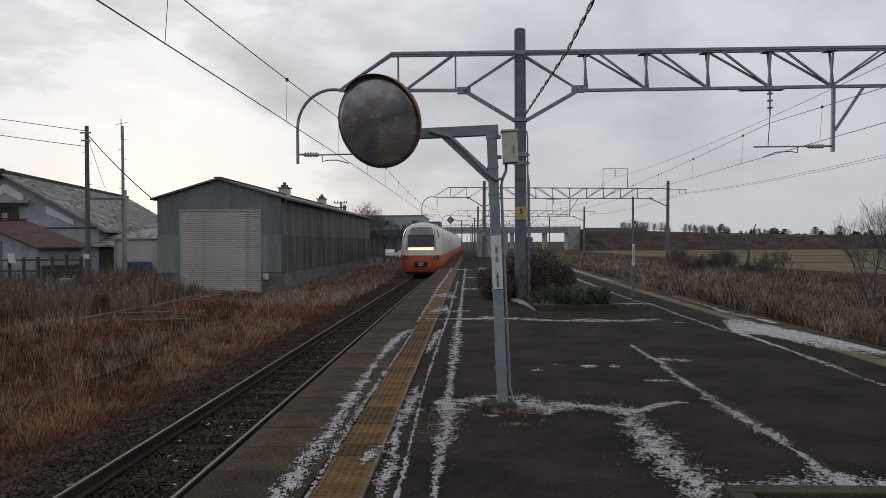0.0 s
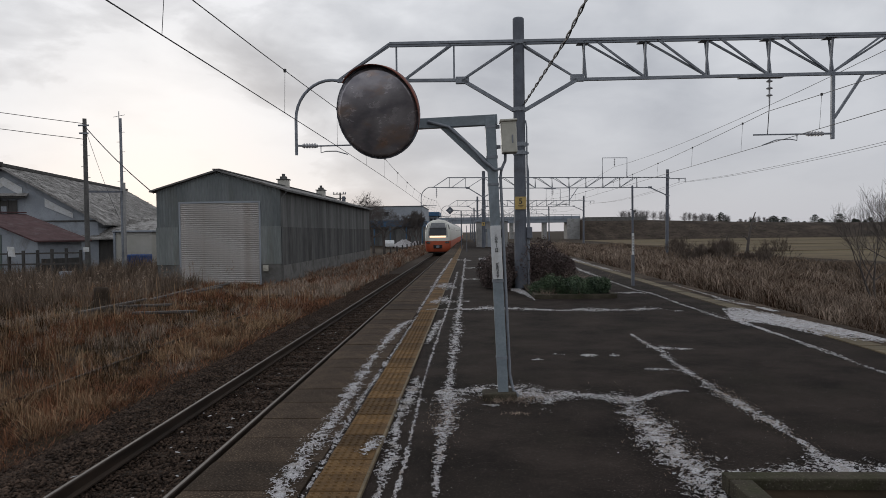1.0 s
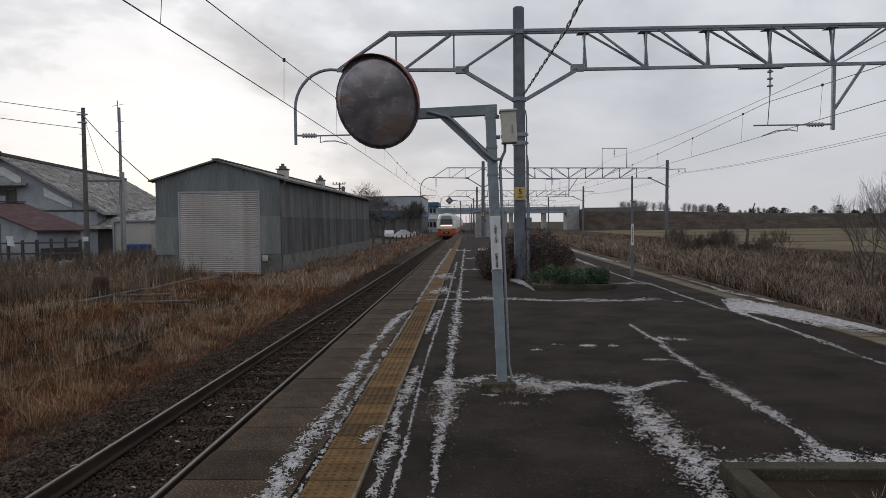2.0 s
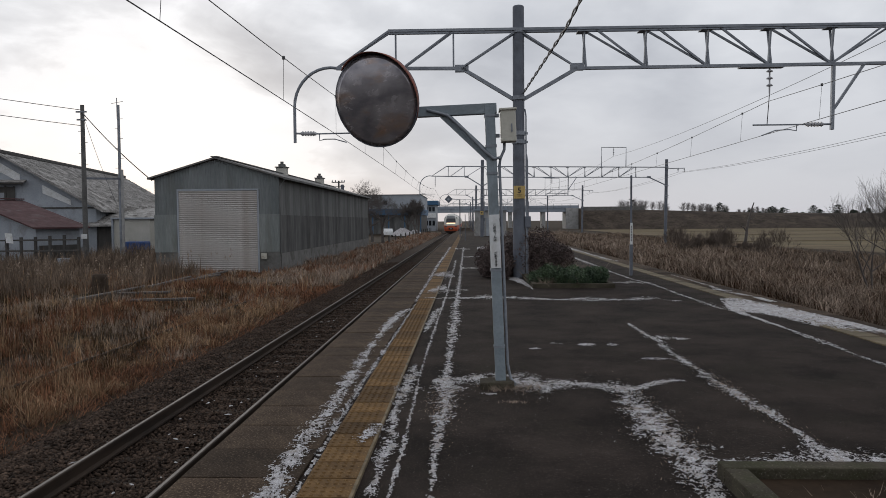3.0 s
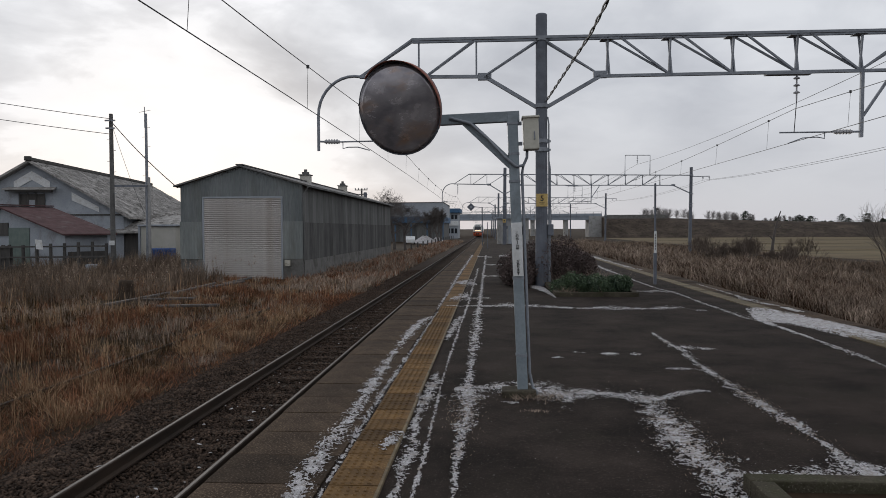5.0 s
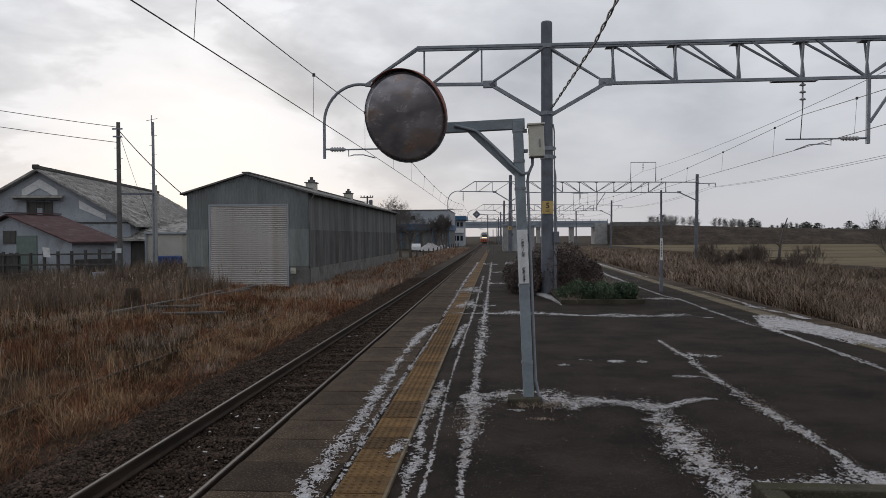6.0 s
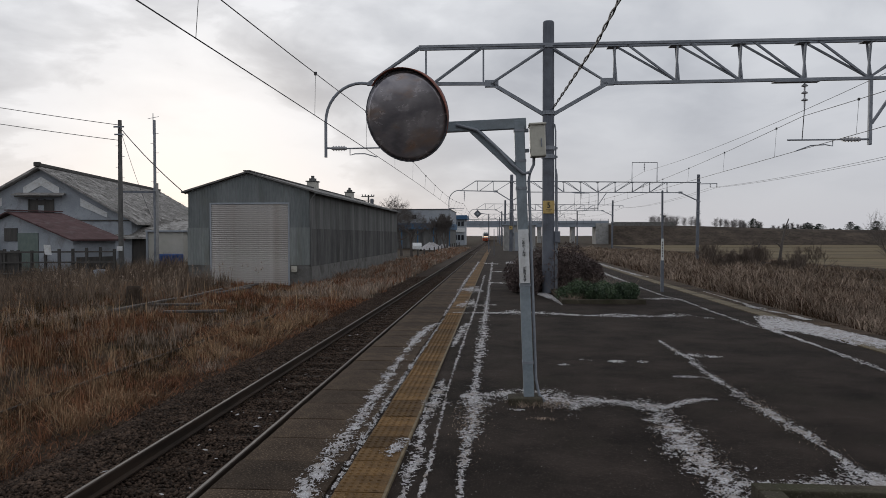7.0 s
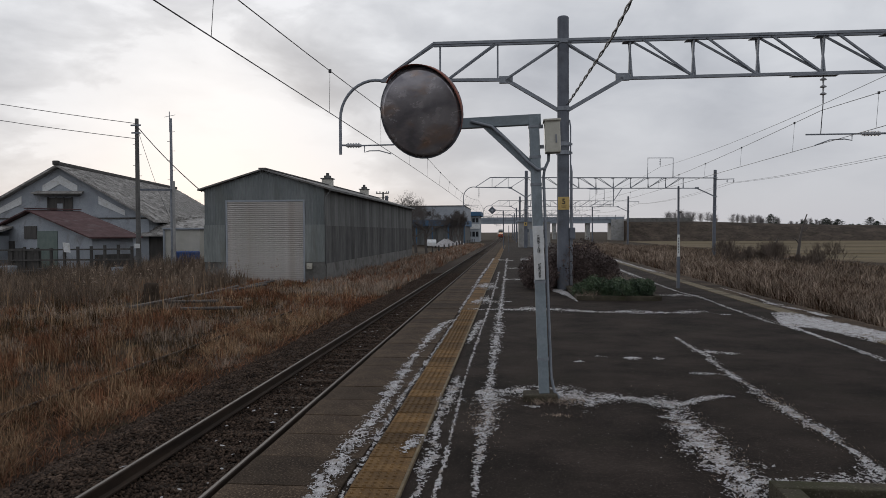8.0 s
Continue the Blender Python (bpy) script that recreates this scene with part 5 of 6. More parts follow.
limb(trunk, [(-0.15, 0, -0.3), (0.05, 0, 0.7), (0.22, 0, 1.6), (0.30, 0, 2.4), (0.42, 0, 3.1), (0.62, 0, 3.9), (0.86, 0, 4.6)], 0.17, 0.04)
limb(trunk, [(0.28, 0, 2.2), (0.0, 0, 2.55), (-0.35, 0.1, 2.7)], 0.07, 0.02)
limb(trunk, [(0.45, 0, 3.2), (0.72, 0, 3.25), (1.0, 0.1, 3.6)], 0.05, 0.015)
limb(trunk, [(0.05, 0, 0.4), (-0.5, 0.1, 0.95), (-1.2, 0.1, 1.0), (-1.8, 0.0, 0.55)], 0.06, 0.02)
limb(trunk, [(-1.6, 0.2, -0.2), (-1.5, 0.2, 1.2), (-1.55, 0.2, 2.2), (-1.3, 0.2, 2.6)], 0.12, 0.04)
dead = part("dead_tree", trunk, M_BARK)
dead.location = (23.0, 60, -1.6)
tagged(dead, "broken leaning bare trunk with few limbs", "tree", "dead trunks")
for k, (x, y, h) in enumerate(((14.5, 25.5, 2.5), (15.2, 26.0, 2.9), (16.0, 27.0, 3.2), (16.9, 26.5, 3.2))):
    bare_tree(x, y, -1.2, h, 40 + k, "bare many-stemmed shrub beside the line", 4, 0.045, 0.75, 2, group="bare shrubs")
for k in range(15):
    rng = random.Random(60 + k)
    x, y = rng.uniform(16.5, 22.5), rng.uniform(50, 62)
    bare_tree(x, y, -1.5, rng.uniform(0.9, 1.7), 60 + k, "bare many-stemmed shrub beside the line", 4, 0.03, 0.7, 3, group="bare shrubs", bark=M_TWIG)
def far_tree(x, y, z, h, seed):
    """A small bare tree: a stem and a fan of fine rising twigs."""
    t = thing("bare_tree", "far bare tree on the embankment", "tree", pose(x, y, z), group="far bare trees")
    g = np.random.default_rng(seed)
    stem = bmesh.new()
    tube(stem, (0, 0, -0.4), (g.normal(0, 0.1), 0, h * 0.85), 0.09, 0.03, 5)
    part("trunk", stem, M_FARTWIG, t)
    n = 150
    f = 0.2 + 0.65 * g.random(n)
    a = g.random(n) * 6.283
    out = (0.35 + 1.0 * g.random(n)) * (1.15 - 0.5 * f) * g.uniform(0.7, 1.3)
    ln = h * (0.22 + 0.3 * g.random(n)) * (1.15 - 0.5 * f)
    base = np.stack([g.normal(0, 0.12, n) * h * 0.3, g.normal(0, 0.12, n), f * h], -1)
    base[:, 0] += np.cos(a) * out * h * 0.18 * g.random(n)
    tip = base + np.stack([np.cos(a) * out, np.sin(a) * out, 0.85 + 0 * a], -1) * ln[:, None]
    side = np.array([0.035, 0, 0])
    strips("crown", np.stack([base - side, base + side, tip], 1).reshape(-1, 3), np.arange(3 * n).reshape(-1, 3), M_FARTWIG, t, "fine bare twigs", "", "")


for k in range(52):
    rng = random.Random(100 + k)
    x = 58 + 58 * rng.random()
    far_tree(x, 263 + rng.uniform(-3, 14), float(np.interp(x, (60, 90, 140), (4.9, 3.7, 2.7))) - 0.3, rng.uniform(2.8, 5.4) * float(np.interp(x, (58, 80, 116), (1.0, 0.8, 0.5))), 100 + k)


def leaf_cloud(name, n, centre, size, material, leaf, seed, label, category, kind="", core=0.25, lumps=9, flat=0.0, parent=None):
    """A shrub: leaves on a lumpy shell and inside it."""
    rng = np.random.default_rng(seed)
    c = np.array(centre)
    s = np.array(size)
    lc = rng.normal(0, 0.42, (lumps, 3)) * [1, 1, 0.6]
    lr = 0.40 + 0.35 * rng.random(lumps)
    k = rng.integers(0, lumps, n)
    d = rng.normal(0, 1, (n, 3))
    d /= np.linalg.norm(d, axis=1)[:, None]
    r = lr[k] * (1 - core * rng.random(n) ** 2) * (1 + 0.12 * rng.normal(0, 1, n))
    p = (lc[k] + d * r[:, None]) * s / 1.15
    p[:, 2] = np.abs(p[:, 2] + s[2] * 0.55)
    p += c
    a = rng.normal(0, 1, (n, 3))
    a /= np.linalg.norm(a, axis=1)[:, None]
    b = np.cross(a, rng.normal(0, 1, (n, 3)))
    b /= np.linalg.norm(b, axis=1)[:, None]
    ls = leaf * (0.6 + 0.8 * rng.random((n, 1)))
    v = np.stack([p - a * ls, p + b * ls * 0.45, p + a * ls, p - b * ls * 0.45], 1).reshape(-1, 3)
    base = 4 * np.arange(n)[:, None]
    t = np.concatenate([base + [0, 1, 2], base + [0, 2, 3]])
    return strips(name, v, t, material, parent, label, category, kind)


def pine(x, y, z, h, seed):
    t = thing("pine_tree", "dark windswept pine on the far bank", "tree", pose(x, y, z), group="far pines")
    rng = random.Random(seed)
    bm = bmesh.new()
    tube(bm, (0, 0, -0.2), (0.1, 0, h * 0.8), 0.16, 0.05, 6)
    part("trunk", bm, M_BARK, t)
    g = np.random.default_rng(seed)
    n = 1300
    k = g.random(n)
    tiers = 0.75 + 0.25 * np.sin(k * g.uniform(22, 34) + g.uniform(0, 6))
    a = g.random(n) * 6.283
    lean_side = 1 + 0.45 * np.cos(a - g.uniform(0, 6)) * g.random(n)
    r = h * g.uniform(0.7, 1.15) * (1 - k) ** 0.5 * tiers * np.sqrt(g.random(n)) * lean_side
    p = np.stack([r * np.cos(a) + 0.1 * k, r * np.sin(a), h * (0.18 + 0.84 * k)], -1)
    d = g.normal(0, 1, (n, 3)) * 0.10
    e = g.normal(0, 1, (n, 3)) * 0.10
    v = np.stack([p - d, p + d, p + e], 1).reshape(-1, 3)
    strips("crown", v, np.arange(3 * n).reshape(-1, 3), M_PINE, t, "dark needle crown", "", "")


for k in range(72):
    rng = random.Random(300 + k)
    x = 84 + 200 * (k / 71) ** 1.1 + rng.uniform(-3, 3)
    big_one = 1.9 if k in (4, 10, 11, 17, 18, 40) else 1.0
    pine(x, 254 + rng.uniform(-2, 12), 2.2, rng.uniform(1.6, 2.9) * big_one, 300 + k)

# planter round the mast, its dark shrub and low hedge
bed = thing("planter", "low concrete kerb planter round the mast", "planter")
for a in ((1.59, 3.60, 17.40, 17.52), (1.59, 1.72, 17.52, 27.0), (3.48, 3.60, 17.52, 27.0), (1.59, 3.60, 26.9, 27.02)):
    part("kerb", boxed(a[0], a[1], a[2], a[3], -0.05, 0.10, bevel=0.012), M_KERB, bed)
part("soil", boxed(1.72, 3.48, 17.52, 26.9, -0.05, 0.05), M_GROUND, bed)
for k, (x, y, sx, sz) in enumerate(((2.15, 21.9, 0.85, 1.0), (2.75, 22.4, 0.65, 0.82), (1.0, 21.2, 0.48, 0.72), (1.5, 22.8, 0.75, 0.95), (0.75, 22.0, 0.4, 0.6))):
    tagged(leaf_cloud("shrub", 11000, (x, y, 0.02), (sx, 1.2, sz), M_LEAF_DARK, 0.035, 500 + k, "dense dark reddish-brown winter shrub", "shrub"), group="platform shrubs")
for k in range(5):
    tagged(leaf_cloud("hedge", 5200, (1.95 + 0.33 * k, 18.3 + 0.1 * (k % 2), 0.04), (0.34, 0.62, 0.34), M_LEAF_GREEN, 0.03, 520 + k, "low dark green hedge in the planter", "hedge", core=0.4), group="hedge plants")

# planter in the foreground
near = thing("planter", "low mossy concrete kerb planter with bare soil", "planter")
for a in ((1.60, 4.40, 4.44, 4.58), (1.60, 1.74, 0.9, 4.44), (4.26, 4.40, 0.9, 4.44), (1.60, 4.40, 0.76, 0.9)):
    part("kerb", boxed(a[0], a[1], a[2], a[3], -0.05, 0.10, bevel=0.012), M_KERB, near)
part("soil", boxed(1.74, 4.26, 0.9, 4.44, -0.05, 0.03), M_GROUND, near)

for k, (x, y) in enumerate(((2.78, 4.30), (3.2, 4.1), (3.7, 3.9))):
    bare_tree(x, y, 0.0, 0.42, 30 + k, "small bare twiggy plant in the planter", 3, 0.006, 0.7, 3, group="planter twigs", bark=M_TWIG)

# stump among the weeds, fallen timber
st = bmesh.new()
lathe(st, [(0.36, -1.35), (0.30, -0.9), (0.27, -0.38), (0.24, -0.30), (0.1, -0.36)], 14, (-14.2, 26.8, 0))
tagged(part("stump", st, M_SLEEPER), "dark rotten stump standing in dead weeds", "stump")
for k, (x, y, l, rz) in enumerate(((-12.75, 25.0, 4.2, 86), (-12.6, 29.6, 4.6, 92), (-12.3, 33.8, 3.6, 88), (-9.9, 22.6, 2.1, 1), (-11.6, 24.8, 1.9, 4), (-12.0, 31.6, 3.0, 80))):
    d = Vector((math.cos(radians(rz)), math.sin(radians(rz)), 0)) * l / 2
    bm = bar(bmesh.new(), Vector((x, y, -0.84)) - d, Vector((x, y, -0.80)) + d, 0.15, 0.09)
    bmesh.ops.bevel(bm, geom=list(bm.edges), offset=0.02, segments=1, affect="EDGES")
    tagged(part("plank", bm, M_BARK), "weathered grey plank lying in the weeds", "plank", "fallen planks")


# disused siding rail rusting in the grass
old = bmesh.new()
sweep(old, rail_section(), [8.5, 12, 16, 20, 24], -7.4, -0.96)
tagged(part("old_rail", old, M_RUST), "rusty disused siding rail in dead grass", "rail")


# ---- grasses ----
def blades(name, n, area, height, width, material, label, seed, lean=0.35, arch=0.4, edge=None, clump=0.0, power=1.0, low_beyond=0.0):
    """Dead stems and leaves: bent strips of three triangles, sown thicker near the line."""
    rng = np.random.default_rng(seed)
    x0, x1, y0, y1 = area
    y = y0 * (y1 / y0) ** (rng.random(n) ** power)
    x = x0 + (x1 - x0) * rng.random(n)
    if clump:
        cx, cy = np.round(x / clump) * clump, np.round(y / clump) * clump
        hsh = np.abs(np.sin(cx * 12.9898 + cy * 78.233) * 43758.5453) % 1.0
        keep = rng.random(n) < 0.25 + 1.1 * hsh
        jx = np.sin(cx * 3.1 + cy * 5.7) * clump * 0.4
        x = x + (cx + jx - x) * 0.45 * (hsh > 0.4)
    else:
        keep = np.ones(n, bool)
    if edge is not None:
        keep &= edge(x, y, rng)
    x, y = x[keep], y[keep]
    n = len(x)
    z = np.array([ground_height(a, b) for a, b in zip(x, y)]) - 0.02
    h = height[0] + (height[1] - height[0]) * rng.random(n) ** 1.5
    patch = 0.6 + 0.75 * (0.5 + 0.5 * np.sin(x * 0.9 + 2 * np.sin(y * 0.35)) * np.sin(y * 0.6 + x * 0.2))
    h = h * patch
    if low_beyond:
        h = h * np.interp(y, (18, low_beyond), (1.0, 0.55))
    w_ = np.maximum(width, 0.00055 * np.hypot(x, y)) * (0.6 + 0.8 * rng.random(n))
    ang = rng.random(n) * 6.283
    lx, ly = np.cos(ang), np.sin(ang)
    l1 = h * lean * rng.random(n)
    l2 = l1 + h * arch * rng.random(n)
    sx, sy = -ly * w_ / 2, lx * w_ / 2
    facing = rng.random(n) < 0.4
    sx, sy = np.where(facing, w_ / 2, sx), np.where(facing, 0.0, sy)
    o = np.zeros(n)
    v = np.stack([
        np.stack([x - sx, y - sy, z], -1), np.stack([x + sx, y + sy, z], -1),
        np.stack([x + lx * l1 - sx * 0.8, y + ly * l1 - sy * 0.8, z + h * 0.6], -1), np.stack([x + lx * l1 + sx * 0.8, y + ly * l1 + sy * 0.8, z + h * 0.6], -1),
        np.stack([x + lx * l2, y + ly * l2, z + h * (1 - 0.3 * arch * rng.random(n))], -1)], 1).reshape(-1, 3)
    b = 5 * np.arange(n)[:, None]
    t = np.concatenate([b + [0, 1, 3], b + [0, 3, 2], b + [2, 3, 4]])
    return strips(name, v, t, material, None, label, "grass")


def off_track(x, y, rng):
    """Thins out towards the ballast; clear of the warehouse and yard houses."""
    keep = rng.random(len(x)) < np.clip((-5.3 - x) / 0.8, 0.0, 1.0)
    keep &= ~((x > -17.3) & (x < -10.1) & (y > 38.2))
    keep &= np.hypot(x + 13.7, y - 25.3) > 1.4
    keep &= (x > -0.82 * y - 3.0)
    return keep


def east_side(x, y, rng):
    return (x > 9.9) & (x < 0.72 * y + 3)


def beside_line(x, y, rng):
    """Dry grass: thick along the track and farther out, thin among the weeds of the near field."""
    return off_track(x, y, rng) & (rng.random(len(x)) < np.clip(0.22 + (y - 8.5) * 0.12, 0.22, 1.0))


def tussocks(name, n, area, height, blades_each, spread, material, label, seed, edge, splay_out=0.45, stiff=0.6):
    """Dead grass in separate tufts, each a spray of thin bent blades round its root."""
    rng = np.random.default_rng(seed)
    x0, x1, y0, y1 = area
    cy = y0 * (y1 / y0) ** rng.random(n)
    cx = x0 + (x1 - x0) * rng.random(n)
    patch = np.array([noise.noise((a * 0.42, b * 0.30, seed)) + 0.6 * noise.noise((a * 1.3, b * 1.1, seed + 4)) for a, b in zip(cx, cy)])
    keep = edge(cx, cy, rng) & (patch + rng.normal(0, 0.22, n) > -0.12)
    cx, cy, patch = cx[keep], cy[keep], patch[keep]
    m = len(cx)
    tall = (height[0] + (height[1] - height[0]) * rng.random(m) ** 1.6) * np.clip(0.85 + 0.7 * patch, 0.5, 1.5)
    each = rng.integers(blades_each[0], blades_each[1], m)
    k = np.repeat(np.arange(m), each)
    q = len(k)
    a = rng.random(q) * 6.283
    r = np.abs(rng.normal(0, 1, q)) * (spread * (0.6 + 0.8 * tall / height[1]))[k]
    x, y = cx[k] + r * np.cos(a), cy[k] + r * np.sin(a)
    z = np.array([ground_height(u, v) for u, v in zip(cx, cy)])[k] - 0.02
    h = tall[k] * (0.35 + 0.65 * rng.random(q))
    a2 = a + rng.normal(0, 0.7, q)
    l1 = h * splay_out * rng.random(q) ** 1.3
    droop = rng.random(q) ** 2
    l2 = l1 * 1.7 + h * (1 - stiff) * droop
    w_ = np.maximum(0.004, 0.00046 * np.hypot(x, y)) * (0.6 + 0.8 * rng.random(q))
    turn = rng.random(q) * 3.1416
    sx, sy = np.cos(turn) * w_ / 2, np.sin(turn) * w_ / 2
    v = np.stack([
        np.stack([x - sx, y - sy, z], -1), np.stack([x + sx, y + sy, z], -1),
        np.stack([x + np.cos(a2) * l1 - sx * 0.8, y + np.sin(a2) * l1 - sy * 0.8, z + h * 0.62], -1), np.stack([x + np.cos(a2) * l1 + sx * 0.8, y + np.sin(a2) * l1 + sy * 0.8, z + h * 0.62], -1),
        np.stack([x + np.cos(a2) * l2, y + np.sin(a2) * l2, z + h * (1 - (1 - stiff) * droop)], -1)], 1).reshape(-1, 3)
    b = 5 * np.arange(q)[:, None]
    t = np.concatenate([b + [0, 1, 3], b + [0, 3, 2], b + [2, 3, 4]])
    return strips(name, v, t, material, None, label, "grass")


tussocks("dry_grass", 7600, (-26, -5.3, 6.0, 40), (0.16, 0.62), (14, 40), 0.10, M_GRASS, "red-brown dead winter grass in tufts beside the track", 11, beside_line)
tussocks("pale_dry_grass", 3600, (-30, -5.4, 6.0, 40), (0.18, 0.70), (10, 30), 0.09, M_GRASS_PALE, "straw-coloured dead winter grass in tufts", 12, beside_line)
tussocks("tan_grass", 3200, (-26, -5.6, 13.0, 42), (0.18, 0.55), (12, 30), 0.10, M_REED, "tan dead winter grass in tufts", 27, off_track)
tussocks("olive_weeds", 3600, (-30, -6.4, 5.5, 30), (0.2, 0.75), (10, 26), 0.14, M_OLIVE, "olive-brown withered weeds in the field", 23, lambda x, y, r: off_track(x, y, r) & (x < -5.6 - 0.16 * np.maximum(0, y - 8) + r.normal(0, 0.5, len(x))), 0.3, 0.75)
tussocks("shaggy_tufts", 130, (-7.6, -5.6, 6.5, 24), (0.35, 0.6), (70, 120), 0.13, M_GRASS_PALE, "large shaggy straw tuft at the ballast edge", 24, off_track, 0.8, 0.35)
blades("matted_grass", 90000, (-28, -5.2, 5.5, 42), (0.04, 0.20), 0.006, M_LITTER, "matted brown dead grass on the field", 25, lean=1.6, arch=1.4, edge=off_track)
blades("dead_stems", 2400, (-26, -6.0, 6.5, 34), (0.5, 1.0), 0.004, M_GRASS_PALE, "tall thin dead weed stems", 13, lean=0.16, arch=0.12, edge=off_track, clump=1.5)
blades("reed_bed", 52000, (-44, -8.0, 24, 42), (0.35, 1.05), 0.009, M_REED_DARK, "grey-brown dead reeds before the farmyard", 14, lean=0.25, arch=0.4, edge=lambda x, y, r: off_track(x, y, r) & (x < -11.5 - 0.17 * (y - 20)), clump=1.6)
blades("edge_litter", 26000, (-8.0, -5.0, 5.5, 30), (0.05, 0.22), 0.008, M_GRASS, "flattened red-brown grass litter at the ballast edge", 19, lean=1.2, arch=1.2, edge=lambda x, y, r: r.random(len(x)) < np.clip((-5.0 - x) / 0.5, 0, 1))
blades("far_dry_grass", 12000, (-10.0, -5.3, 36, 150), (0.2, 0.6), 0.01, M_GRASS, "red-brown dead grass along the warehouse", 15, lean=0.5, arch=0.7, edge=off_track, clump=1.2)
blades("far_pale_grass", 42000, (-10.0, -5.3, 30, 150), (0.15, 0.55), 0.01, M_REED, "pale dead grass along the warehouse", 20, lean=0.5, arch=0.7, edge=off_track, clump=1.5)
blades("eastern_dark_reeds", 50000, (9.8, 19.0, 11, 130), (0.25, 0.9), 0.007, M_REED_DARK, "dark brown dead reeds beyond the platform", 28, lean=0.7, arch=1.2, edge=east_side, clump=1.9)
blades("eastern_reeds", 55000, (9.8, 17.5, 11, 130), (0.3, 1.0), 0.007, M_REED, "brown dead reeds beyond the platform", 16, lean=0.5, arch=0.9, edge=east_side, clump=1.3)
blades("eastern_grass", 55000, (9.8, 17.5, 11, 130), (0.25, 0.85), 0.007, M_LITTER, "brown dead grass beyond the platform", 17, lean=0.6, arch=1.0, edge=east_side, clump=1.7)
blades("eastern_scrub", 60000, (16.5, 27, 22, 130), (0.2, 0.7), 0.009, M_REED_DARK, "low tangled dead scrub before the rice fields", 21, lean=0.7, arch=1.2, edge=east_side, clump=2.1)
blades("far_western_reeds", 36000, (-48, -17.5, 38, 60), (0.5, 1.5), 0.014, M_REED_DARK, "grey-brown dead weeds in the farmyard", 18, edge=lambda x, y, r: (x < -17.5) & (y < 54))
rngh = np.random.default_rng(41)
hx, hy = rngh.uniform(-28, -9.5, 240), rngh.uniform(23, 38, 240)
ok = (hx < -10.5 - 0.12 * (hy - 20)) & (hx > -0.62 * hy - 2)
hx, hy = hx[ok], hy[ok]
hz = -1.1 + rngh.uniform(0.75, 1.35, len(hx))
hp = np.repeat(np.stack([hx, hy, hz], -1), 14, 0) + rngh.normal(0, 1, (14 * len(hx), 3)) * [0.025, 0.025, 0.08]
hd, he = rngh.normal(0, 0.018, hp.shape), rngh.normal(0, 0.018, hp.shape) + [0.0, 0.0, 0.02]
strips("reed_heads", np.stack([hp - hd, hp + hd, hp + he], 1).reshape(-1, 3), np.arange(3 * len(hp)).reshape(-1, 3), M_REED, None, "pale fluffy seed heads of dead reeds", "grass")
rngp = np.random.default_rng(5)
for (cx, cy, rx, ry, cnt, hh) in ((0.42, 6.98, 0.3, 0.2, 260, 0.05), (0.42, 6.42, 0.16, 0.06, 60, 0.02), (-0.24, 6.4, 0.16, 1.0, 420, 0.014), (1.52, 5.6, 0.22, 1.3, 800, 0.014), (2.56, 6.7, 0.12, 1.6, 400, 0.014), (2.9, 4.0, 1.1, 0.35, 260, 0.09), (1.9, 17.7, 0.25, 0.2, 120, 0.25), (2.6, 18.6, 0.9, 0.7, 260, 0.62)):
    n = cnt
    x, y = cx + rngp.normal(0, rx * 0.5, n), cy + rngp.normal(0, ry * 0.5, n)
    a = rngp.random(n) * 6.283
    h = hh * (0.5 + rngp.random(n))
    dx, dy = np.cos(a) * h * 0.8, np.sin(a) * h * 0.8
    v = np.stack([np.stack([x - 0.003, y, x * 0], -1), np.stack([x + 0.003, y, x * 0], -1), np.stack([x + dx, y + dy, h * 0.8], -1)], 1).reshape(-1, 3)
    strips("dry_tuft", v, np.arange(3 * n).reshape(-1, 3), M_REED, None, "tuft of brown dead grass on the platform", "grass")


# ---- snow lying in the joints ----
def flakes(pts_xy, size, seed, squash=0.32):
    rng = np.random.default_rng(seed)
    n = len(pts_xy)
    ang = rng.random(n) * 6.283
    ln = size * (0.4 + 1.1 * rng.random(n) ** 2)
    wd = ln * (squash * (0.5 + rng.random(n)))
    lift = size * (0.12 + 0.3 * rng.random(n))
    k = np.arange(6) * math.pi / 3
    rad = 0.7 + 0.5 * rng.random((n, 6))
    ex = np.cos(k)[None] * ln[:, None] * rad
    ey = np.sin(k)[None] * wd[:, None] * rad
    vx = pts_xy[:, :1] + ex * np.cos(ang)[:, None] - ey * np.sin(ang)[:, None]
    vy = pts_xy[:, 1:] + ex * np.sin(ang)[:, None] + ey * np.cos(ang)[:, None]
    ring = np.stack([vx, vy, np.full((n, 6), 0.001)], -1)
    top = np.concatenate([pts_xy, lift[:, None]], 1)[:, None]
    v = np.concatenate([ring, top], 1)
    b = 7 * np.arange(n)[:, None]
    t = np.concatenate([b + [i, (i + 1) % 6, 6] for i in range(6)])
    return v.reshape(-1, 3), t


def value_noise(x, y, seed):
    """Smooth lattice noise, 0 to 1."""
    ix, iy = np.floor(x), np.floor(y)
    u, v = x - ix, y - iy
    u, v = u * u * (3 - 2 * u), v * v * (3 - 2 * v)

    def corner(i, j):
        q = np.sin(i * 127.1 + j * 311.7 + seed * 74.7) * 43758.5453
        return q - np.floor(q)

    low = corner(ix, iy) * (1 - u) + corner(ix + 1, iy) * u
    high = corner(ix, iy + 1) * (1 - u) + corner(ix + 1, iy + 1) * u
    return low * (1 - v) + high * v


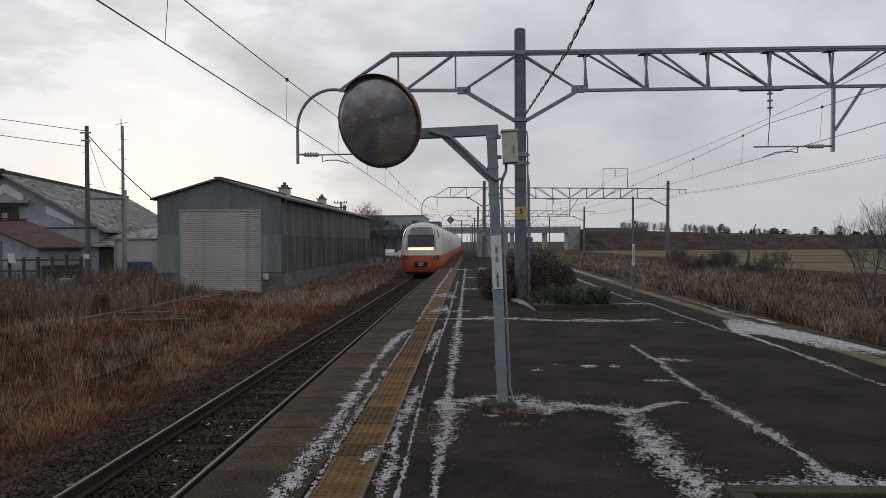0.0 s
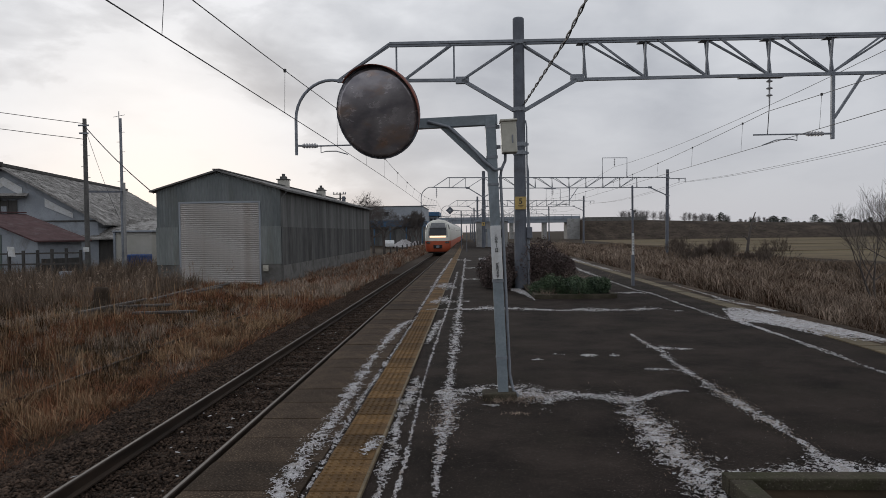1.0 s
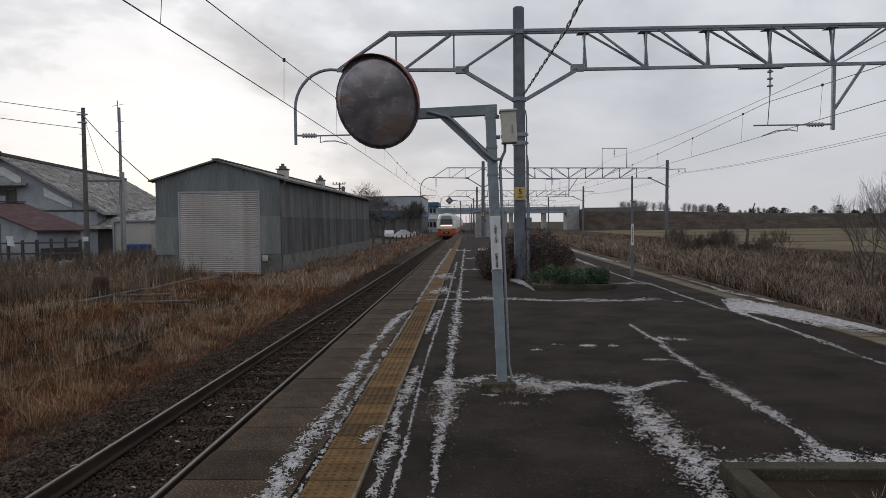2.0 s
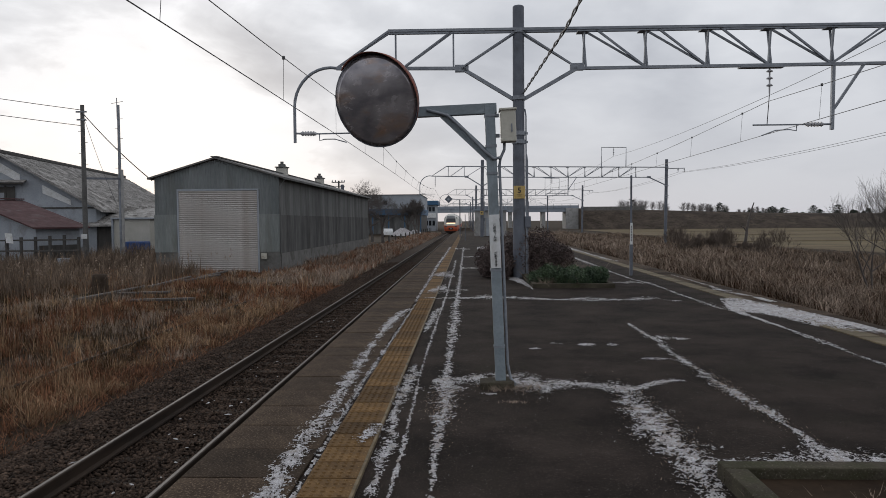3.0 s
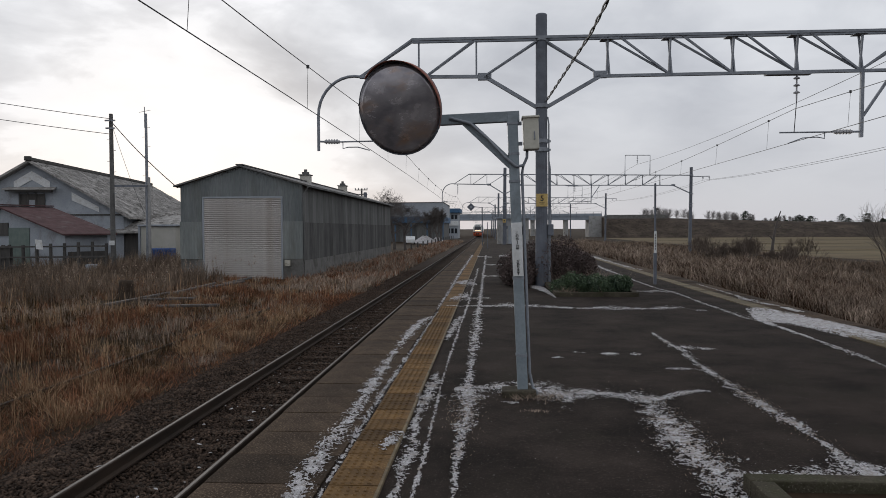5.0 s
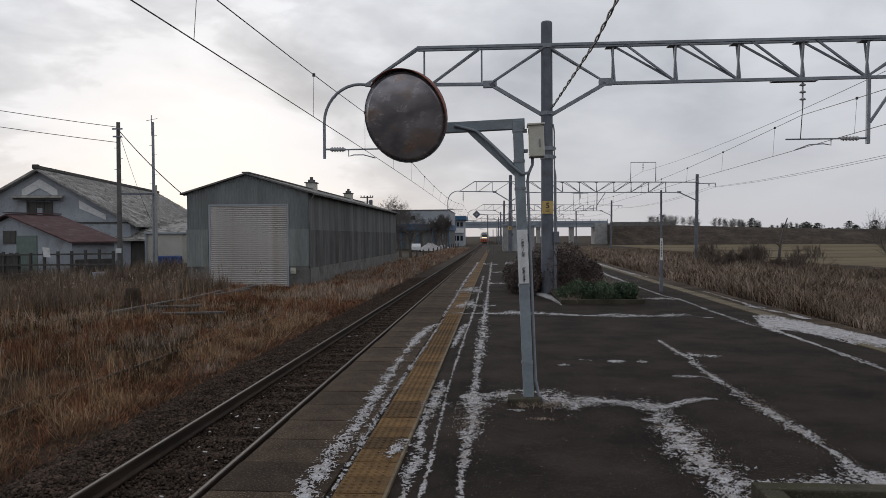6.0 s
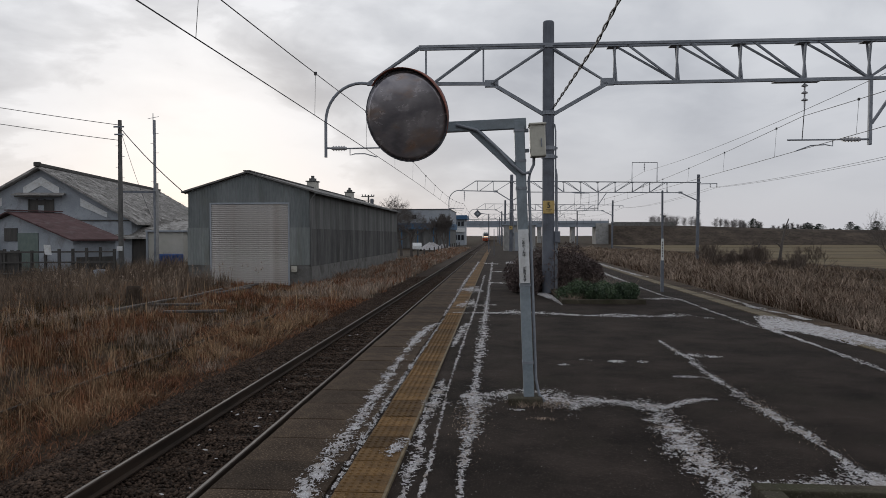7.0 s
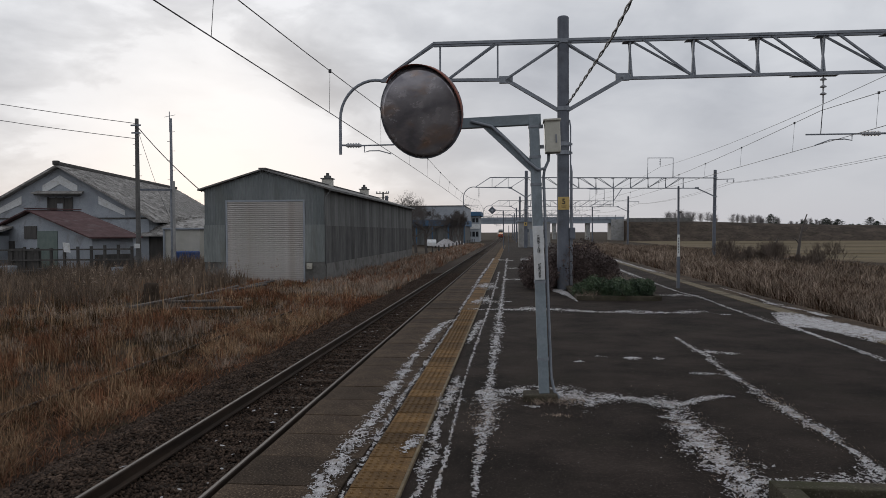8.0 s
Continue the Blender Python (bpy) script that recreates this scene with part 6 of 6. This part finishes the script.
def wisps(x, y, seed, size):
    """Short streaks lying every way, like frozen straw and flakes."""
    best = np.zeros_like(x)
    for k in range(4):
        a = 0.5 + k * 0.83 + seed
        u, v = x * math.cos(a) + y * math.sin(a), y * math.cos(a) - x * math.sin(a)
        best = np.maximum(best, value_noise(u / (size * 4.0), v / size, seed + 3 * k))
    return best


# Drifts: (x, y, half width) along each; "along" drifts run with the platform, "across" ones over it.
DRIFTS = {
    "along": (
        ((-1.23, 3.8, 0.13), (-1.23, 4.48, 0.114), (-1.25, 5.04, 0.093), (-1.25, 5.73, 0.122), (-1.23, 6.20, 0.076), (-1.25, 6.90, 0.101), (-1.26, 7.89, 0.096), (-1.30, 9.33, 0.068), (-1.30, 10.64, 0.086), (-1.27, 11.94, 0.11), (-1.18, 12.99, 0.10), (-1.08, 13.41, 0.032)),
        ((-1.07, 4.0, 0.025), (-1.09, 5.57, 0.032), (-1.10, 6.59, 0.040), (-1.09, 8.05, 0.036), (-1.08, 9.92, 0.036), (-1.07, 11.73, 0.036), (-1.06, 13.95, 0.036)),
        ((-1.10, 14.5, 0.03), (-1.10, 20.0, 0.05), (-1.14, 26.0, 0.08), (-1.12, 33.0, 0.09), (-1.12, 45.0, 0.10)),
        ((-0.60, 3.8, 0.06), (-0.61, 4.54, 0.035), (-0.61, 4.99, 0.069), (-0.62, 5.53, 0.076), (-0.65, 6.03, 0.044), (-0.65, 6.72, 0.071), (-0.62, 6.95, 0.118), (-0.60, 7.60, 0.092), (-0.62, 8.21, 0.026)),
        ((-0.81, 5.18, 0.042), (-0.77, 5.43, 0.11), (-0.72, 5.69, 0.08)),
        ((-0.50, 3.8, 0.018), (-0.49, 5.05, 0.025), (-0.51, 6.27, 0.020), (-0.53, 7.60, 0.021), (-0.53, 9.77, 0.024), (-0.52, 12.06, 0.024), (-0.49, 16.36, 0.033), (-0.52, 30.0, 0.05)),
        ((-0.66, 10.52, 0.034), (-0.64, 11.40, 0.082), (-0.61, 12.43, 0.11), (-0.57, 13.39, 0.086)),
        ((-0.24, 3.8, 0.024), (-0.24, 4.60, 0.028), (-0.25, 4.98, 0.036), (-0.24, 5.77, 0.084), (-0.21, 6.47, 0.135), (-0.20, 6.95, 0.168), (-0.23, 7.41, 0.137), (-0.23, 7.89, 0.057), (-0.24, 8.73, 0.063), (-0.24, 10.01, 0.10), (-0.22, 11.71, 0.11), (-0.25, 13.65, 0.087), (-0.24, 15.73, 0.08), (-0.24, 19.41, 0.062), (-0.26, 25.34, 0.061), (-0.26, 33.51, 0.067), (-0.28, 45.0, 0.08)),
        ((1.46, 3.7, 0.14), (1.50, 4.23, 0.14), (1.50, 4.48, 0.155), (1.51, 4.73, 0.195), (1.53, 5.02, 0.25), (1.50, 5.28, 0.26), (1.49, 5.72, 0.23), (1.50, 6.23, 0.20), (1.52, 6.74, 0.165), (1.50, 7.0, 0.13)),
        ((2.58, 4.75, 0.16), (2.55, 5.06, 0.135), (2.55, 5.29, 0.095), (2.58, 5.55, 0.043), (2.56, 5.74, 0.027), (2.58, 6.03, 0.094), (2.56, 6.42, 0.110), (2.54, 6.77, 0.116), (2.52, 7.19, 0.118), (2.54, 7.75, 0.097), (2.53, 8.27, 0.071), (2.52, 8.88, 0.062), (2.58, 9.89, 0.075), (2.56, 10.70, 0.067), (2.57, 11.41, 0.03)),
        ((4.74, 7.4, 0.05), (4.71, 8.72, 0.055), (4.75, 9.14, 0.04), (4.74, 9.60, 0.07), (4.78, 10.79, 0.04), (4.79, 11.83, 0.05), (4.78, 12.85, 0.08), (4.67, 13.44, 0.09), (4.68, 14.67, 0.07), (4.70, 16.54, 0.06), (4.72, 18.79, 0.09), (4.60, 19.70, 0.07), (4.57, 22.99, 0.08), (4.64, 27.24, 0.14), (4.70, 30.46, 0.16), (4.74, 40.0, 0.16)),
        ((6.05, 14.2, 0.05), (6.05, 15.16, 0.06), (5.90, 15.9, 0.14), (5.86, 16.7, 0.20), (5.95, 17.4, 0.08), (5.99, 18.73, 0.05), (6.05, 21.2, 0.05)),
        ((5.98, 28.4, 0.05), (5.84, 29.9, 0.22), (5.86, 33.0, 0.10), (5.90, 36.2, 0.16), (5.94, 42.0, 0.28), (6.0, 46.0, 0.1)),
    ),
    "across": (
        ((-0.38, 7.30, 0.09), (-0.21, 7.30, 0.22), (0.08, 7.41, 0.28), (0.38, 7.34, 0.38), (0.58, 7.26, 0.50), (0.72, 7.12, 0.52), (0.85, 7.16, 0.26), (1.05, 7.17, 0.20), (1.30, 7.12, 0.22), (1.46, 6.97, 0.34), (1.66, 6.87, 0.32)),
        ((1.66, 6.98, 0.13), (1.95, 7.26, 0.10), (2.15, 7.37, 0.078), (2.24, 7.34, 0.039)),
        ((0.10, 6.80, 0.02), (0.19, 6.77, 0.06), (0.27, 6.77, 0.02)),
        ((1.30, 6.47, 0.04), (1.40, 6.42, 0.07), (1.50, 6.38, 0.07)),
        ((2.47, 10.08, 0.098), (2.73, 10.03, 0.21), (2.94, 9.93, 0.18), (3.10, 9.88, 0.06)),
        ((2.06, 8.48, 0.05), (2.22, 8.51, 0.10), (2.43, 8.44, 0.085), (2.57, 8.41, 0.034)),
        ((1.58, 4.80, 0.12), (1.94, 4.83, 0.15), (2.19, 4.87, 0.20), (2.44, 4.90, 0.28), (2.67, 4.92, 0.30), (2.84, 4.90, 0.26), (3.4, 4.86, 0.22), (4.3, 4.80, 0.16)),
        ((-0.93, 15.06, 0.10), (-0.55, 15.27, 0.14), (-0.07, 15.26, 0.22), (0.45, 15.47, 0.50), (0.85, 15.34, 0.36), (1.49, 14.98, 0.25), (1.94, 14.86, 0.24), (2.66, 14.94, 0.44), (3.22, 14.82, 0.24), (3.74, 15.02, 0.40), (4.02, 15.12, 0.2), (4.06, 14.9, 0.0), (4.12, 14.6, 0.12), (4.25, 14.58, 0.13), (4.36, 14.5, 0.05)),
        ((0.78, 9.14, 0.05), (0.86, 9.16, 0.14), (0.94, 9.15, 0.05)),
        ((1.10, 9.56, 0.04), (1.18, 9.58, 0.11), (1.27, 9.5, 0.03)),
        ((1.45, 9.45, 0.05), (1.57, 9.45, 0.16), (1.70, 9.44, 0.05)),
        ((1.84, 9.44, 0.04), (1.92, 9.44, 0.14), (2.0, 9.44, 0.04)),
        ((4.81, 13.09, 0.16), (5.17, 13.51, 0.70), (5.33, 13.16, 1.16), (5.59, 12.83, 1.42), (5.80, 12.30, 1.10), (5.94, 11.48, 0.95), (6.02, 10.9, 0.9), (6.10, 10.6, 0.5)),
        ((3.83, 18.84, 0.22), (4.42, 18.98, 0.38), (4.71, 18.63, 0.30)),
        ((1.14, 20.48, 0.25), (1.42, 19.87, 0.8), (1.54, 18.62, 0.95), (1.59, 17.7, 0.35)),
        ((-1.20, 21.48, 0.3), (-0.87, 21.68, 1.2), (-0.61, 21.89, 1.6), (-0.39, 21.20, 0.3)),
        ((-0.95, 16.50, 0.25), (-0.75, 17.04, 1.0), (-0.59, 17.46, 1.25), (-0.48, 16.89, 0.3), (0.0, 17.0, 0.2)),
        ((-0.77, 42.4, 1.2), (0.10, 41.5, 0.9)),
        ((-0.33, 32.47, 0.6), (0.60, 32.87, 0.6)),
        ((-0.30, 25.03, 0.4), (0.54, 24.97, 0.4)),
        ((0.55, 43.0, 2.5), (1.09, 43.5, 4.0), (1.3, 43.5, 1.5)),
    ),
}


def drift_field(x, y):
    """1 on the middle of a drift, 0 at its rim, less beyond."""
    best = np.full(x.shape, -1.0)
    for way in DRIFTS:
        for line in DRIFTS[way]:
            a = np.array(line)
            if way == "along":
                off, at, run = np.abs(x - np.interp(y, a[:, 1], a[:, 0])), y, a[:, 1]
            else:
                off, at, run = np.abs(y - np.interp(x, a[:, 0], a[:, 1])), x, a[:, 0]
            half = np.interp(at, run, a[:, 2]) + 1e-4
            f = np.where((at > run[0]) & (at < run[-1]), 1 - off / half, -1.0)
            best = np.maximum(best, f)
    return best


def lay_snow(x0, x1, y0, y1, dx, dy, seed, label):
    """A thin ragged crust wherever the drifts reach, on a fine grid."""
    xs, ys = np.arange(x0, x1, dx), np.arange(y0, y1, dy)
    gx_, gy_ = np.meshgrid(xs, ys)
    f = drift_field(gx_, gy_)
    size = max(0.010, dx * 1.2)
    val = f + 0.8 * (value_noise(gx_ / 0.11, gy_ / 0.14, seed) - 0.5) + 0.7 * (value_noise(gx_ / 0.03, gy_ / 0.04, seed + 5) - 0.5) + 2.6 * (wisps(gx_, gy_, seed, size) - 0.72)
    val = np.where(f < -0.7, -1.0, val)
    keep = val[:-1, :-1] > np.where(((gx_ > 4.8) & (gy_ > 9.3) & (gy_ < 15)) | ((gx_ > 1.0) & (gx_ < 1.62) & (gy_ > 16.5) & (gy_ < 22)), -0.45, 0.58)[:-1, :-1]
    jj, ii = np.nonzero(keep)
    w_ = len(xs)
    quads = np.stack([jj * w_ + ii, jj * w_ + ii + 1, (jj + 1) * w_ + ii + 1, (jj + 1) * w_ + ii], 1)
    used, inv = np.unique(quads, return_inverse=True)
    inv = inv.reshape(-1, 4)
    vx, vy = gx_.ravel()[used], gy_.ravel()[used]
    rng = np.random.default_rng(seed)
    thick = 0.002 + 0.006 * np.clip(val.ravel()[used], 0, 1.2) * (0.5 + rng.random(len(used)))
    base = np.array([0.012 * noise.noise((a * 0.5, b * 0.5, 9)) - 0.010 for a, b in zip(vx, vy)])
    base = np.where(vx < -1.105, 0.001, np.where((vx > -1.05) & (vx < -0.70), 0.012, base))
    base = np.where(vx > 5.40, 0.006, base)
    v = np.stack([vx + rng.normal(0, dx * 0.22, len(vx)), vy + rng.normal(0, dy * 0.22, len(vx)), base + thick], -1)
    t = np.concatenate([inv[:, [0, 1, 2]], inv[:, [0, 2, 3]]])
    strips("snow_drift", v, t, M_SNOW, None, label, "snow")


lay_snow(-1.6, 4.9, 3.6, 9.3, 0.0065, 0.011, 31, "thin frozen snow and straw along cracks in the asphalt")
lay_snow(-1.6, 6.5, 9.3, 24.0, 0.012, 0.03, 47, "thin frozen snow along joints of the platform")
lay_snow(-1.6, 6.8, 24.0, 48.0, 0.03, 0.10, 58, "thin frozen snow on the far platform")

# pale grit strewn over the asphalt
rngg = np.random.default_rng(91)
gp = np.stack([rngg.uniform(-0.5, 4.6, 1500), 3.6 * (9 / 3.6) ** rngg.random(1500)], -1)
v, t = flakes(gp, 0.0032, 92, 0.7)
strips("grit", v, t, M_PALECONC, None, "pale grit strewn over the asphalt", "grit")

# snow specks in the ballast
rngs = np.random.default_rng(77)
spx = np.stack([TRACK_L + rngs.uniform(-0.9, 1.2, 160), 4.5 * (30 / 4.5) ** rngs.random(160)], -1)
v, t = flakes(spx, 0.035, 78)
v[:, 2] += -0.905
strips("snow_specks", v, t, M_SNOW, None, "specks of old snow between the rails", "snow")


# ---- edge slabs and tactile tiles of the platform ----
edge_l = thing("trim_edge_west", "worn concrete edge slabs of the platform", "platform edge", kind="structure")
me = finish("slab", boxed(EDGE_L, -1.105, -0.296, 0.296, -0.14, 0.0, bevel=0.008), M_SLAB)
for k in range(205):
    share("slab", me, edge_l, random.uniform(-0.004, 0.004), -9.0 + 0.6 * k, random.uniform(-0.004, 0.003))
edge_r = thing("trim_edge_east", "worn concrete edge slabs of the platform", "platform edge", kind="structure")
me = finish("slab", boxed(5.75, EDGE_R, -0.296, 0.296, -0.14, 0.0, bevel=0.008), M_SLAB)
for k in range(205):
    share("slab", me, edge_r, splay(-9.0 + 0.6 * k) + random.uniform(-0.004, 0.004), -9.0 + 0.6 * k, random.uniform(-0.004, 0.003))


def tile_mesh(dots, wide):
    bm = boxed(-wide / 2, wide / 2, -0.155, 0.155, -0.05, 0.0, bevel=0.004)
    if dots:
        for i in range(5):
            for j in range(5):
                cx, cy = -wide / 2 + 0.034 + 0.056 * i, -0.126 + 0.063 * j
                a = [bm.verts.new((cx + 0.015 * math.cos(q), cy + 0.015 * math.sin(q), 0.0005)) for q in np.arange(6) * math.pi / 3]
                b = [bm.verts.new((cx + 0.009 * math.cos(q), cy + 0.009 * math.sin(q), 0.006)) for q in np.arange(6) * math.pi / 3]
                for q in range(6):
                    bm.faces.new((a[q], a[(q + 1) % 6], b[(q + 1) % 6], b[q]))
                bm.faces.new(b)
    return finish("tactile_tile", bm, M_TACTILE)


strip_l = thing("trim_tactile_west", "worn yellow tactile warning tiles", "tactile paving", kind="structure")
dotted, plain = tile_mesh(True, 0.325), tile_mesh(False, 0.325)
for k in range(300):
    share("tactile_tile", dotted if k < 72 else plain, strip_l, -0.885 + random.uniform(-0.003, 0.003), -7.84 + 0.32 * k, 0.008 + random.uniform(-0.002, 0.002))
part("inner_line", boxed(-0.722, -0.700, -8.0, 88, -0.02, 0.0135, bevel=0.003), M_TACTILE_PALE, strip_l, "pale raised inner line")
worn = plain.copy()
worn.materials.clear()
worn.materials.append(M_TACTILE_WORN)
strip_r = thing("trim_tactile_east", "worn yellow tactile warning tiles", "tactile paving", kind="structure")
for k in range(140):
    share("tactile_tile", worn, strip_r, 5.585 + splay(7.0 + 0.32 * k) + random.uniform(-0.003, 0.003), 7.0 + 0.32 * k, 0.006 + random.uniform(-0.003, 0.002))


# ---- what moves ----
def motions():
    """The train runs off along the line."""
    rows_ = []
    for t, y in ((0.0, 49.5), (0.5, 62.5), (1.0, 77.0), (1.5, 91.5), (2.0, 109.0), (3.0, 146.0), (4.0, 181.0), (4.5, 199.0), (5.0, 217.0), (6.0, 254.0), (7.0, 293.0), (8.0, 333.0)):
        turn = math.degrees(2 * 2.8e-5 * max(0.0, y - 110.0))
        rows_.append((t, pose(TRACK_L + bend(y), y, RAIL_TOP, 0, 0, turn)))
    walk(train, rows_)


motions()
